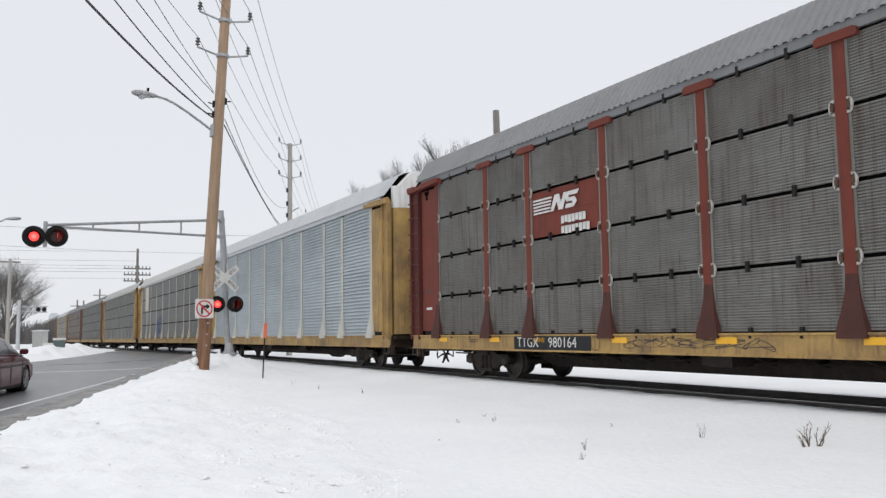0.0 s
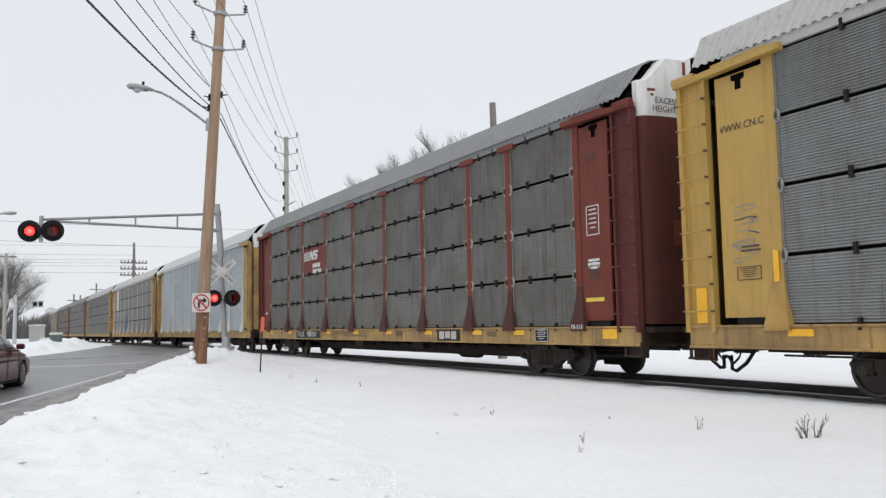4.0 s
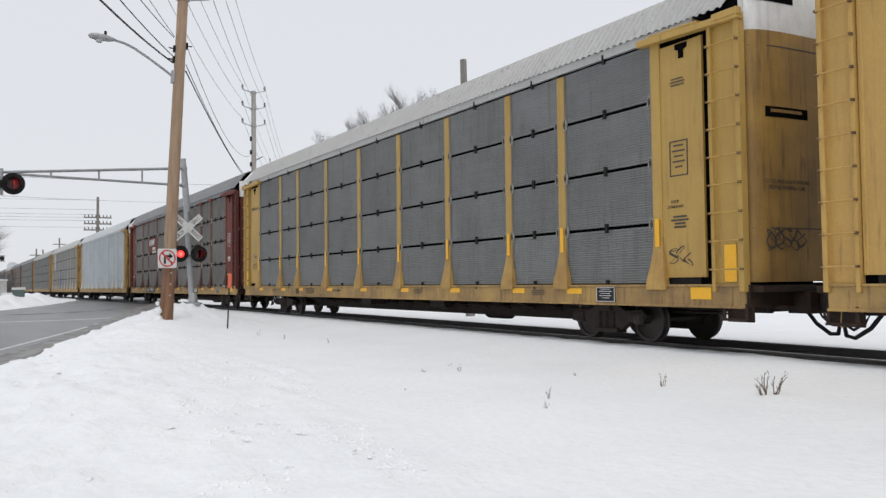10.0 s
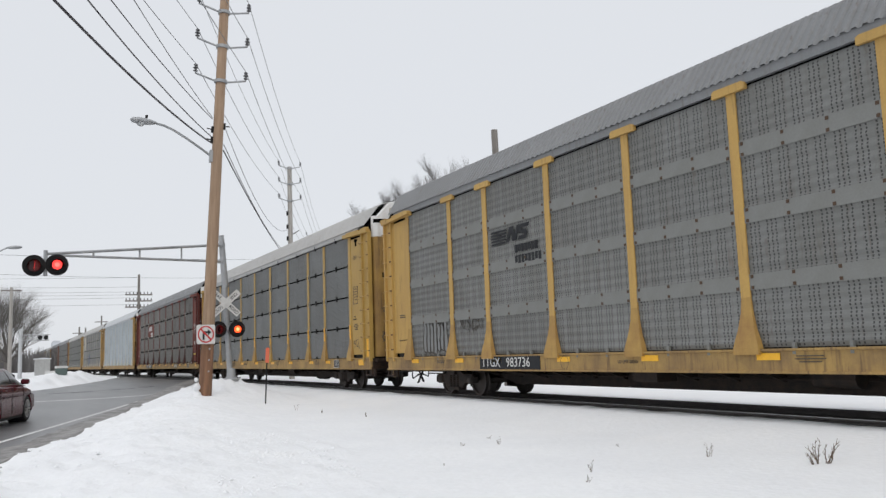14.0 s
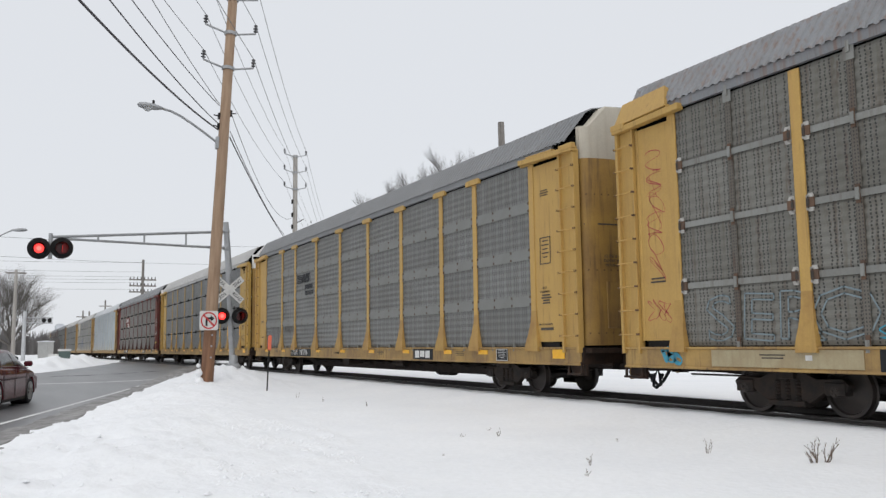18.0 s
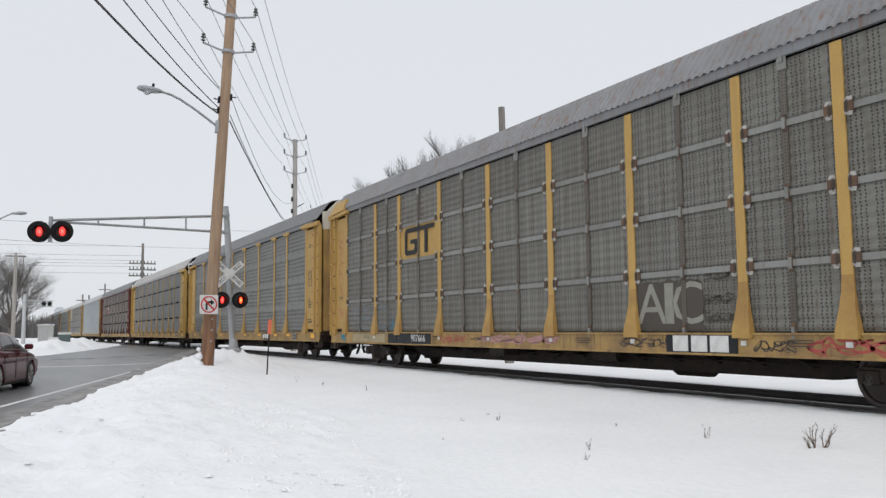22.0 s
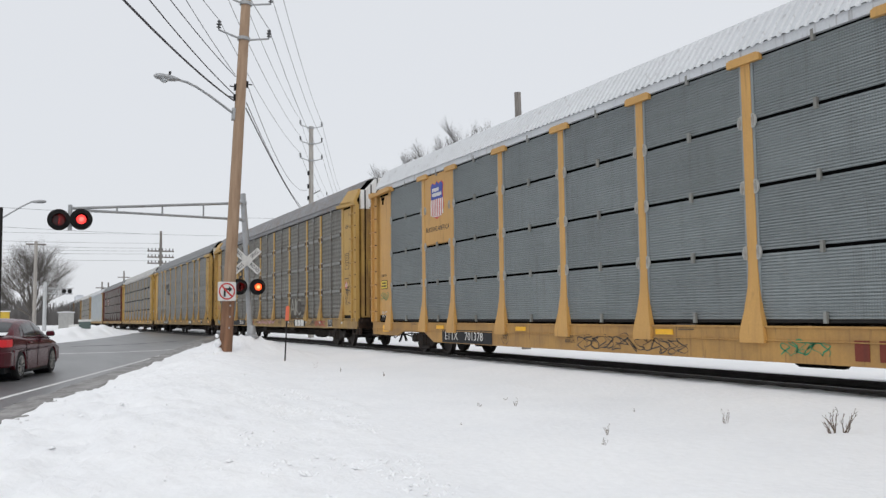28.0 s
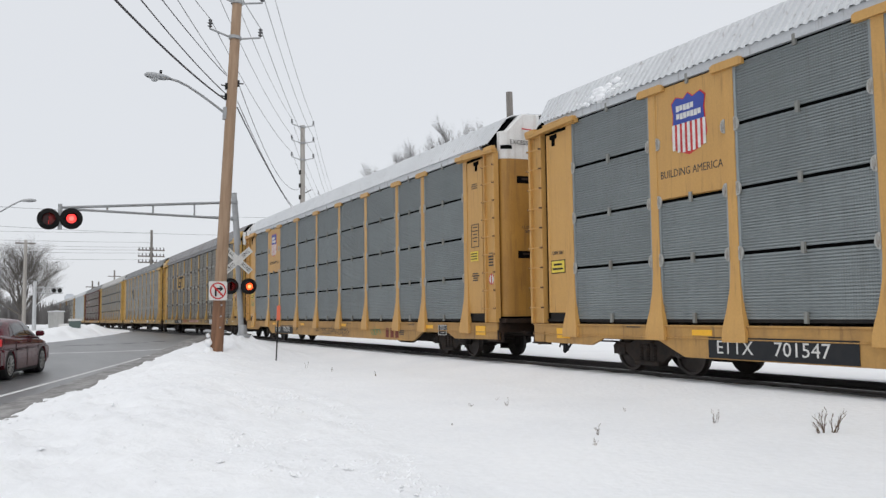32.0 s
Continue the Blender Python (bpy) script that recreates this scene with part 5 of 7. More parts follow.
def shield_board(car):
    """Blue and striped shield on the buff board, with the motto under it."""
    y, z = 7.94, 4.65
    out = [(-0.42, 0.42), (-0.30, 0.52), (-0.12, 0.46), (0.0, 0.55), (0.12, 0.46), (0.30, 0.52), (0.42, 0.42), (0.38, 0.22), (0.40, 0.0), (0.43, -0.22), (0.36, -0.42), (0.18, -0.5), (0.0, -0.56), (-0.18, -0.5), (-0.36, -0.42), (-0.43, -0.22), (-0.40, 0.0), (-0.38, 0.22)]
    g = Geo()
    g.prism([(a * 1.06, b * 1.04) for a, b in out], 0, -0.003, 0.003)
    put("shield_edge", g.mesh("shield_edge", RED), car, m=pose(-1.508, y, z))
    g = Geo()
    g.prism([(-0.42, 0.42), (-0.30, 0.52), (-0.12, 0.46), (0.0, 0.55), (0.12, 0.46), (0.30, 0.52), (0.42, 0.42), (0.38, 0.22), (0.395, 0.02), (-0.395, 0.02), (-0.38, 0.22)], 0, -0.003, 0.003)
    put("shield_top", g.mesh("shield_top", BLUE), car, "blue top of the shield", pose(-1.516, y, z))
    g = Geo()
    for k in range(7):
        a = -0.39 + k * 0.13
        lo = -0.52 + 0.9 * max(0.0, abs(a) - 0.12) ** 2
        g.box(-0.003, 0.003, a - 0.034, a + 0.034, lo, 0.02)
    put("shield_stripes", g.mesh("shield_stripes", STENCIL), car, "white stripes of the shield", pose(-1.516, y, z))
    word_blocks(car, STENCIL, y - 0.02, z + 0.36, (5, 7), 0.11, 0.04, -1.522, 0.68)
    plate(car, UP_YELLOW, 7.05, 8.83, 3.335, 5.44, "emblem_board", -1.500)
    letters(car, "BUILDING AMERICA", 0.15, y, 3.78, INK, -1.508, 0.86)


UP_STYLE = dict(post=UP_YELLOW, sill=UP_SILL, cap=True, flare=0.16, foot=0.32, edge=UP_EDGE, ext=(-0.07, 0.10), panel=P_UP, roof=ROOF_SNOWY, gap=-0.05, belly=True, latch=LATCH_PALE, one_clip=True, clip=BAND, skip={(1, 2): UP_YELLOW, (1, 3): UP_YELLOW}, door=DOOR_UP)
for slot, number in ((-4, "701378"), (-5, "701547")):
    up_car = build_autorack("blue-grey covered car carrier with bright buff posts and a frosted roof", UP_STYLE)
    common_marks(up_car, up=True)
    shield_board(up_car)
    sill_plates(up_car, "ETTX", number, 6.12, 0.60, 0, 2.95)
    ring(up_car, INK, 3.95, 0.62, 0.17)
    letters(up_car, "EXCEEDS", 0.05, 3.95, 0.68, INK)
    letters(up_car, "PLATE", 0.05, 3.95, 0.61, INK)
    letters(up_car, "F", 0.05, 3.95, 0.54, INK)
    plate(up_car, BLACK, 11.93, 12.47, 2.11, 2.41, "notice_rim", -1.504)
    plate(up_car, NOTICE, 11.95, 12.45, 2.13, 2.39, "notice", -1.508)
    plate(up_car, NOTICE, -12.35, -11.95, 2.62, 2.88, "notice", -1.508)
    plate(up_car, REFLECT, -12.75, -12.25, 0.66, 0.90, "reflector", -1.548)
    plate(up_car, REFLECT, 11.75, 12.25, 0.66, 0.88, "reflector", -1.548)
    for y in (7.75, 3.2, -2.0, -9.4):
        plate(up_car, REFLECT, y - 0.24, y + 0.24, 0.80, 0.90, "reflector", -1.548)
    put("warning", text_mesh("EXCESS HEIGHT CAR", 0.12, INK), up_car, m=pose(-0.42, -13.555, 5.62))
    # slots are black strips on the door, their shade put into the colour
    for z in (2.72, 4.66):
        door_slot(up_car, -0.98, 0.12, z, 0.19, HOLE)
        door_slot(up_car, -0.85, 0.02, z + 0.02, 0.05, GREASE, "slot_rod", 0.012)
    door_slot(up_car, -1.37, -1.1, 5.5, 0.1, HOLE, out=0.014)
    put("grab_bar", Geo().tube((-0.85, -13.60, 5.98), (-0.3, -13.62, 5.95), 0.018, n=7).mesh("grab_bar", RED), up_car, "red grab bar")
    plate(up_car, BLACK, 12.0, 12.4, 2.19, 2.23, "notice_line", -1.516)
    plate(up_car, BLACK, 12.05, 12.35, 2.29, 2.33, "notice_line", -1.516)
    for z in (2.68, 2.75, 2.82):
        plate(up_car, BLACK, -12.31, -11.99, z - 0.012, z + 0.012, "notice_line", -1.516)
    letters(up_car, "CNW 2135" if slot == -4 else "CNW 2061", 0.085, 12.2, 2.57, INK, -1.508, 0.8)
    put("round_notice", Geo().lathe([(0.14, -0.003), (0.14, 0.003)], (0, 0, 0), 0, 20).mesh("round_notice", STENCIL), up_car, m=pose(-1.532, -13.10, 2.1))
    ring(up_car, RED, -13.10, 2.1, 0.14, -1.538, 0.025)
    plate(up_car, RED, -13.115, -13.085, 1.98, 2.22, "notice_bar", -1.539)
    bars(up_car, INK, -13.10, 2.78, (0.2, 0.30, 0.28, 0.28, 0.28), 0.04, 0.035, -1.532)
    for k, line in enumerate(("CLOSE AND LOCK DOORS", "BEFORE MOVING CAR")):
        put("small_print", text_mesh(line, 0.07, INK), up_car, m=pose(-0.30, -13.56, 3.42 - 0.11 * k))
    bars(up_car, INK, 4.6 - 12.0, 0.72, (0.3, 0.36, 0.32), 0.03, 0.025, -1.556)
    letters(up_car, "LRD-A", 0.07, 1.1, 0.70, INK, -1.556)
    letters(up_car, "BLH-21C", 0.07, 1.1, 0.60, INK, -1.556)
    if slot == -5:
        # ragged lumps of snow left on the lower slope
        g = Geo()
        lump = random.Random(17)
        for k in range(46):
            y, u = 10.55 + lump.gauss(0, 0.42), lump.uniform(0.05, 0.42)
            u += 0.25 * (10.55 - y) * 0.3
            r = lump.uniform(0.035, 0.10) * (1.2 - abs(y - 10.55))
            if r < 0.02:
                continue
            x, z = -1.55 + 0.44 * u / 0.69, 5.62 + u
            g.lathe([(r * 0.5, -r * 1.4), (r, -r * 0.5), (r * 0.9, r * 0.5), (r * 0.3, r * 1.5)], (x, y, z), 1, 7)
        put("snow_patch", g.mesh("snow_patch", SNOW, smooth=True), up_car, "lump of snow left on the roof")
    if slot == -4:
        scrawl(up_car, SPRAY_GREEN, 12.1, 1.86, 0.75, 0.30, 33, 6, 0.010, -1.504)
        scrawl(up_car, STENCIL, 12.2, 1.25, 0.4, 0.25, 34, 4, 0.012, -1.504)
        scrawl(up_car, INK, -0.9, 0.62, 3.4, 0.36, 31, 14, 0.012, -1.545)
        bars(up_car, NS_RED, -7.0, 0.78, (0.24,), 0.3, 0, -1.549)
        bars(up_car, NS_RED, -6.6, 0.78, (0.24,), 0.3, 0, -1.549)
        bars(up_car, NS_RED, -6.2, 0.78, (0.24,), 0.3, 0, -1.549)
        scrawl(up_car, SPRAY_GREEN, -5.2, 0.62, 0.9, 0.3, 32, 6, 0.012, -1.545)
    add_car(up_car, slot)

# cars ahead, seen from farther off
add_car(build_autorack("pale silver slatted car carrier with bleached posts and yellow ends", dict(post=BLEACHED, panel=P_SILVER, kind="slat", roof=ROOF_SNOWY, flare=0.16, latch=None, end=SILL_YELLOW), False), 1)
blotch = build_autorack("grey car carrier with tan bands and spray paint", dict(post=CREAM, panel=P_GREY, roof=ROOF_PALE, end=SILL_YELLOW, flare=0.1, w=0.14), False)
scrawl(blotch, mat("spray_blue", (0.06, 0.11, 0.25), 0.6, bump=0), 3.0, 2.0, 2.5, 1.7, 41, 8, 0.06, -1.4975)
plate(blotch, CREAM, 8.0, 9.7, 3.4, 5.4, "blank_board", -1.518)
add_car(blotch, 2)
far_styles = (
    ("grey car carrier with faded yellow ends", dict(post=BAND, panel=P_PERF, roof=ROOF_PALE, end=SILL_YELLOW, sill=SILL_YELLOW, flare=0.2, w=0.12)),
    ("grey-brown car carrier with brown ends", dict(post=SEAM, panel=P_PERF, roof=ROOF_GREY, end=OCHRE_BROWN, w=0.12)),
    ("dull brown car carrier with dark sheets", dict(post=OCHRE_BROWN, panel=P_GRIME, roof=ROOF_GREY)),
    ("tan and grey car carrier with dull yellow ends", dict(post=CREAM, panel=P_PERF, kind="wave", roof=ROOF_PALE, end=SILL_YELLOW)),
    ("grimy brown car carrier", dict(post=OCHRE_BROWN, panel=P_PERF_DARK, kind="wave", roof=ROOF_GREY)),
    ("grey car carrier with dull yellow ends", dict(post=SEAM, panel=P_PERF_DARK, roof=ROOF_PALE, end=SILL_YELLOW)),
)
for k in range(9):
    lab, sty = far_styles[k] if k < 6 else far_styles[3 + k % 3]
    add_car(build_autorack(lab, sty, False), 3 + k)
# ---------------------------------------------------------------- the ground
TX = 12.2          # track centre line near the camera
RAIL_Z = 0.32
ROAD_Z = 0.10
SL = 0.262         # the road leans to the right by this much per metre ahead


def bend(y):
    """Sideways and upward offset of the track, and its heading: it eases to the left and sinks far ahead."""
    a, b, k = 26.0, 66.0, 0.0136
    if y <= a:
        return 0.0, 0.0
    if y <= b:
        return -k * (y - a) ** 2 / (2 * (b - a)), -k * (y - a) / (b - a)
    return -k * (b - a) / 2 - k * (y - b), -k


DROP = 0.25


def track_point(y):
    off, head = bend(y)
    return TX + off, RAIL_Z + DROP * off, head


def road_right(y):
    return 2.07 + SL * (y - 23.67)


def road_left(y):
    return 1.02 + 0.285 * (y - 54.3)


def smooth(a, b, t):
    t = min(1.0, max(0.0, (t - a) / (b - a)))
    return t * t * (3 - 2 * t)


def road_height(x, y):
    tx, tz, _ = track_point(y)
    return ROAD_Z + (tz - 0.012 - ROAD_Z) * (1 - smooth(1.4, 9.0, abs(x - tx)))


def ground_height(x, y):
    tx, tz, _ = track_point(y)
    dr = (x - road_right(y)) / 1.034
    dl = (road_left(y) - x) / 1.034
    n1 = noise.noise((x * 0.35, y * 0.35, 0.0))
    n2 = noise.noise((x * 1.3, y * 1.3, 5.0))
    n3 = noise.noise((x * 3.6, y * 3.6, 9.0))
    z = 0.07 + 0.035 * n1 + 0.012 * n2
    if y < 16:
        n4 = noise.noise((x * 8.0, y * 6.0, 3.0))
        # thrown snow ends in a ragged lip; beyond it the cover is smooth
        lip = 3.3 + 0.21 * (y - 7) + 0.5 * noise.noise((x * 0.8, y * 0.8, 21.0)) - x
        n7 = noise.noise((x * 2.2, y * 1.6, 31.0))
        near = smooth(-0.12, 0.22, lip) * (1 - smooth(13, 16, y))
        z += near * (0.03 + 0.045 * n7 * math.exp(-(lip / 1.6) ** 2) + 0.030 * n3 + 0.026 * n4)
    far = abs(x - tx)
    z += (tz - 0.23 - 0.07) * (1 - smooth(2.2, 5.5, far)) if y > 40 else 0.02 * (1 - smooth(2.2, 5.0, far))
    if dr > -0.2:
        w = smooth(4.0, 16.0, y) * (1 - smooth(52, 56, y))
        ridge = math.exp(-((dr - 2.3) / 1.7) ** 2) * (0.33 + 0.1 * n1) * w
        n6 = noise.noise((x * 6.5, y * 5.0, 14.0))
        rough = math.exp(-((dr - 1.2) / 1.6) ** 2) * (0.07 * n2 + 0.06 * n3 + 0.045 * n6)
        z += ridge + rough
        z += (0.50 + 0.12 * n3 + 0.1 * n6) * math.exp(-(((x - 7.0) / 1.6) ** 2 + ((y - 30.2) / 2.2) ** 2))
        z -= 0.10 * (1 - smooth(-0.2, 0.5, dr))
        z += 0.03 * n3 * (1 - smooth(3.5, 7.5, dr))
    if dl > -0.2:
        z += (0.75 + 0.25 * n1 + 0.2 * n2) * (0.35 + 0.75 * smooth(54, 68, y)) * math.exp(-((dl - 1.9) / 1.5) ** 2) * smooth(50, 58, y) * (1 - smooth(74, 80, y))
        z += 0.35 * math.exp(-((dl - 1.6) / 1.2) ** 2) * (1 - smooth(46, 54, y))
        z += 0.10 * n2 * math.exp(-((dl - 2.0) / 2.0) ** 2)
    if dr <= -0.2 and dl <= -0.2:
        z = min(z, road_height(x, y) - 0.05)
    if far < 3.2:
        w = 1 - smooth(1.3, 3.2, far)
        z = z * (1 - w) + (tz - 0.05 + 0.02 * n2 + 0.012 * n3) * w
        if far < 0.95:
            z = tz - 0.32
    return z


def span(a, b, step):
    n = max(1, round((b - a) / step))
    return [a + (b - a) * i / n for i in range(n)]


gx = span(-3000, -300, 900) + span(-300, -60, 40) + span(-60, -14, 4) + span(-14, -4, 0.25) + span(-4, 9, 0.13) + span(9, 11.0, 0.22) + [11.0, 11.1, 11.18, 11.24, 11.26, 11.6, 12.2, 12.8, 13.14, 13.16, 13.22] + span(13.3, 18, 0.3) + span(18, 60, 3) + span(60, 300, 40) + span(300, 3000, 900) + [3000]
gy = span(-300, -10, 40) + span(-10, 4, 1.5) + span(4, 24, 0.14) + span(24, 40, 0.2) + span(40, 95, 0.5) + span(95, 200, 5) + span(200, 600, 50) + span(600, 4500, 900) + [4500]
g = Geo()
nx = len(gx)


def follow(x, y):
    """The sheet's lines run along the track near it."""
    return x + max(-3.0, bend(y)[0]) * (1 - smooth(3.0, 9.0, abs(x - TX)))


g.v = [(follow(x, y), y, ground_height(follow(x, y), y)) for y in gy for x in gx]
g.f = [(j * nx + i, j * nx + i + 1, (j + 1) * nx + i + 1, (j + 1) * nx + i) for j in range(len(gy) - 1) for i in range(nx - 1)]
g.m = [0] * len(g.f)
ground = thing("ground", "open snow-covered ground with low ploughed banks", "snow", kind="structure", me=g.mesh("ground", SNOW, smooth="all", fix=False))

# the road, with slush along its edge and worn white lines
g = Geo()
ys = span(-40, 40, 2.0) + span(40, 100, 1.0) + span(100, 400, 25) + [400]
for y in ys:
    a, b = road_left(y) - 0.3, road_right(y) + 0.12
    for k in range(13):
        x = a + (b - a) * k / 12
        g.v.append((x, y, road_height(x, y)))
for j in range(len(ys) - 1):
    for k in range(12):
        g.f.append((j * 13 + k, j * 13 + k + 1, (j + 1) * 13 + k + 1, (j + 1) * 13 + k))
g.m = [0] * len(g.f)
road = thing("road", "wet grey asphalt road with worn white lines", "road", kind="structure", me=g.mesh("road", ASPHALT, smooth="all", fix=False))


def strip(y0, y1, fx, w, up, step=0.8):
    g = Geo()
    yy = span(y0, y1, step) + [y1]
    for y in yy:
        for s in (-0.5, 0.5):
            x = fx(y) + s * w
            g.v.append((x, y, road_height(x, y) + up))
    for j in range(len(yy) - 1):
        g.f.append((2 * j, 2 * j + 1, 2 * j + 3, 2 * j + 2))
    g.m = [0] * len(g.f)
    return g


put("edge_line", strip(6, 37.8, lambda y: -0.41 + 0.303 * (y - 17.86), 0.13, 0.005).mesh("edge_line", LINE, fix=False), road)
g = Geo()
for k in range(14):
    x0, x1 = -1.4 + 0.5 * k, -1.4 + 0.5 * (k + 1)
    g.add([(x0, 37.75, road_height(x0, 37.75) + 0.006), (x1, 37.75, road_height(x1, 37.75) + 0.006), (x1, 38.2, road_height(x1, 38.2) + 0.006), (x0, 38.2, road_height(x0, 38.2) + 0.006)], [(0, 1, 2, 3)])
put("stop_line", g.mesh("stop_line", LINE, fix=False), road)
# gritty slush lip where the plough left off
g = Geo()
rnd = random.Random(3)
ys2 = span(4, 24, 0.14) + span(24, 58, 0.3)
for y in ys2:
    x = road_right(y)
    wob = 0.14 * noise.noise((y * 0.9, 0, 7.0)) + 0.08 * noise.noise((y * 3.1, 0, 3.0))
    for k, off in enumerate((-0.40, -0.26, -0.12, 0.02, 0.16, 0.32, 0.50)):
        xx = x + off + wob * (1.5 if k in (0, 6) else 1.0) + rnd.uniform(-0.04, 0.04)
        lift = (0.003, 0.010, 0.016, 0.018, 0.016, 0.012, -0.02)[k] + (rnd.uniform(0, 0.012) if k else 0)
        g.v.append((xx, y, max(road_height(x, y), ground_height(xx, y)) + lift))
for j in range(len(ys2) - 1):
    for k in range(6):
        g.f.append((j * 7 + k, j * 7 + k + 1, j * 7 + k + 8, j * 7 + k + 7))
g.m = [0] * len(g.f)
thing("slush", "gritty grey slush along the road's edge", "slush", kind="stuff", me=g.mesh("slush", SLUSH, smooth="all", fix=False))

# dark broken patch in the road before the crossing
g = Geo()
for k in range(16):
    x, y = 2.0 + 0.33 * k + rnd.uniform(-0.1, 0.1), 47.3 + 0.09 * k + rnd.uniform(-0.35, 0.35)
    r = rnd.uniform(0.10, 0.3)
    z = road_height(x, y)
    g.add([(x + r * 1.6 * math.cos(a), y + r * math.sin(a), z + 0.008) for a in (0, 1.1, 2.0, 3.1, 4.3, 5.2)], [(0, 1, 2, 3, 4, 5)])
thing("tar_patch", "dark broken tar patches on the road", "road patch", kind="stuff", me=g.mesh("tar_patch", BLACK, fix=False))

# clods and crumbs on the ploughed bank
g = Geo()
for k in range(5200):
    if k < 1500:
        y = rnd.uniform(5, 34)
        d = rnd.gauss(1.3, 1.2)
        if d < 0.05:
            continue
        x = road_right(y) + d
        r = 0.008 + 0.036 * rnd.random() ** 2.5
    else:
        y = 4.6 + 11 * rnd.random() ** 1.3
        x = 3.35 + 0.21 * (y - 7) + 0.45 * noise.noise((y * 0.8, 3.0, 40.0)) - abs(rnd.gauss(0, 1.1))
        if noise.noise((x * 1.1, y * 1.1, 40.0)) < -0.02 or x < road_right(y) + 0.1:
            continue
        r = 0.007 + 0.034 * rnd.random() ** 2.2
    z = ground_height(x, y)
    v = [(x + r * (a + rnd.uniform(-0.3, 0.3)), y + r * (b + rnd.uniform(-0.3, 0.3)), z + r * (0.75 * c - 0.25)) for a, b, c in ((1, 0, 0), (0, 1, 0), (-1, 0, 0), (0, -1, 0), (0.1, 0.1, 0.9))]
    g.add(v, [(0, 1, 4), (1, 2, 4), (2, 3, 4), (3, 0, 4)])
thing("snow_clods", "loose clods of ploughed snow on the bank", "snow", kind="stuff", me=g.mesh("snow_clods", SNOW, fix=False))

# ---------------------------------------------------------------- the track
stations = span(-140, 26, 6) + span(26, 66, 2.5) + span(66, 420, 20) + [420]


def along(profile, mat_, name, closed=True):
    g = Geo()
    k = len(profile)
    for y in stations:
        tx, tz, _ = track_point(y)
        for x, z in profile:
            g.v.append((tx + x, y, tz + z))
    for j in range(len(stations) - 1):
        for i in range(k if closed else k - 1):
            a, b = j * k + i, j * k + (i + 1) % k
            g.f.append((a, b, b + k, a + k))
    g.m = [0] * len(g.f)
    return g.mesh(name, mat_)


track = thing("railway_track", "railway track on dark stone ballast between snow", "railway track", kind="structure", me=along([(-1.3, -0.24), (-1.1, -0.175), (1.1, -0.175), (1.3, -0.24), (1.3, -0.5), (-1.3, -0.5)], BALLAST, "railway_track"))
foot = [(-0.07, -0.15), (0.07, -0.15), (0.07, -0.135), (0.012, -0.12), (0.012, -0.045), (0.036, -0.03), (0.036, 0.0), (-0.036, 0.0), (-0.036, -0.03), (-0.012, -0.045), (-0.012, -0.12), (-0.07, -0.135)]
for s in (-1, 1):
    put("rail", along([(x + s * 0.755, z) for x, z in foot], RAIL, "rail"), track, "rusty steel rail with a bright head")
    put("rail_head", along([(s * 0.755 - 0.03, 0.001), (s * 0.755 + 0.03, 0.001), (s * 0.755 + 0.028, 0.003), (s * 0.755 - 0.028, 0.003)], RAIL_TOP, "rail_head"), track, "polished running surface")
tie_me = Geo().box(-1.25, 1.25, -0.11, 0.11, -0.30, -0.15).mesh("tie", TIE, bevel=0.01)
y = -6.0
while y < 56:
    tx, tz, _ = track_point(y)
    put("tie", tie_me, track, m=pose(tx, y, tz))
    y += 0.52
# snow lying over ballast between the rails and on the near shoulder, in drifts
g = Geo()
for k in range(520):
    y = rnd.uniform(-6, 60)
    tx, tz, _ = track_point(y)
    x = tx + rnd.choice((0.45, -0.45, 0.0, 0.25, -0.25)) + rnd.uniform(-0.1, 0.1)
    r, l = rnd.uniform(0.10, 0.26), rnd.uniform(0.3, 1.1)
    z = tz - 0.178
    ring_ = [(x + r * math.cos(a) * rnd.uniform(0.7, 1.2), y + l * math.sin(a) * rnd.uniform(0.7, 1.2), z) for a in (0, 0.8, 1.6, 2.4, 3.1, 3.9, 4.7, 5.5)]
    g.add(ring_ + [(x, y, z + 0.035)], [(i, (i + 1) % 8, 8) for i in range(8)])
thing("drifted_snow", "thin drifts of snow on the ballast", "snow", kind="stuff", me=g.mesh("drifted_snow", SNOW, fix=False))

# rubber panels where the road meets the rails
g = Geo()
yy = span(58, 92, 1.0) + [92]
for lo, hi in ((-2.0, -0.84), (-0.66, 0.66), (0.84, 2.0)):
    for a, b in zip(yy, yy[1:]):
        tx, tz, _ = track_point((a + b) / 2)
        g.box(tx + lo, tx + hi, a + 0.01, b - 0.01, tz - 0.18, tz - 0.012)
thing("crossing_deck", "worn dark crossing panels between the rails", "crossing deck", kind="structure", me=g.mesh("crossing_deck", mat("crossing_rubber", (0.05, 0.05, 0.05), 0.7, bump=0.2)))


# ---------------------------------------------------------------- poles and wires
def tilt_to(p0, p1):
    d = Vector(p1) - Vector(p0)
    return Matrix.Translation(p0) @ Vector((0, 0, 1)).rotation_difference(d).to_matrix().to_4x4(), d.length


def insulator_mesh():
    def make():
        g = Geo()
        g.lathe([(0.02, 0.0), (0.02, 0.06), (0.075, 0.08), (0.075, 0.10), (0.035, 0.12), (0.035, 0.16), (0.085, 0.18), (0.085, 0.20), (0.035, 0.22), (0.035, 0.25), (0.065, 0.27), (0.065, 0.30), (0.02, 0.33)], (0, 0, 0), 2, 10)
        return g.mesh("insulator", INSULATOR, smooth=True)
    return cached("insulator", make)


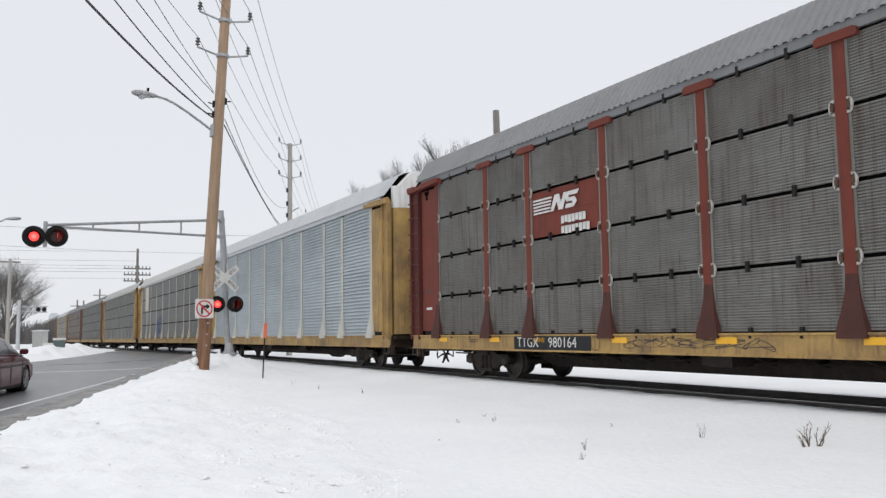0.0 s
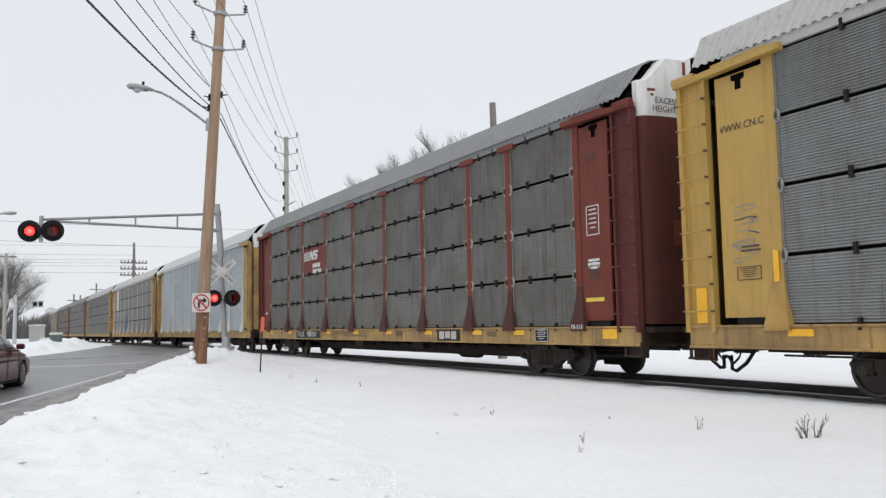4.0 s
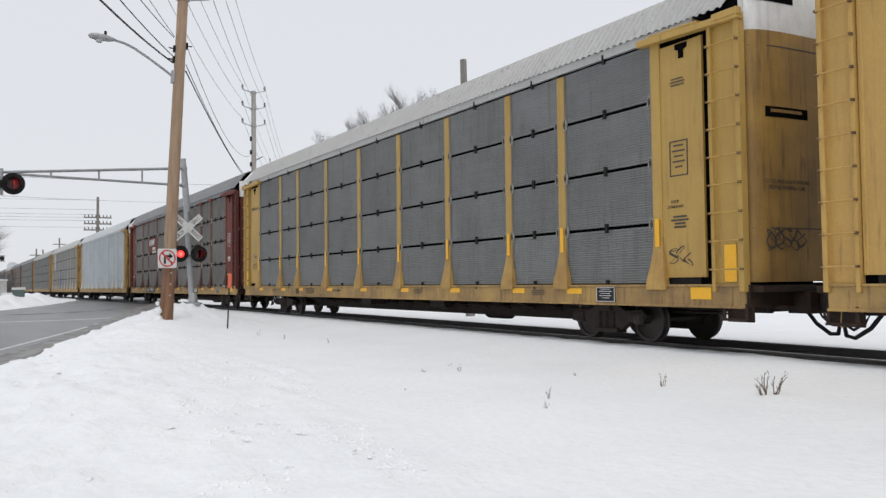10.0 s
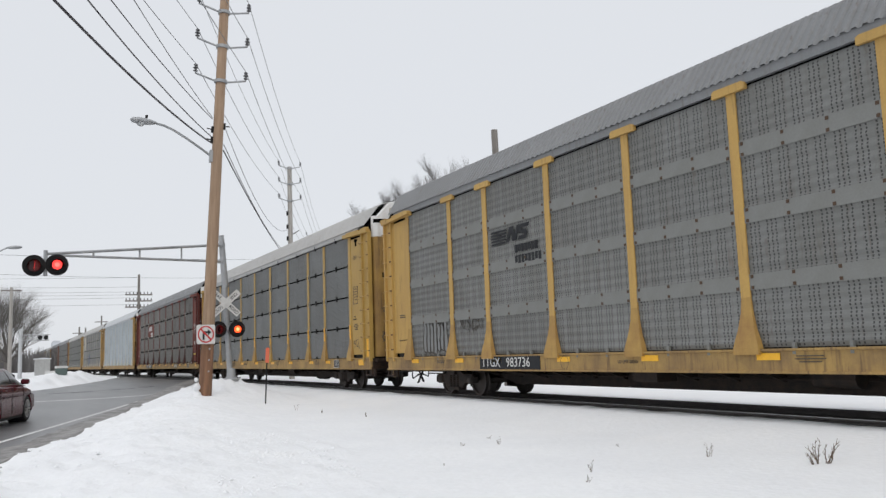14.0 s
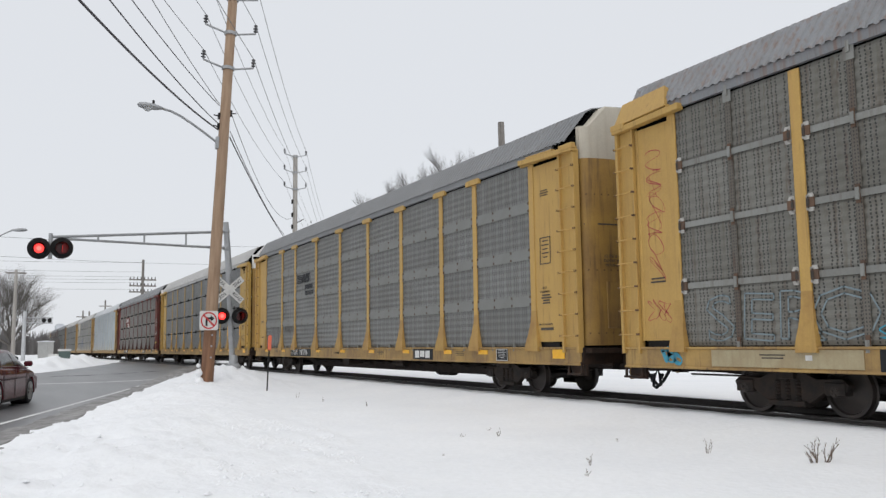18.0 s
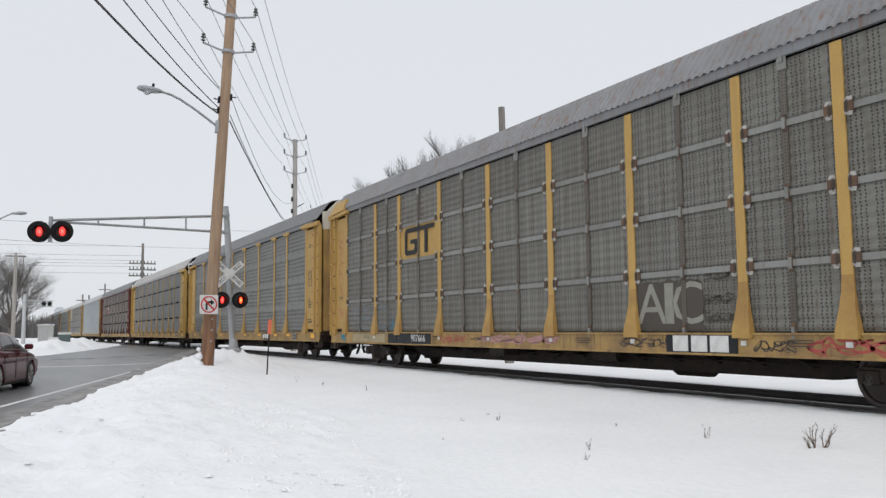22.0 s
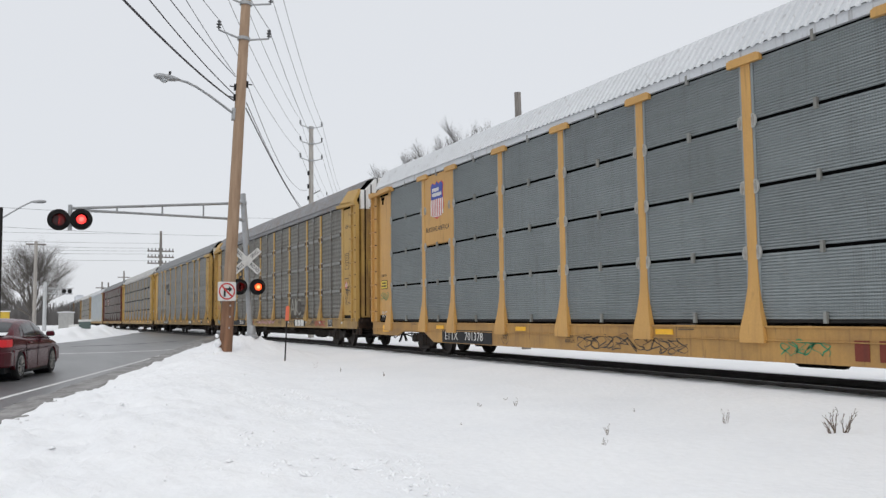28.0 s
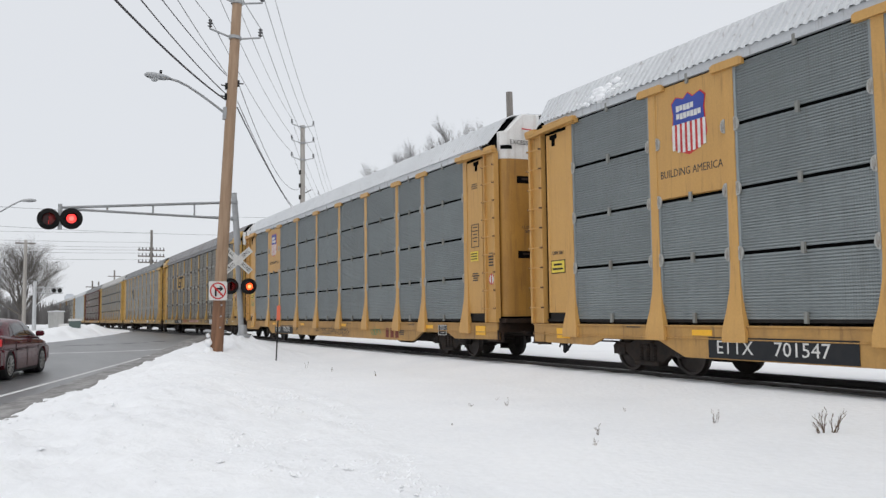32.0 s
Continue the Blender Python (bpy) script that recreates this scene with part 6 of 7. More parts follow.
def build_pole(name, label, base, top, r0, r1, material, pairs, reach=0.82, group=""):
    """Wooden line pole with pairs of stand-off insulators."""
    m, length = tilt_to(base, top)
    po = thing(name, label, "utility pole", group, m=m)
    g = Geo()
    g.lathe([(r0 + (r1 - r0) * k / 10, length * k / 10) for k in range(11)], (0, 0, 0), 2, 18)
    put("shaft", g.mesh("shaft", material, smooth=True), po)
    for z in pairs:
        r = r0 + (r1 - r0) * z / length
        g = Geo()
        g.lathe([(r + 0.01, z - 0.06), (r + 0.05, z - 0.05), (r + 0.05, z + 0.05), (r + 0.01, z + 0.06)], (0, 0, 0), 2, 14)
        put("collar", g.mesh("collar", GALV), po)
        for s in (-1, 1):
            g = Geo()
            g.tube((s * r, 0, z), (s * reach, 0, z + 0.16), 0.032, n=7)
            put("bracket", g.mesh("bracket", GALV), po)
            put("insulator", insulator_mesh(), po, m=pose(s * reach, 0, z + 0.15))
    return po, m


def sag_wire(name, label, a, b, r, material, sag, n=24):
    g = Geo()
    a, b = Vector(a), Vector(b)
    across = (b - a).cross(Vector((0, 0, 1))).normalized()
    for i in range(n + 1):
        t = i / n
        p = a.lerp(b, t)
        p.z -= sag * 4 * t * (1 - t)
        for k in range(5):
            q = 1.2566 * k
            g.v.append(tuple(p + across * (r * math.cos(q)) + Vector((0, 0, r * math.sin(q)))))
    g.f = [(i * 5 + k, i * 5 + (k + 1) % 5, i * 5 + 5 + (k + 1) % 5, i * 5 + 5 + k) for i in range(n) for k in range(5)]
    g.m = [0] * len(g.f)
    return thing(name, label, "wire", "overhead wires", me=g.mesh(name, material, smooth="all", fix=False))


P1B, P1T = (5.38, 26.9, 0.1), (6.10, 26.9, 14.6)
pole_near, PM = build_pole("utility_pole", "tall leaning tan wooden utility pole in the snow bank", P1B, P1T, 0.20, 0.145, POLE, (10.55, 11.75, 12.95), group="line poles")
put("foot", Geo().lathe([(0.204, 0.02), (0.203, 0.6), (0.200, 1.4), (0.198, 2.25), (0.196, 2.3)], (0, 0, 0), 2, 18).mesh("foot", POLE_FOOT, smooth=True), pole_near, "red-brown lower length of the pole")
for z, s in ((8.9, -1), (9.05, 1), (8.55, -1)):
    g = Geo()
    g.box(s * 0.17 - 0.05, s * 0.17 + 0.05, -0.06, 0.06, z - 0.10, z + 0.10)
    g.tube((s * 0.2, 0, z), (s * 0.36, 0, z + 0.02), 0.02, n=6)
    put("cable_clamp", g.mesh("cable_clamp", DARK), pole_near)
for k in range(5):
    put("bolt", cached("bolt", lambda: Geo().tube((0, -0.2, 0), (0, -0.24, 0), 0.03, n=7).mesh("bolt", GALV)), pole_near, m=pose(0.03, 0.02, 1.1 + 0.35 * k))

pole_far, PF = build_pole("utility_pole", "weathered wooden utility pole beyond the train", (16.45, 54.0, 0.1), (16.45, 54.0, 14.35), 0.19, 0.15, POLE_PALE, (11.9, 13.05, 14.15), 0.75, "line poles")
for z in (9.2, 10.0, 10.9):
    put("cable_box", Geo().box(-0.24, -0.12, -0.08, 0.08, z, z + 0.28).mesh("cable_box", DARK), pole_far)
put("guy_arm", Geo().tube((0.1, 0, 9.6), (0.6, 0.0, 9.9), 0.03, n=6).mesh("guy_arm", DARK), pole_far)
pole_3, P3 = build_pole("utility_pole", "distant weathered utility pole", (26.6, 79.5, 0.1), (26.6, 79.5, 13.6), 0.18, 0.14, POLE_GREY, (11.3, 12.3, 13.3), 0.75, "line poles")

behind = Vector((-5.2, -0.2, 0))
for k, z in enumerate((10.55, 11.75, 12.95)):
    for s in (-1, 1):
        a = PM @ Vector((s * 0.82, 0, z + 0.48))
        b = PF @ Vector((s * 0.75, 0, (11.9, 13.05, 14.15)[k] + 0.48))
        c = P3 @ Vector((s * 0.75, 0, (11.3, 12.3, 13.3)[k] + 0.48))
        sag_wire("power_wire", "thin bare overhead power wire", a, b, 0.011, THIN_CABLE, 0.45)
        sag_wire("power_wire", "thin bare overhead power wire", b, c, 0.011, THIN_CABLE, 0.35)
        sag_wire("power_wire", "thin bare overhead power wire", behind + Vector((s * 0.82 - 1.2, 0, z + 0.9)), a, 0.011, THIN_CABLE, 0.5)
for z, back, ahead, r, dip in ((9.25, 9.1, 9.9, 0.013, 1.1), (8.65, 8.65, 8.3, 0.016, 0.5), (8.45, 7.45, 8.0, 0.026, 0.3)):
    a = PM @ Vector((-0.2, 0, z))
    sag_wire("phone_cable", "thick dark telephone cable", behind + Vector((0, 0, back)), a, r, CABLE, 0.7)
    sag_wire("phone_cable", "thick dark telephone cable", PM @ Vector((0.2, 0, z - 0.2)), PF @ Vector((-0.25, 0, ahead)), r * 0.85, CABLE, dip)
sag_wire("power_wire", "thin bare overhead power wire", behind + Vector((0, 0, 11.0)), PM @ Vector((-0.2, 0, 9.3)), 0.011, THIN_CABLE, 0.7)

g = Geo()
for k, (dx, dy, z, r) in enumerate(((-0.24, -0.08, 0.35, 0.16), (-0.25, -0.1, 0.62, 0.12), (-0.2, -0.14, 0.15, 0.2), (-0.26, -0.06, 0.85, 0.07))):
    g.lathe([(r * 0.3, -r), (r * 0.85, -r * 0.5), (r, 0), (r * 0.8, r * 0.6), (r * 0.25, r)], (dx, dy, z), 2, 9)
thing("snow_clump", "clump of snow stuck to the foot of the pole", "snow", m=pose(*P1B), me=g.mesh("snow_clump", SNOW, smooth=True))

# street lamp arm on the near pole
lamp = thing("street_lamp", "grey cobra-head street lamp on a curved arm", "street lamp", m=PM)
arm_pts = [(-0.17, 0, 8.0), (-0.55, -0.1, 8.2), (-1.0, -0.2, 8.43), (-1.45, -0.32, 8.62), (-1.75, -0.4, 8.70), (-2.0, -0.45, 8.72)]
g = Geo()
for a, b in zip(arm_pts, arm_pts[1:]):
    g.tube(a, b, 0.04, n=8, caps=False)
put("arm", g.mesh("arm", GALV, smooth=True), lamp)
put("mount", Geo().box(-0.24, -0.14, -0.09, 0.09, 7.8, 8.2).mesh("mount", GALV, bevel=0.01), lamp)
g = Geo()
g.lathe([(0.045, 0.0), (0.085, 0.08), (0.13, 0.2), (0.165, 0.4), (0.165, 0.6), (0.12, 0.76), (0.04, 0.82)], (0, 0, 0), 0, 16)
head_me = g.mesh("lamp_head", GALV, smooth=True)
head_me.transform(Matrix.Diagonal((-1, 1, 0.62, 1)))
put("lamp_head", head_me, lamp, m=pose(-1.98, -0.45, 8.73, 0, -3, 14))
g = Geo()
g.lathe([(0.12, -0.02), (0.125, -0.06), (0.10, -0.12), (0.05, -0.155), (0.01, -0.165)], (0, 0, 0), 2, 16)
put("refractor", g.mesh("refractor", mat("lamp_glass", (0.55, 0.57, 0.58), 0.25, bump=0.05), smooth=True), lamp, "clear ribbed glass bowl", pose(-2.47, -0.57, 8.69))
put("photo_cell", Geo().tube((0, 0, 0), (0, 0, 0.09), 0.04, n=10).mesh("photo_cell", DARK), lamp, m=pose(-2.3, -0.53, 8.83))

# no-right-turn sign on the near pole
sign = thing("no_turn_sign", "white no-right-turn road sign on the utility pole", "road sign", m=pose(5.37, 26.62, 2.345, 0, 0, 10))
g = Geo()
c = 0.03
g.prism([(-0.30 + c, -0.30), (0.30 - c, -0.30), (0.30, -0.30 + c), (0.30, 0.30 - c), (0.30 - c, 0.30), (-0.30 + c, 0.30), (-0.30, 0.30 - c), (-0.30, -0.30 + c)], 1, -0.004, 0.004)
put("sign_plate", g.mesh("sign_plate", STENCIL), sign)
g = Geo()
n = 36
v = [(q * math.cos(2 * math.pi * i / n), -0.0065, q * math.sin(2 * math.pi * i / n)) for q in (0.265, 0.222) for i in range(n)]
g.add(v, [(i, (i + 1) % n, n + (i + 1) % n, n + i) for i in range(n)])
s2 = 0.7071
g.add([(-0.235 * s2 - 0.02, -0.0068, 0.235 * s2 - 0.02), (-0.235 * s2 + 0.02, -0.0068, 0.235 * s2 + 0.02), (0.235 * s2 + 0.02, -0.0068, -0.235 * s2 + 0.02), (0.235 * s2 - 0.02, -0.0068, -0.235 * s2 - 0.02)], [(0, 1, 2, 3)])
put("red_ring", g.mesh("red_ring", RED, fix=False), sign, "red prohibition ring and bar")
g = Geo()
g.add([(-0.11, -0.0055, -0.17), (-0.045, -0.0055, -0.17), (-0.045, -0.0055, 0.035), (-0.11, -0.0055, 0.035)], [(0, 1, 2, 3)])
g.add([(-0.11, -0.0055, 0.035), (0.06, -0.0055, 0.035), (0.06, -0.0055, 0.10), (-0.08, -0.0055, 0.10)], [(0, 1, 2, 3)])
g.add([(0.06, -0.0055, -0.03), (0.18, -0.0055, 0.068), (0.06, -0.0055, 0.166)], [(0, 1, 2)])
put("arrow", g.mesh("arrow", BLACK, fix=False), sign, "black turning arrow")

# ---------------------------------------------------------------- the crossing signal
MB = (6.93, 30.0, 0.35)
signal = thing("crossing_signal", "grey cantilever railway crossing signal with red flashing lamps", "crossing signal", m=pose(*MB))
g = Geo()
g.tube((0, 0, 0.0), (-0.33, 0, 5.5), 0.105, 0.085, 16)
g.tube((-0.2, 0, 3.75), (-0.345, 0, 5.62), 0.12, 0.10, 16)
put("mast", g.mesh("mast", GALV, smooth=True), signal)
g = Geo()
g.lathe([(0.26, 0.0), (0.26, 0.08), (0.17, 0.14), (0.14, 0.42), (0.115, 0.46)], (0, 0, 0.42), 2, 16)
for k in range(4):
    a = k * 1.5708 + 0.78
    g.tube((0.2 * math.cos(a), 0.2 * math.sin(a), 0.47), (0.2 * math.cos(a), 0.2 * math.sin(a), 0.58), 0.025, n=6)
put("base", g.mesh("base", GALV, smooth=True), signal)
ARM0, ARM1 = Vector((-0.34, 0, 5.28)), Vector((-6.18, -5.2, 4.20))
LOW0, LOW1 = Vector((-0.32, 0, 4.68)), Vector((-5.95, -5.0, 4.19))
g = Geo()
g.tube(ARM0, ARM1, 0.05, 0.04, 10)
put("upper_boom", g.mesh("upper_boom", GALV, smooth=True), signal)
put("lower_boom", Geo().tube(LOW0, LOW1, 0.045, 0.035, 10).mesh("lower_boom", GALV, smooth=True), signal)
for t in (0.28, 0.535, 0.78):
    p = ARM0.lerp(ARM1, t)
    q = LOW0.lerp(LOW1, t * 1.03)
    put("strut", Geo().tube(p, (p.x, p.y, q.z), 0.028, n=8).mesh("strut", GALV), signal)
for z in (4.68, 5.28):
    put("clamp", Geo().lathe([(0.115, z - 0.06), (0.13, z - 0.05), (0.13, z + 0.05), (0.115, z + 0.06)], (-0.33, 0, 0), 2, 14).mesh("clamp", GALV), signal)
bracket = Geo().tube((-6.18, -5.2, 3.6), (-6.18, -5.2, 4.30), 0.055, n=10).tube((-6.5, -5.2, 3.88), (-5.86, -5.2, 3.90), 0.04, n=8)
put("lamp_bracket", bracket.mesh("lamp_bracket", GALV, smooth=True), signal)
put("lamp_bracket", Geo().tube((-0.52, -0.16, 2.25), (0.16, -0.16, 2.25), 0.035, n=8).tube((-0.14, -0.16, 2.25), (-0.14, 0.0, 2.25), 0.035, n=8).mesh("lamp_bracket", GALV, smooth=True), signal)

LENS_OFF = mat("dark_red_lens", (0.10, 0.012, 0.012), 0.25, bump=0.05)
LENS_ON = glow("lit_red_lens", (1.0, 0.035, 0.03), 2.4)
LENS_AMBER = glow("lit_lens_hot", (1.0, 0.085, 0.015), 2.2)
BULB = glow("lit_lens_core", (1.0, 0.26, 0.10), 2.6)
BULB_RED = glow("lit_lens_core_red", (1.0, 0.09, 0.075), 3.0)
FLASHERS = []


def lamp_head(x, y, z, turn, lit, first):
    g = Geo()
    n = 28
    g.lathe([(0.27, -0.012), (0.29, -0.008), (0.29, 0.008), (0.27, 0.012)], (0, 0, 0), 1, n)
    hd = put("flasher", g.mesh("flasher", DARK), signal, "black-backed signal lamp", pose(x, y, z, 4, 0, turn))
    g = Geo()
    v, f = [], []
    for i in range(n):
        a = 2 * math.pi * i / n
        dpt = 0.30 if math.sin(a) > -0.2 else 0.12
        for r, yy in ((0.185, -0.01), (0.185, -dpt), (0.172, -dpt), (0.172, -0.01)):
            v.append((r * math.cos(a), yy, r * math.sin(a)))
    for i in range(n):
        j = (i + 1) % n
        for k in range(3):
            f.append((i * 4 + k, j * 4 + k, j * 4 + k + 1, i * 4 + k + 1))
    g.add(v, f)
    put("hood", g.mesh("hood", DARK), hd)
    g = Geo()
    g.lathe([(0.165, -0.014), (0.16, -0.02), (0.1, -0.026), (0.02, -0.03)], (0, 0, 0), 1, 24)
    put("lens", g.mesh("lens", LENS_OFF, smooth=True), hd, "dark red glass lens")
    put("housing", Geo().lathe([(0.15, 0.012), (0.15, 0.16), (0.09, 0.22)], (0, 0, 0), 1, 18).mesh("housing", DARK, smooth=True), hd)
    g = Geo()
    g.lathe([(0.128, 0.002), (0.128, -0.002)], (0, 0, 0), 1, 24, 2)
    disc = [(r * math.cos(k * 0.2618), -0.0045 - 0.001 * (r < 0.1), r * math.sin(k * 0.2618)) for r in (0.122, 0.06) for k in range(24)]
    g.add(disc, [(k, (k + 1) % 24, 24 + (k + 1) % 24, 24 + k) for k in range(24)], 0)
    g.add(disc[24:], [tuple(range(24))], 1)
    lp = put("lit_reflector", g.mesh("lit_reflector", lit, BULB if lit is LENS_AMBER else BULB_RED, LENS_OFF), hd, "glowing lamp reflector", pose(0, -0.115, 0))
    FLASHERS.append((lp, first, 90 + math.degrees(math.atan2(MB[0] + x, MB[1] + y))))


lamp_head(-6.46, -5.28, 3.87, 0, LENS_ON, True)
lamp_head(-5.90, -5.28, 3.90, 0, LENS_ON, False)
lamp_head(-0.50, -0.26, 2.25, 0, LENS_ON, True)
lamp_head(0.15, -0.26, 2.25, 0, LENS_AMBER, False)
# crossbuck
blade = Geo().box(-0.61, 0.61, -0.006, 0.006, -0.115, 0.115).mesh("blade", STENCIL, bevel=0.003)
b1 = put("blade", blade, signal, "white reflective crossbuck blade", pose(-0.21, -0.15, 3.18, 0, 42, 0))
put("lettering", text_mesh("RAIL", 0.13, BLACK, 0.8), b1, m=pose(-0.36, -0.009, 0))
put("lettering", text_mesh("ROAD", 0.13, BLACK, 0.8), b1, m=pose(0.36, -0.009, 0))
b2 = put("blade", blade, signal, "white reflective crossbuck blade", pose(-0.21, -0.166, 3.18, 0, -42, 0))
put("lettering", text_mesh("CROS", 0.13, BLACK, 0.8), b2, m=pose(-0.37, -0.009, 0))
put("lettering", text_mesh("SING", 0.13, BLACK, 0.8), b2, m=pose(0.36, -0.009, 0))
put("junction_box", Geo().box(-0.12, 0.12, -0.14, 0.10, 2.55, 2.75).mesh("junction_box", GALV, bevel=0.01), signal, m=pose(-0.16, 0.0, -0.35))

# orange marker stake
stake = thing("marker_stake", "leaning dark stake with a small orange marker plate", "marker", m=pose(6.79, 25.0, 0.05, 0, 2.5, 0))
put("rod", Geo().box(-0.017, 0.017, -0.017, 0.017, 0, 1.75).mesh("rod", DARK), stake)
put("marker_plate", Geo().prism([(-0.055, 1.36), (0.055, 1.36), (0.055, 1.78), (0.0, 1.82), (-0.055, 1.78)], 1, -0.026, -0.018).mesh("marker_plate", MARKER), stake, "faded orange plate")


# ---------------------------------------------------------------- trees and weeds
def grow(g, p, d, length, r, depth, rnd, spread, mi=0):
    n = 3 if depth > 2 else 2
    for i in range(n):
        q = p + d * (length / n)
        d2 = (d + Vector((rnd.uniform(-1, 1), rnd.uniform(-1, 1), rnd.uniform(-0.4, 0.6))) * 0.16).normalized()
        r2 = r * (0.86 if depth > 1 else 0.75)
        g.tube(p, q, r, r2, 6 if depth > 3 else (4 if depth > 1 else 3), caps=False)
        if depth > 0 and (i or depth < 4):
            for _ in range(3 if depth > 1 else 2):
                a = rnd.uniform(0, 6.283)
                side = Vector((math.cos(a), math.sin(a), rnd.uniform(-0.1, 0.6)))
                nd = (d * (1 - spread) + side * spread).normalized()
                grow(g, q, nd, length * rnd.uniform(0.58, 0.78), r2 * 0.55, depth - 1, rnd, spread)
        p, d, r = q, d2, r2
    if depth > 0:
        grow(g, p, d, length * 0.7, r * 0.8, depth - 1, rnd, spread)


def build_tree(label, base, height, seed, material, depth=5, spread=0.5, lean=0.0):
    rnd = random.Random(seed)
    t = thing("bare_tree", label, "tree", "bare winter trees", m=pose(*base, 0, 0, seed * 37 % 360))
    th = height * 0.2
    r = height * 0.02
    put("trunk", Geo().tube((0, 0, -0.2), (0, 0, th), r * 1.25, r, 12).mesh("trunk", BARK, smooth=True), t)
    g = Geo()
    p, d = Vector((0, 0, th * 0.95)), Vector((rnd.uniform(-0.1, 0.1), rnd.uniform(-0.1, 0.1), 1)).normalized()
    n = 9
    for k in range(n):
        q = p + d * height * 0.085
        g.tube(p, q, r * (1 - k / n) + 0.02, r * (1 - (k + 1) / n) + 0.02, 7, caps=False)
        for j in range(2):
            a = k * 2.4 + j * 3.14 + rnd.uniform(-0.5, 0.5)
            up = 0.25 + 0.1 * k
            nd = Vector((math.cos(a), math.sin(a), up)).normalized()
            grow(g, q, nd, height * (0.20 - 0.012 * k) * rnd.uniform(0.8, 1.15), r * (0.5 - 0.035 * k), depth - 2, rnd, spread)
        p = q
        d = (d + Vector((rnd.uniform(-0.12, 0.12), rnd.uniform(-0.12, 0.12), 0.1))).normalized()
    k = (height - th * 0.8) / (max(v[2] for v in g.v) - th * 0.8)
    g.v = [(x * k * 0.6, y * k * 0.6, (z - th * 0.8) * k + th * 0.8) for x, y, z in g.v]
    put("crown", g.mesh("crown", material, fix=False), t, "leafless twigs of the crown")
    return t


def build_round_tree(label, base, height, seed, width):
    """Short bole that forks low into a fan of limbs."""
    rnd = random.Random(seed)
    t = thing("bare_tree", label, "tree", "bare winter trees", m=pose(*base))
    th, r = height * 0.16, height * 0.024
    put("trunk", Geo().tube((0, 0, -0.2), (0, 0, th), r * 1.3, r, 12).mesh("trunk", BARK, smooth=True), t)
    g = Geo()
    for k in range(11):
        a = k * 2.4
        phi = 0.12 + 1.02 * (k / 10)
        d = Vector((math.sin(phi) * math.cos(a), math.sin(phi) * math.sin(a), math.cos(phi)))
        p = Vector((0, 0, th * (0.9 + 0.5 * (1 - k / 10))))
        far_ = 1.0 - 0.40 * (k / 10)
        q = p + d * height * 0.20 * far_
        g.tube(p, q, r * 0.5, r * 0.36, 6, caps=False)
        for j in range(3):
            e = (d + Vector((rnd.uniform(-0.55, 0.55), rnd.uniform(-0.55, 0.55), rnd.uniform(0.0, 0.35)))).normalized()
            grow(g, q, e, height * 0.20 * far_ * rnd.uniform(0.8, 1.15), r * 0.15, 3, rnd, 0.42)
    top = max(v[2] for v in g.v)
    kz = (height - th) / (top - th)
    wide = sorted(math.hypot(v[0], v[1]) for v in g.v)[int(len(g.v) * 0.985)]
    kx = width / 2 / wide
    g.v = [(x * kx, y * kx, (z - th) * kz + th) for x, y, z in g.v]
    put("crown", g.mesh("crown", BARK, fix=False), t, "leafless twigs of the crown")


build_round_tree("bare round-crowned tree beyond the road", (-0.6, 120, 0), 12.6, 4, 10.8)
build_round_tree("bare round-crowned tree beyond the road", (-6.5, 126, 0), 9.5, 14, 8.5)
for k in range(10):
    yk = 77.5 - 2.1 * k
    build_tree("tall bare tree behind the railway", (32 + 0.8 * (k % 2), yk, 0), 17.2 + 0.3 * (k % 3), 5 + k, HAZE_WOOD, 5, 0.36)

# far belt of bare woods, in uneven clumps
g = Geo()
rnd = random.Random(12)
for k in range(3600):
    x = rnd.uniform(-90, 9)
    y = rnd.uniform(200, 245)
    h = rnd.uniform(2.5, 6.5) * (1.0 + 0.35 * noise.noise((x * 0.08, 0, 0))) * (1.35 if x < -2 else 0.8)
    w = rnd.uniform(0.12, 0.38)
    lean = rnd.uniform(-1.2, 1.2)
    g.add([(x - w, y, 0), (x + w, y, 0), (x + lean, y, h)], [(0, 1, 2)])
    g.add([(x, y - w, 0), (x, y + w, 0), (x + lean * 0.6, y, h * 0.9)], [(0, 1, 2)])
thing("far_woods", "hazy belt of distant bare woods", "woods", kind="stuff", me=g.mesh("far_woods", HAZE_WOOD, fix=False))
g = Geo()
for x0, x1, h in ((-150, -118, 14), (-60, -38, 11), (30.5, 37.5, 21), (-30, 8, 9)):
    g = Geo()
    g.box(x0, x1, 800, 830, 0, h)
    g.box(x0 + 1, x1 - 1, 802, 828, h, h + 1.2)
    thing("distant_building", "pale hazy block on the horizon", "building", me=g.mesh("distant_building", mat("haze_block", (0.55, 0.57, 0.6), 0.9, fine=0.3, scale=0.05, bump=0)))


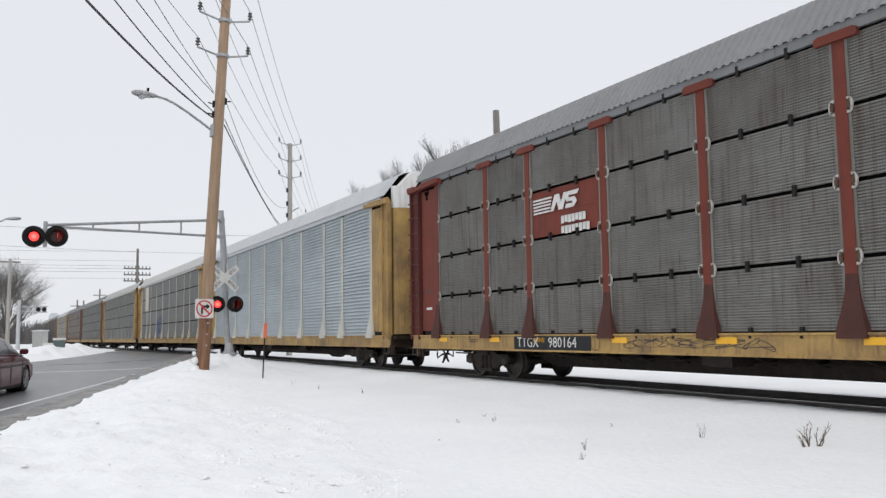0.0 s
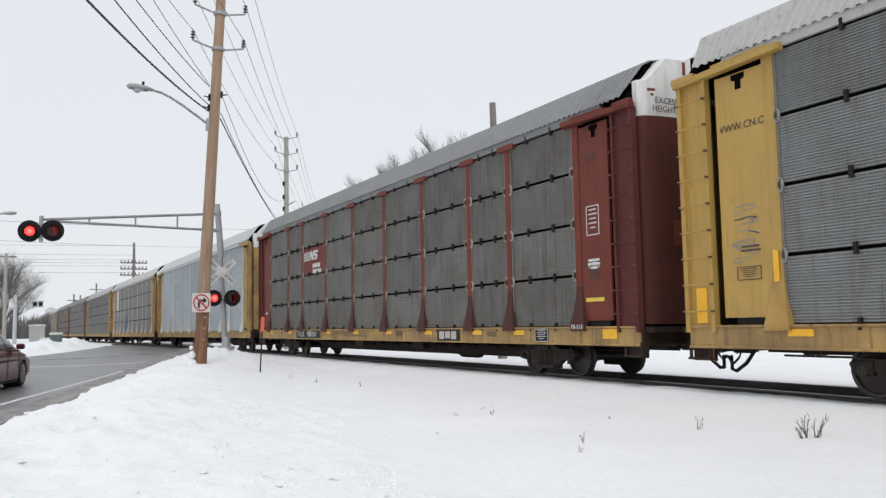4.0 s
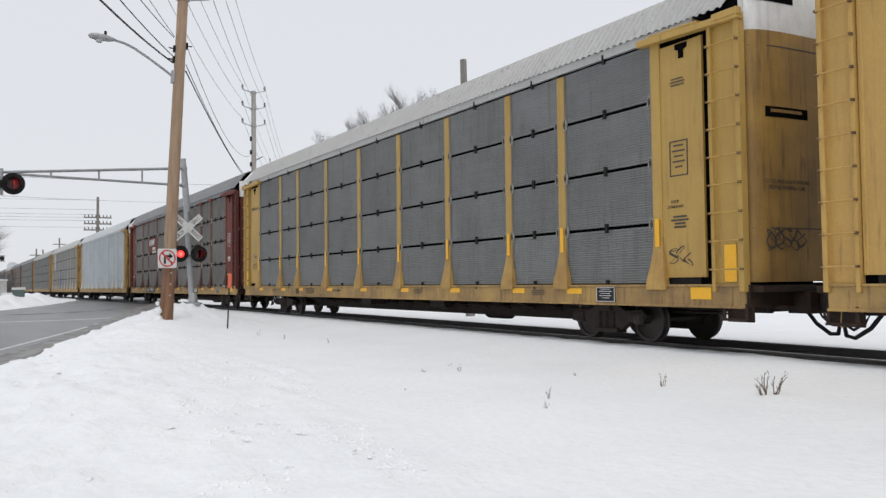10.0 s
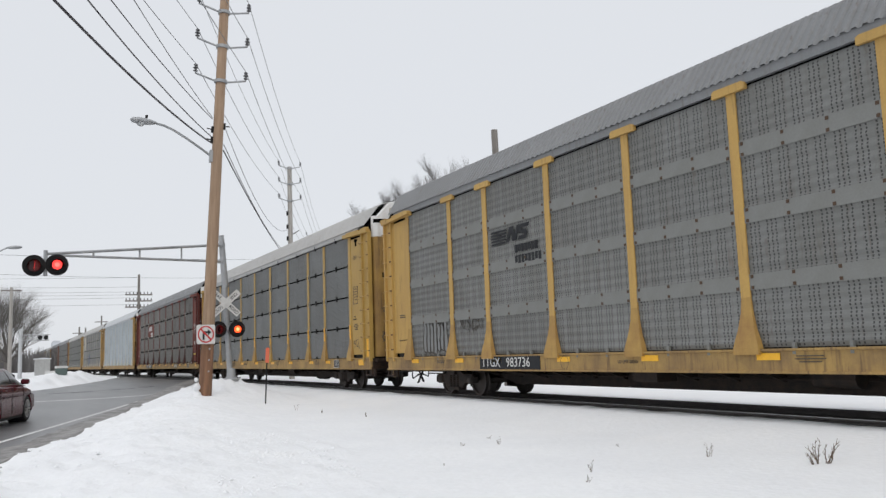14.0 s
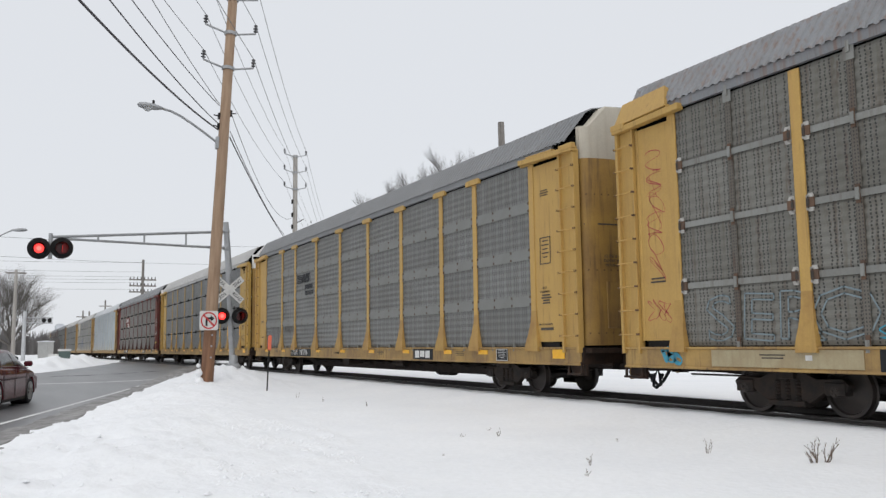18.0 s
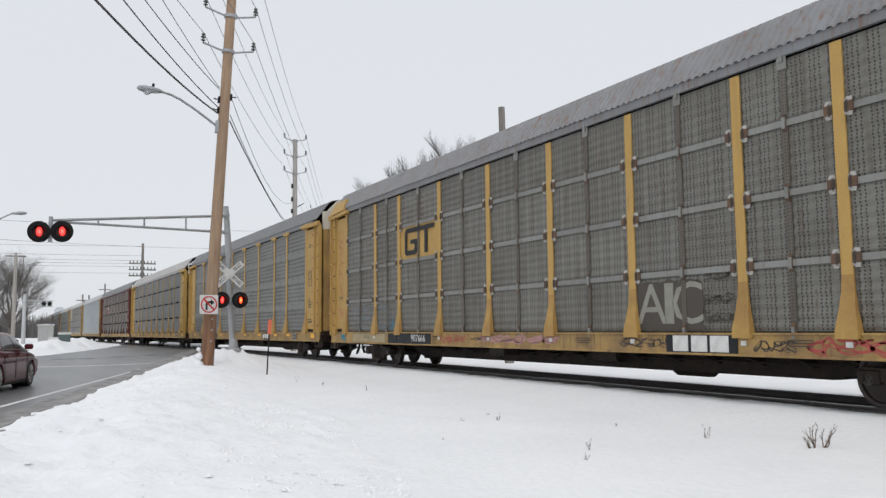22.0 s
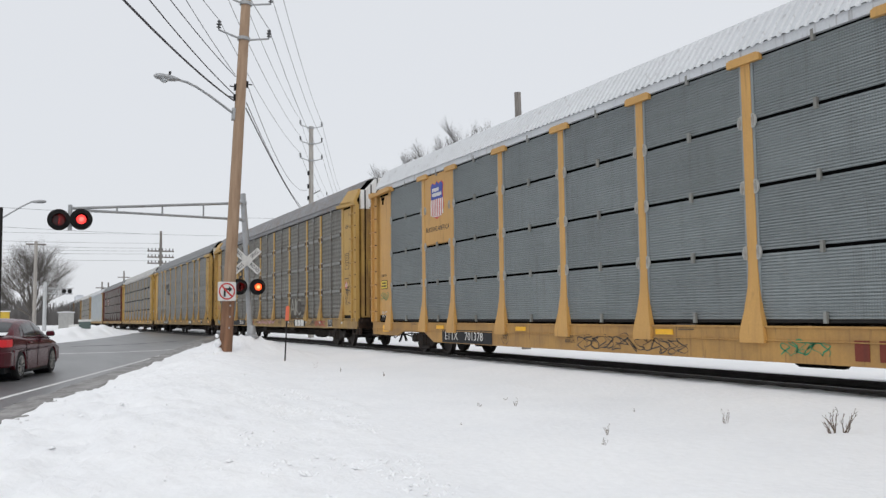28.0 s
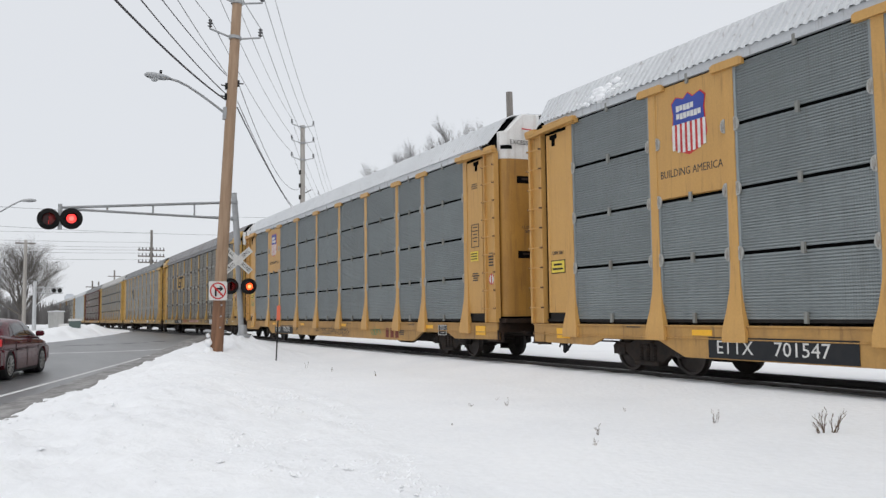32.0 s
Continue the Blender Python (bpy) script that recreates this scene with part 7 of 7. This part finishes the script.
def build_weed(base, h, seed, n, lean=0.0, thick=1.0):
    rnd = random.Random(seed)
    w = thing("dry_weed", "dry brown weed stalks standing in the snow", "weed", "dry weeds", m=pose(*base))
    for k in range(n):
        g = Geo()
        a = rnd.uniform(0, 6.28)
        p = Vector((rnd.uniform(-0.02, 0.02), rnd.uniform(-0.02, 0.02), -0.05))
        d = Vector((lean + 0.22 * math.cos(a), 0.22 * math.sin(a), 1)).normalized()
        ln = h * rnd.uniform(0.55, 1.05)
        for i in range(5):
            q = p + d * ln / 5
            g.tube(p, q, thick * (0.0038 - i * 0.0006), thick * (0.0032 - i * 0.0006), 4, caps=False)
            if i:
                for _ in range(2):
                    s = (Vector((rnd.uniform(-1, 1), rnd.uniform(-1, 1), 0.7)).normalized() + d * 0.6).normalized()
                    e = q + s * ln * rnd.uniform(0.10, 0.28)
                    g.tube(q, e, thick * 0.0018, thick * 0.0009, 3, caps=False)
                    if rnd.random() < 0.25:
                        g.tube(e, e + s * 0.015, 0.0038, 0.002, 4)
            p = q
            d = (d + Vector((rnd.uniform(-0.2, 0.2), rnd.uniform(-0.2, 0.2), 0))).normalized()
        put("stalk", g.mesh("stalk", WEED, fix=False), w)


def on_snow(x, y):
    return (x, y, ground_height(x, y))


build_weed(on_snow(8.55, 7.0), 0.34, 1, 4, -0.25, 2.2)
build_weed(on_snow(8.62, 6.95), 0.38, 2, 4, 0.5, 2.4)
build_weed(on_snow(8.5, 7.02), 0.28, 6, 3, -0.5, 2.0)
build_weed(on_snow(8.2, 8.4), 0.20, 3, 4)
for k, (x, y, h) in enumerate(((6.2, 8.3, 0.2), (5.7, 7.7, 0.16), (6.9, 11.6, 0.18), (6.4, 11.9, 0.15), (7.3, 12.6, 0.12), (7.6, 19.0, 0.25), (7.2, 21.0, 0.2), (5.2, 10.2, 0.1), (7.0, 22.6, 0.24), (8.0, 10.0, 0.1))):
    build_weed(on_snow(x, y), h * 0.8, 20 + k, 3)

# pole stub behind the railway
stub = thing("pole_stub", "dark weathered pole top standing behind the train", "utility pole", m=pose(18.3, 29.8, 0, 0, -1.0, 0))
put("shaft", Geo().tube((0, 0, -0.1), (0, 0, 10.88), 0.2, 0.14, 12).mesh("shaft", POLE_GREY, smooth=True), stub)

# ---------------------------------------------------------------- across the road
def plain_pole(name, label, x, y, z1, r, material):
    p = thing(name, label, "pole", m=pose(x, y, 0.0))
    put("shaft", Geo().tube((0, 0, -0.1), (0, 0, z1), r, r * 0.75, 12).mesh("shaft", material, smooth=True), p)
    return p


tel = plain_pole("telegraph_pole", "old telegraph pole with three crossarms", 11.75, 93.0, 10.75, 0.17, POLE_GREY)
for z in (8.6, 7.95, 7.3):
    put("crossarm", Geo().box(-1.35, 1.35, -0.06, 0.06, z - 0.07, z + 0.07).mesh("crossarm", POLE_GREY), tel)
    for k in range(8):
        put("insulator", cached("tiny_ins", lambda: Geo().tube((0, 0, 0), (0, 0, 0.24), 0.055, 0.035, 7).mesh("insulator", DARK)), tel, m=pose(-1.25 + k * 0.357, 0, z + 0.07))
for x, y, z in ((9.7, 150, 7.6), (10.7, 150.5, 7.5), (13.1, 150, 9.4)):
    t2 = plain_pole("telegraph_pole", "distant old telegraph pole", x, y, z, 0.16, POLE_GREY)
    put("crossarm", Geo().box(-1.0, 1.0, -0.06, 0.06, z - 1.1, z - 0.95).mesh("crossarm", POLE_GREY), t2)

left = plain_pole("street_lamp", "dark street lamp post with a curved arm across the road", -1.92, 52.0, 7.75, 0.13, DARK)
tagged(left, category="street lamp")
pts = [(0, 0, 7.1), (0.5, 0, 7.46), (1.0, 0, 7.82), (1.35, 0, 8.03), (1.5, 0, 8.1)]
g = Geo()
for a, b in zip(pts, pts[1:]):
    g.tube(a, b, 0.04, n=7, caps=False)
put("arm", g.mesh("arm", GALV, smooth=True), left)
hm = head_me.copy()
hm.transform(Matrix.Diagonal((-1, 1, 1, 1)))
hm.flip_normals()
put("lamp_head", hm, left, m=pose(1.45, 0, 8.12, 0, -4, 0))

wood = plain_pole("utility_pole", "weathered wooden pole across the road", -0.22, 90.0, 9.1, 0.2, POLE_PALE)
put("crossarm", Geo().box(-0.9, 0.9, -0.06, 0.06, 8.7, 8.85).mesh("crossarm", POLE_GREY), wood)
mast2 = plain_pole("crossing_signal", "pale cantilever signal mast on the far side of the crossing", 0.6, 80.0, 4.7, 0.18, mat("pale_grey_paint", (0.5, 0.51, 0.52), 0.6, bump=0.05))
tagged(mast2, category="crossing signal")
g = Geo()
for z in (3.7, 4.15):
    g.tube((0, 0, z), (2.2, 0, z), 0.05, n=8)
for k in range(6):
    g.tube((0.1 + 0.35 * k, 0, 3.7), (0.4 + 0.35 * k, 0, 4.15), 0.03, n=6)
put("truss", g.mesh("truss", GALV), mast2)
put("flasher", Geo().lathe([(0.19, -0.02), (0.19, 0.02)], (1.95, -0.1, 3.92), 1, 18).mesh("flasher", DARK), mast2)
put("flasher", Geo().lathe([(0.19, -0.02), (0.19, 0.02)], (1.5, -0.1, 3.92), 1, 18).mesh("flasher", DARK), mast2)

# equipment hut
hut = thing("equipment_hut", "pale metal railway equipment hut in the snow", "hut", m=pose(3.7, 128.0, 0.15))
HUT = mat("hut_paint", (0.62, 0.62, 0.60), 0.6, bump=0.05, streak=0.2)
put("body", Geo().box(-0.95, 0.95, -0.95, 0.95, 0.0, 2.2).mesh("body", HUT), hut)
put("roof", Geo().prism([(-1.1, 2.2), (1.1, 2.2), (1.1, 2.32), (0.0, 2.42), (-1.1, 2.32)], 1, -1.1, 1.1).mesh("roof", SNOW), hut, "snow-covered roof")
put("door", Geo().box(-0.4, 0.4, -0.99, -0.95, 0.1, 2.0).mesh("door", HUT, bevel=0.01), hut)
# small hoarding and low cabinet
board = thing("notice_board", "small dark notice board on two legs in the snow", "notice board", m=pose(3.25, 68.0, ground_height(3.25, 68.0) - 0.38))
put("board", Geo().box(-0.40, 0.40, -0.03, 0.03, 0.30, 1.0).mesh("board", mat("board_green", (0.10, 0.14, 0.13), 0.6, bump=0.05)), board)
put("header", Geo().box(-0.45, 0.45, -0.035, 0.035, 0.88, 1.04).mesh("header", STENCIL), board, "pale header strip")
for s in (-0.36, 0.36):
    put("leg", Geo().box(s - 0.03, s + 0.03, -0.03, 0.03, -0.2, 0.4).mesh("leg", GALV), board)
cab = thing("low_sign", "low white sign panel in the snow", "sign", m=pose(3.9, 105.0, -0.5))
put("panel", Geo().box(-0.6, 0.6, -0.03, 0.03, 0.5, 1.35).mesh("panel", WHITE), cab)
for s in (-0.5, 0.5):
    put("leg", Geo().box(s - 0.03, s + 0.03, -0.03, 0.03, -0.2, 0.55).mesh("leg", GALV), cab)
yel = thing("yellow_barrier", "yellow painted barrier wall across the road", "barrier", m=pose(-5.5, 108.0, 0.0))
put("wall", Geo().box(-3.4, 2.7, -0.2, 0.2, 0.0, 2.4).mesh("wall", mat("yellow_wall", (0.62, 0.42, 0.05), 0.6, bump=0.05), bevel=0.02), yel)
put("cap", Geo().box(-3.5, 2.8, -0.26, 0.26, 2.4, 2.5).mesh("cap", SNOW), yel)

# thin wires in the far left sky
for z0, z1, y in ((9.0, 10.4, 92.5), (8.6, 9.4, 92.6), (8.2, 8.9, 92.8), (7.9, 8.6, 92.9), (7.5, 8.3, 93.1), (7.0, 7.6, 93.2)):
    sag_wire("far_wire", "thin distant overhead wire", (-45, y - 6, z0 + 1.5), (11.7, y, z1), 0.013, THIN_CABLE, 0.6)
sag_wire("far_wire", "thin distant overhead wire", (-30, 60, 9.0), (30, 118, 13.0), 0.016, THIN_CABLE, 0.8)
sag_wire("far_wire", "thin distant overhead wire", (-30, 66, 10.4), (40, 110, 15.0), 0.016, THIN_CABLE, 0.8)


# ---------------------------------------------------------------- the waiting car
CAR_PAINT = mat("maroon_paint", (0.075, 0.009, 0.015), 0.22, spec=0.25, tint=(0.095, 0.014, 0.02), amount=0.4, scale=2, fine=20, bump=0.0, metal=0.0)
CAR_GLASS = mat("tinted_glass", (0.02, 0.023, 0.025), 0.08, bump=0.0)
TYRE = mat("tyre", (0.02, 0.02, 0.02), 0.8, bump=0.2)
RIM = mat("alloy_rim", (0.5, 0.5, 0.5), 0.35, metal=0.9, bump=0.0)
TAIL = glow("tail_light", (0.40, 0.012, 0.016), 0.5)


def build_sedan(label, place, paint):
    car = thing("sedan_car", label, "car", m=place)
    # shoulders, boot and bonnet: stations along y with half width, deck height and crown
    secs = ((-2.40, 0.55, 0.80, 0.0), (-2.36, 0.74, 0.93, 0.01), (-2.26, 0.82, 1.03, 0.02), (-2.05, 0.87, 1.065, 0.03), (-1.6, 0.90, 1.06, 0.03), (-0.9, 0.915, 1.01, 0.02), (0.2, 0.92, 0.985, 0.02), (0.95, 0.915, 0.97, 0.03), (1.4, 0.90, 0.93, 0.04), (1.85, 0.87, 0.86, 0.04), (2.2, 0.78, 0.77, 0.03), (2.40, 0.55, 0.66, 0.0))
    g = Geo()
    k = 13
    for y, w, d, c in secs:
        lo = 0.66
        half = [(w * 0.97, lo), (w, lo + (d - lo) * 0.35), (w * 0.985, lo + (d - lo) * 0.75), (w * 0.94, d - 0.03), (w * 0.86, d), (w * 0.45, d + c * 0.7)]
        g.v += [(-x, y, z) for x, z in half] + [(0, y, d + c)] + [(x, y, z) for x, z in reversed(half)]
    for j in range(len(secs) - 1):
        g.f += [(j * k + i, j * k + i + 1, (j + 1) * k + i + 1, (j + 1) * k + i) for i in range(k - 1)]
    g.f += [tuple(range(k)), tuple(range((len(secs) - 1) * k, len(secs) * k))]
    g.m = [0] * len(g.f)
    put("upper_body", g.mesh("upper_body", paint, smooth=True), car)

    def arch(c):
        return [(c + 0.385 * math.cos(t), 0.335 + 0.385 * math.sin(t)) for t in [math.pi * (1 - i / 10) for i in range(11)]]
    low = [(-1.90, 0.34), (-1.80, 0.25)] + [(y, max(0.24, z)) for y, z in arch(-1.38)] + [(-0.9, 0.21), (0.9, 0.21)] + [(y, max(0.24, z)) for y, z in arch(1.38)] + [(1.82, 0.25), (1.90, 0.32), (1.90, 0.72), (-1.90, 0.72)]
    for s in (-1, 1):
        g = Geo()
        g.prism(low, 0, min(s * 0.78, s * 0.905), max(s * 0.78, s * 0.905))
        put("side_panel", g.mesh("side_panel", paint, bevel=0.018), car)
        put("sill_trim", Geo().box(min(s * 0.8, s * 0.885), max(s * 0.8, s * 0.885), -0.98, 0.98, 0.15, 0.23).mesh("sill_trim", DARK), car)
        # door gaps, handles and the bright line under the glass
        for y in (-0.98, -0.02, 0.98):
            gg = Geo()
            gg.tube((s * 0.912, y + (0.08 if y < -0.5 else 0), 0.28), (s * 0.918, y, 0.70), 0.006, n=4)
            gg.tube((s * 0.918, y, 0.70), (s * 0.914, y - 0.02, 0.93), 0.006, n=4)
            put("door_gap", gg.mesh("door_gap", BLACK), car)
        for y in (-0.72, 0.22):
            put("door_handle", Geo().box(s * 0.925 - 0.02, s * 0.925 + 0.02, y - 0.09, y + 0.09, 0.855, 0.885).mesh("door_handle", paint, bevel=0.008), car)
        put("waist_trim", Geo().tube((s * 0.885, -1.15, 1.03), (s * 0.882, 0.95, 0.985), 0.009, n=5).mesh("waist_trim", RIM), car, "bright strip under the windows")
        put("mirror", Geo().box(min(s * 0.90, s * 1.10), max(s * 0.90, s * 1.10), 0.66, 0.80, 0.99, 1.13).mesh("mirror", paint, bevel=0.035), car)
        g = Geo()
        g.prism_z([(s * 0.52, -2.39), (s * 0.70, -2.385), (s * 0.835, -2.29), (s * 0.89, -2.02), (s * 0.87, -2.02), (s * 0.80, -2.25), (s * 0.52, -2.30)], 0.80, 0.975)
        put("tail_light", g.mesh("tail_light", TAIL, bevel=0.012), car, "lit red tail light")
        for y in (-1.38, 1.38):
            w = put("wheel", Geo().lathe([(0.22, -0.1), (0.31, -0.105), (0.335, -0.08), (0.335, 0.08), (0.31, 0.105), (0.22, 0.1)], (0, 0, 0), 0, 28).mesh("wheel", TYRE, smooth=True), car, "black tyre with alloy rim", pose(s * 0.80, y, 0.335))
            g = Geo()
            g.lathe([(0.235, s * 0.085), (0.24, s * 0.105), (0.215, s * 0.105), (0.20, s * 0.06)], (0, 0, 0), 0, 28)
            for q in range(10):
                a = q * 0.6283
                g.tube((s * 0.10, 0.03 * math.cos(a), 0.03 * math.sin(a)), (s * 0.098, 0.225 * math.cos(a), 0.225 * math.sin(a)), 0.018, 0.026, 6)
            put("rim", g.mesh("rim", RIM, smooth=True), w, "spoked alloy rim")
            put("wheel_well", Geo().lathe([(0.38, s * -0.3), (0.38, s * 0.0)], (0, 0, 0), 0, 24).mesh("wheel_well", BLACK, smooth=True), car, "dark wheel well", pose(s * 0.775, y, 0.37))
    put("underbody", Geo().box(-0.78, 0.78, -2.2, 2.2, 0.20, 0.66).mesh("underbody", BLACK), car)
    for s, name in ((-1, "rear_bumper"), (1, "front_bumper")):
        g = Geo()
        g.prism_z([(-0.90, s * 1.85), (-0.89, s * 2.12), (-0.78, s * 2.34), (-0.5, s * 2.43), (0.5, s * 2.43), (0.78, s * 2.34), (0.89, s * 2.12), (0.90, s * 1.85)], 0.33, 0.70)
        put(name, g.mesh(name, paint, bevel=0.035), car)
    put("diffuser", Geo().box(-0.7, 0.7, -2.38, -2.2, 0.22, 0.36).mesh("diffuser", DARK, bevel=0.02), car)
    # cabin: roof height and half widths along y
    gh = ((-1.80, 0.86, 0.72, 1.06), (-1.45, 0.865, 0.70, 1.24), (-1.0, 0.87, 0.66, 1.40), (-0.5, 0.872, 0.65, 1.465), (0.0, 0.875, 0.65, 1.475), (0.35, 0.875, 0.655, 1.45), (0.75, 0.875, 0.68, 1.30), (1.30, 0.875, 0.74, 0.985))

    def skin(y, t):
        """Half section of the cabin at y: t = 0 at the waist, 1 at the middle of the roof."""
        for (a, *p), (b, *q) in zip(gh, gh[1:]):
            if y <= b + 1e-6:
                f = (y - a) / (b - a)
                lo, hi, zt = (u + (v - u) * f for u, v in zip(p, q))
                break
        base = 0.95
        if t < 0.55:
            u = t / 0.55
            return lo + (hi - lo) * u ** 1.4, base + (zt - 0.07 - base) * u
        u = (t - 0.55) / 0.45
        return hi * (1 - u), zt - 0.07 + 0.07 * math.sin(u * 1.5708) ** 0.6
    ys = [-1.8 + 3.1 * i / 20 for i in range(21)]
    ts = (0, 0.14, 0.28, 0.42, 0.52, 0.58, 0.64, 0.75, 0.88, 1.0)
    g = Geo()
    row = len(ts) * 2 - 1
    for y in ys:
        pts = [skin(y, t) for t in ts]
        g.v += [(-x, y, z) for x, z in pts] + [(x, y, z) for x, z in reversed(pts[:-1])]
    g.f = [(j * row + i, j * row + i + 1, (j + 1) * row + i + 1, (j + 1) * row + i) for j in range(20) for i in range(row - 1)]
    g.m = [0] * len(g.f)
    put("cabin", g.mesh("cabin", paint, smooth=True), car)

    def glass(name, s, lower, upper, t0, t1, out=0.006):
        """Pane laid on the cabin side between two slanted ends."""
        gg = Geo()
        n, m_ = 8, 5
        for i in range(n + 1):
            for j in range(m_ + 1):
                v = j / m_
                a, b = lower[0] + (upper[0] - lower[0]) * v, lower[1] + (upper[1] - lower[1]) * v
                y = a + (b - a) * i / n
                x, z = skin(y, t0 + (t1 - t0) * v)
                gg.v.append((s * (x + out), y, z + out * 0.4))
        gg.f = [(i * (m_ + 1) + j, i * (m_ + 1) + j + 1, (i + 1) * (m_ + 1) + j + 1, (i + 1) * (m_ + 1) + j) for i in range(n) for j in range(m_)]
        gg.m = [0] * len(gg.f)
        put(name, gg.mesh(name, CAR_GLASS, smooth="all", fix=False), car, "dark tinted window")
    for s in (-1, 1):
        glass("side_window", s, (-1.02, -0.06), (-0.82, -0.06), 0.10, 0.49)
        glass("side_window", s, (0.02, 0.98), (0.02, 0.36), 0.10, 0.49)
        glass("quarter_window", s, (-1.30, -1.08), (-1.0, -0.88), 0.14, 0.44)

    def end_glass(name, y0, y1):
        gg = Geo()
        n, m_ = 10, 5
        for j in range(m_ + 1):
            y = y0 + (y1 - y0) * j / m_
            edge = 0.60
            for i in range(n + 1):
                q = -1 + 2 * i / n
                x, z = skin(y, 1 - (1 - edge) * abs(q))
                gg.v.append((math.copysign(x, q), y + (-0.006 if y1 > y0 else 0.006), z + 0.006))
        gg.f = [(j * (n + 1) + i, j * (n + 1) + i + 1, (j + 1) * (n + 1) + i + 1, (j + 1) * (n + 1) + i) for i in range(n) for j in range(m_)]
        gg.m = [0] * len(gg.f)
        put(name, gg.mesh(name, CAR_GLASS, smooth="all", fix=False), car, "dark tinted window")
    end_glass("rear_window", -1.70, -1.02)
    end_glass("windscreen", 1.18, 0.5)
    put("number_plate", Geo().box(-0.26, 0.26, -2.42, -2.40, 0.70, 0.82).mesh("number_plate", STENCIL), car, "blank pale plate")
    rnd = random.Random(8)
    g = Geo()
    for i in range(9):
        for j in range(5):
            x, y = -0.72 + 1.44 * i / 8, -2.22 + 0.5 * j / 4
            rim = i in (0, 8) or j in (0, 4)
            g.v.append((x + rnd.uniform(-0.05, 0.05), y + rnd.uniform(-0.04, 0.04), 1.075 + (0.0 if rim else rnd.uniform(0.03, 0.06)) + (0.06 if j == 4 else 0)))
    g.f = [(i * 5 + j, i * 5 + j + 1, i * 5 + j + 6, i * 5 + j + 5) for i in range(8) for j in range(4)]
    g.m = [0] * len(g.f)
    put("snow_cap", g.mesh("snow_cap", SNOW, smooth="all"), car, "snow left on the boot lid")
    put("snow_ledge", Geo().prism([(-0.66, 0.70), (0.70, 0.70), (0.62, 0.735), (0.5, 0.76), (0.1, 0.74), (-0.3, 0.77), (-0.62, 0.73)], 1, -2.45, -2.34).mesh("snow_ledge", SNOW, bevel=0.012), car, "snow caught on the bumper")
    return car


head = math.degrees(math.atan(0.27))
rear, front = Vector((-0.29, 22.6, 0)), Vector((0.42, 25.25, 0))
mid = (rear + front) / 2
off = Vector((-math.cos(radians(head)), math.sin(radians(head)), 0)) * 0.92
build_sedan("dark maroon saloon car waiting at the crossing with lit tail lights", pose(mid.x + off.x, mid.y + off.y, ROAD_Z, 0, 0, -head), CAR_PAINT)
build_sedan("dark saloon car parked beyond the road", pose(-2.2, 84, 0.1, 0, 0, -70), mat("black_car_paint", (0.02, 0.022, 0.026), 0.25, bump=0))


# ---------------------------------------------------------------- what moves
RUN = (
    (0, 0.000),
    (1, 4.116),
    (2, 8.269),
    (3, 12.439),
    (4, 16.638),
    (5, 20.850),
    (6, 25.056),
    (7, 29.229),
    (8, 33.446),
    (9, 37.651),
    (10, 41.858),
    (11, 46.162),
    (12, 50.404),
    (13, 54.600),
    (14, 58.848),
    (15, 63.063),
    (16, 67.193),
    (17, 71.348),
    (18, 75.519),
    (19, 79.768),
    (20, 84.075),
    (21, 88.380),
    (22, 92.667),
    (23, 96.880),
    (24, 101.105),
    (25, 105.380),
    (26, 109.687),
    (27, 113.992),
    (28, 118.317),
    (29, 122.590),
    (30, 126.881),
    (31, 131.226),
    (32, 135.615),
)


def run_at(t):
    for (a, s0), (b, s1) in zip(RUN, RUN[1:]):
        if t <= b:
            return s0 + (s1 - s0) * (t - a) / (b - a)
    return RUN[-1][1]


def car_pose(y):
    x0, z0, _ = track_point(y - 9.75)
    x1, z1, _ = track_point(y + 9.75)
    turn = -math.degrees(math.atan2(x1 - x0, 19.5))
    pitch = math.degrees(math.atan2(z1 - z0, 19.5))
    return pose((x0 + x1) / 2, y, (z0 + z1) / 2, pitch, 0, turn)


def motions():
    for car, y0 in CARS:
        walk(car, [(t, car_pose(y0 + s)) for t, s in RUN])
    # wheels roll with the train
    steps = [k * 2 / 15 for k in range(241)]
    turns = [-math.degrees(run_at(t) / 0.42) for t in steps]
    for ax, dy in AXLES:
        walk(ax, [(t, pose(0, dy, 0.42, a)) for t, a in zip(steps, turns)])
    # the lamps flash in turn: each reflector swings its lit face forward, then edge-on
    half, start = 0.5965, 0.5365
    for lp, first, edge_on in FLASHERS:
        rows, on, t = [(0.0, 0.0 if first else edge_on)], first, start
        while t < 31.9:
            rows.append((t - 0.034, rows[-1][1]))
            on = not on
            rows.append((t, 50.0))
            rows.append((t + 0.034, 0.0 if on else edge_on))
            t += half
        rows.append((32.0, rows[-1][1]))
        walk(lp, [(tt, pose(0, -0.115, 0, 0, 0, a)) for tt, a in rows])


motions()
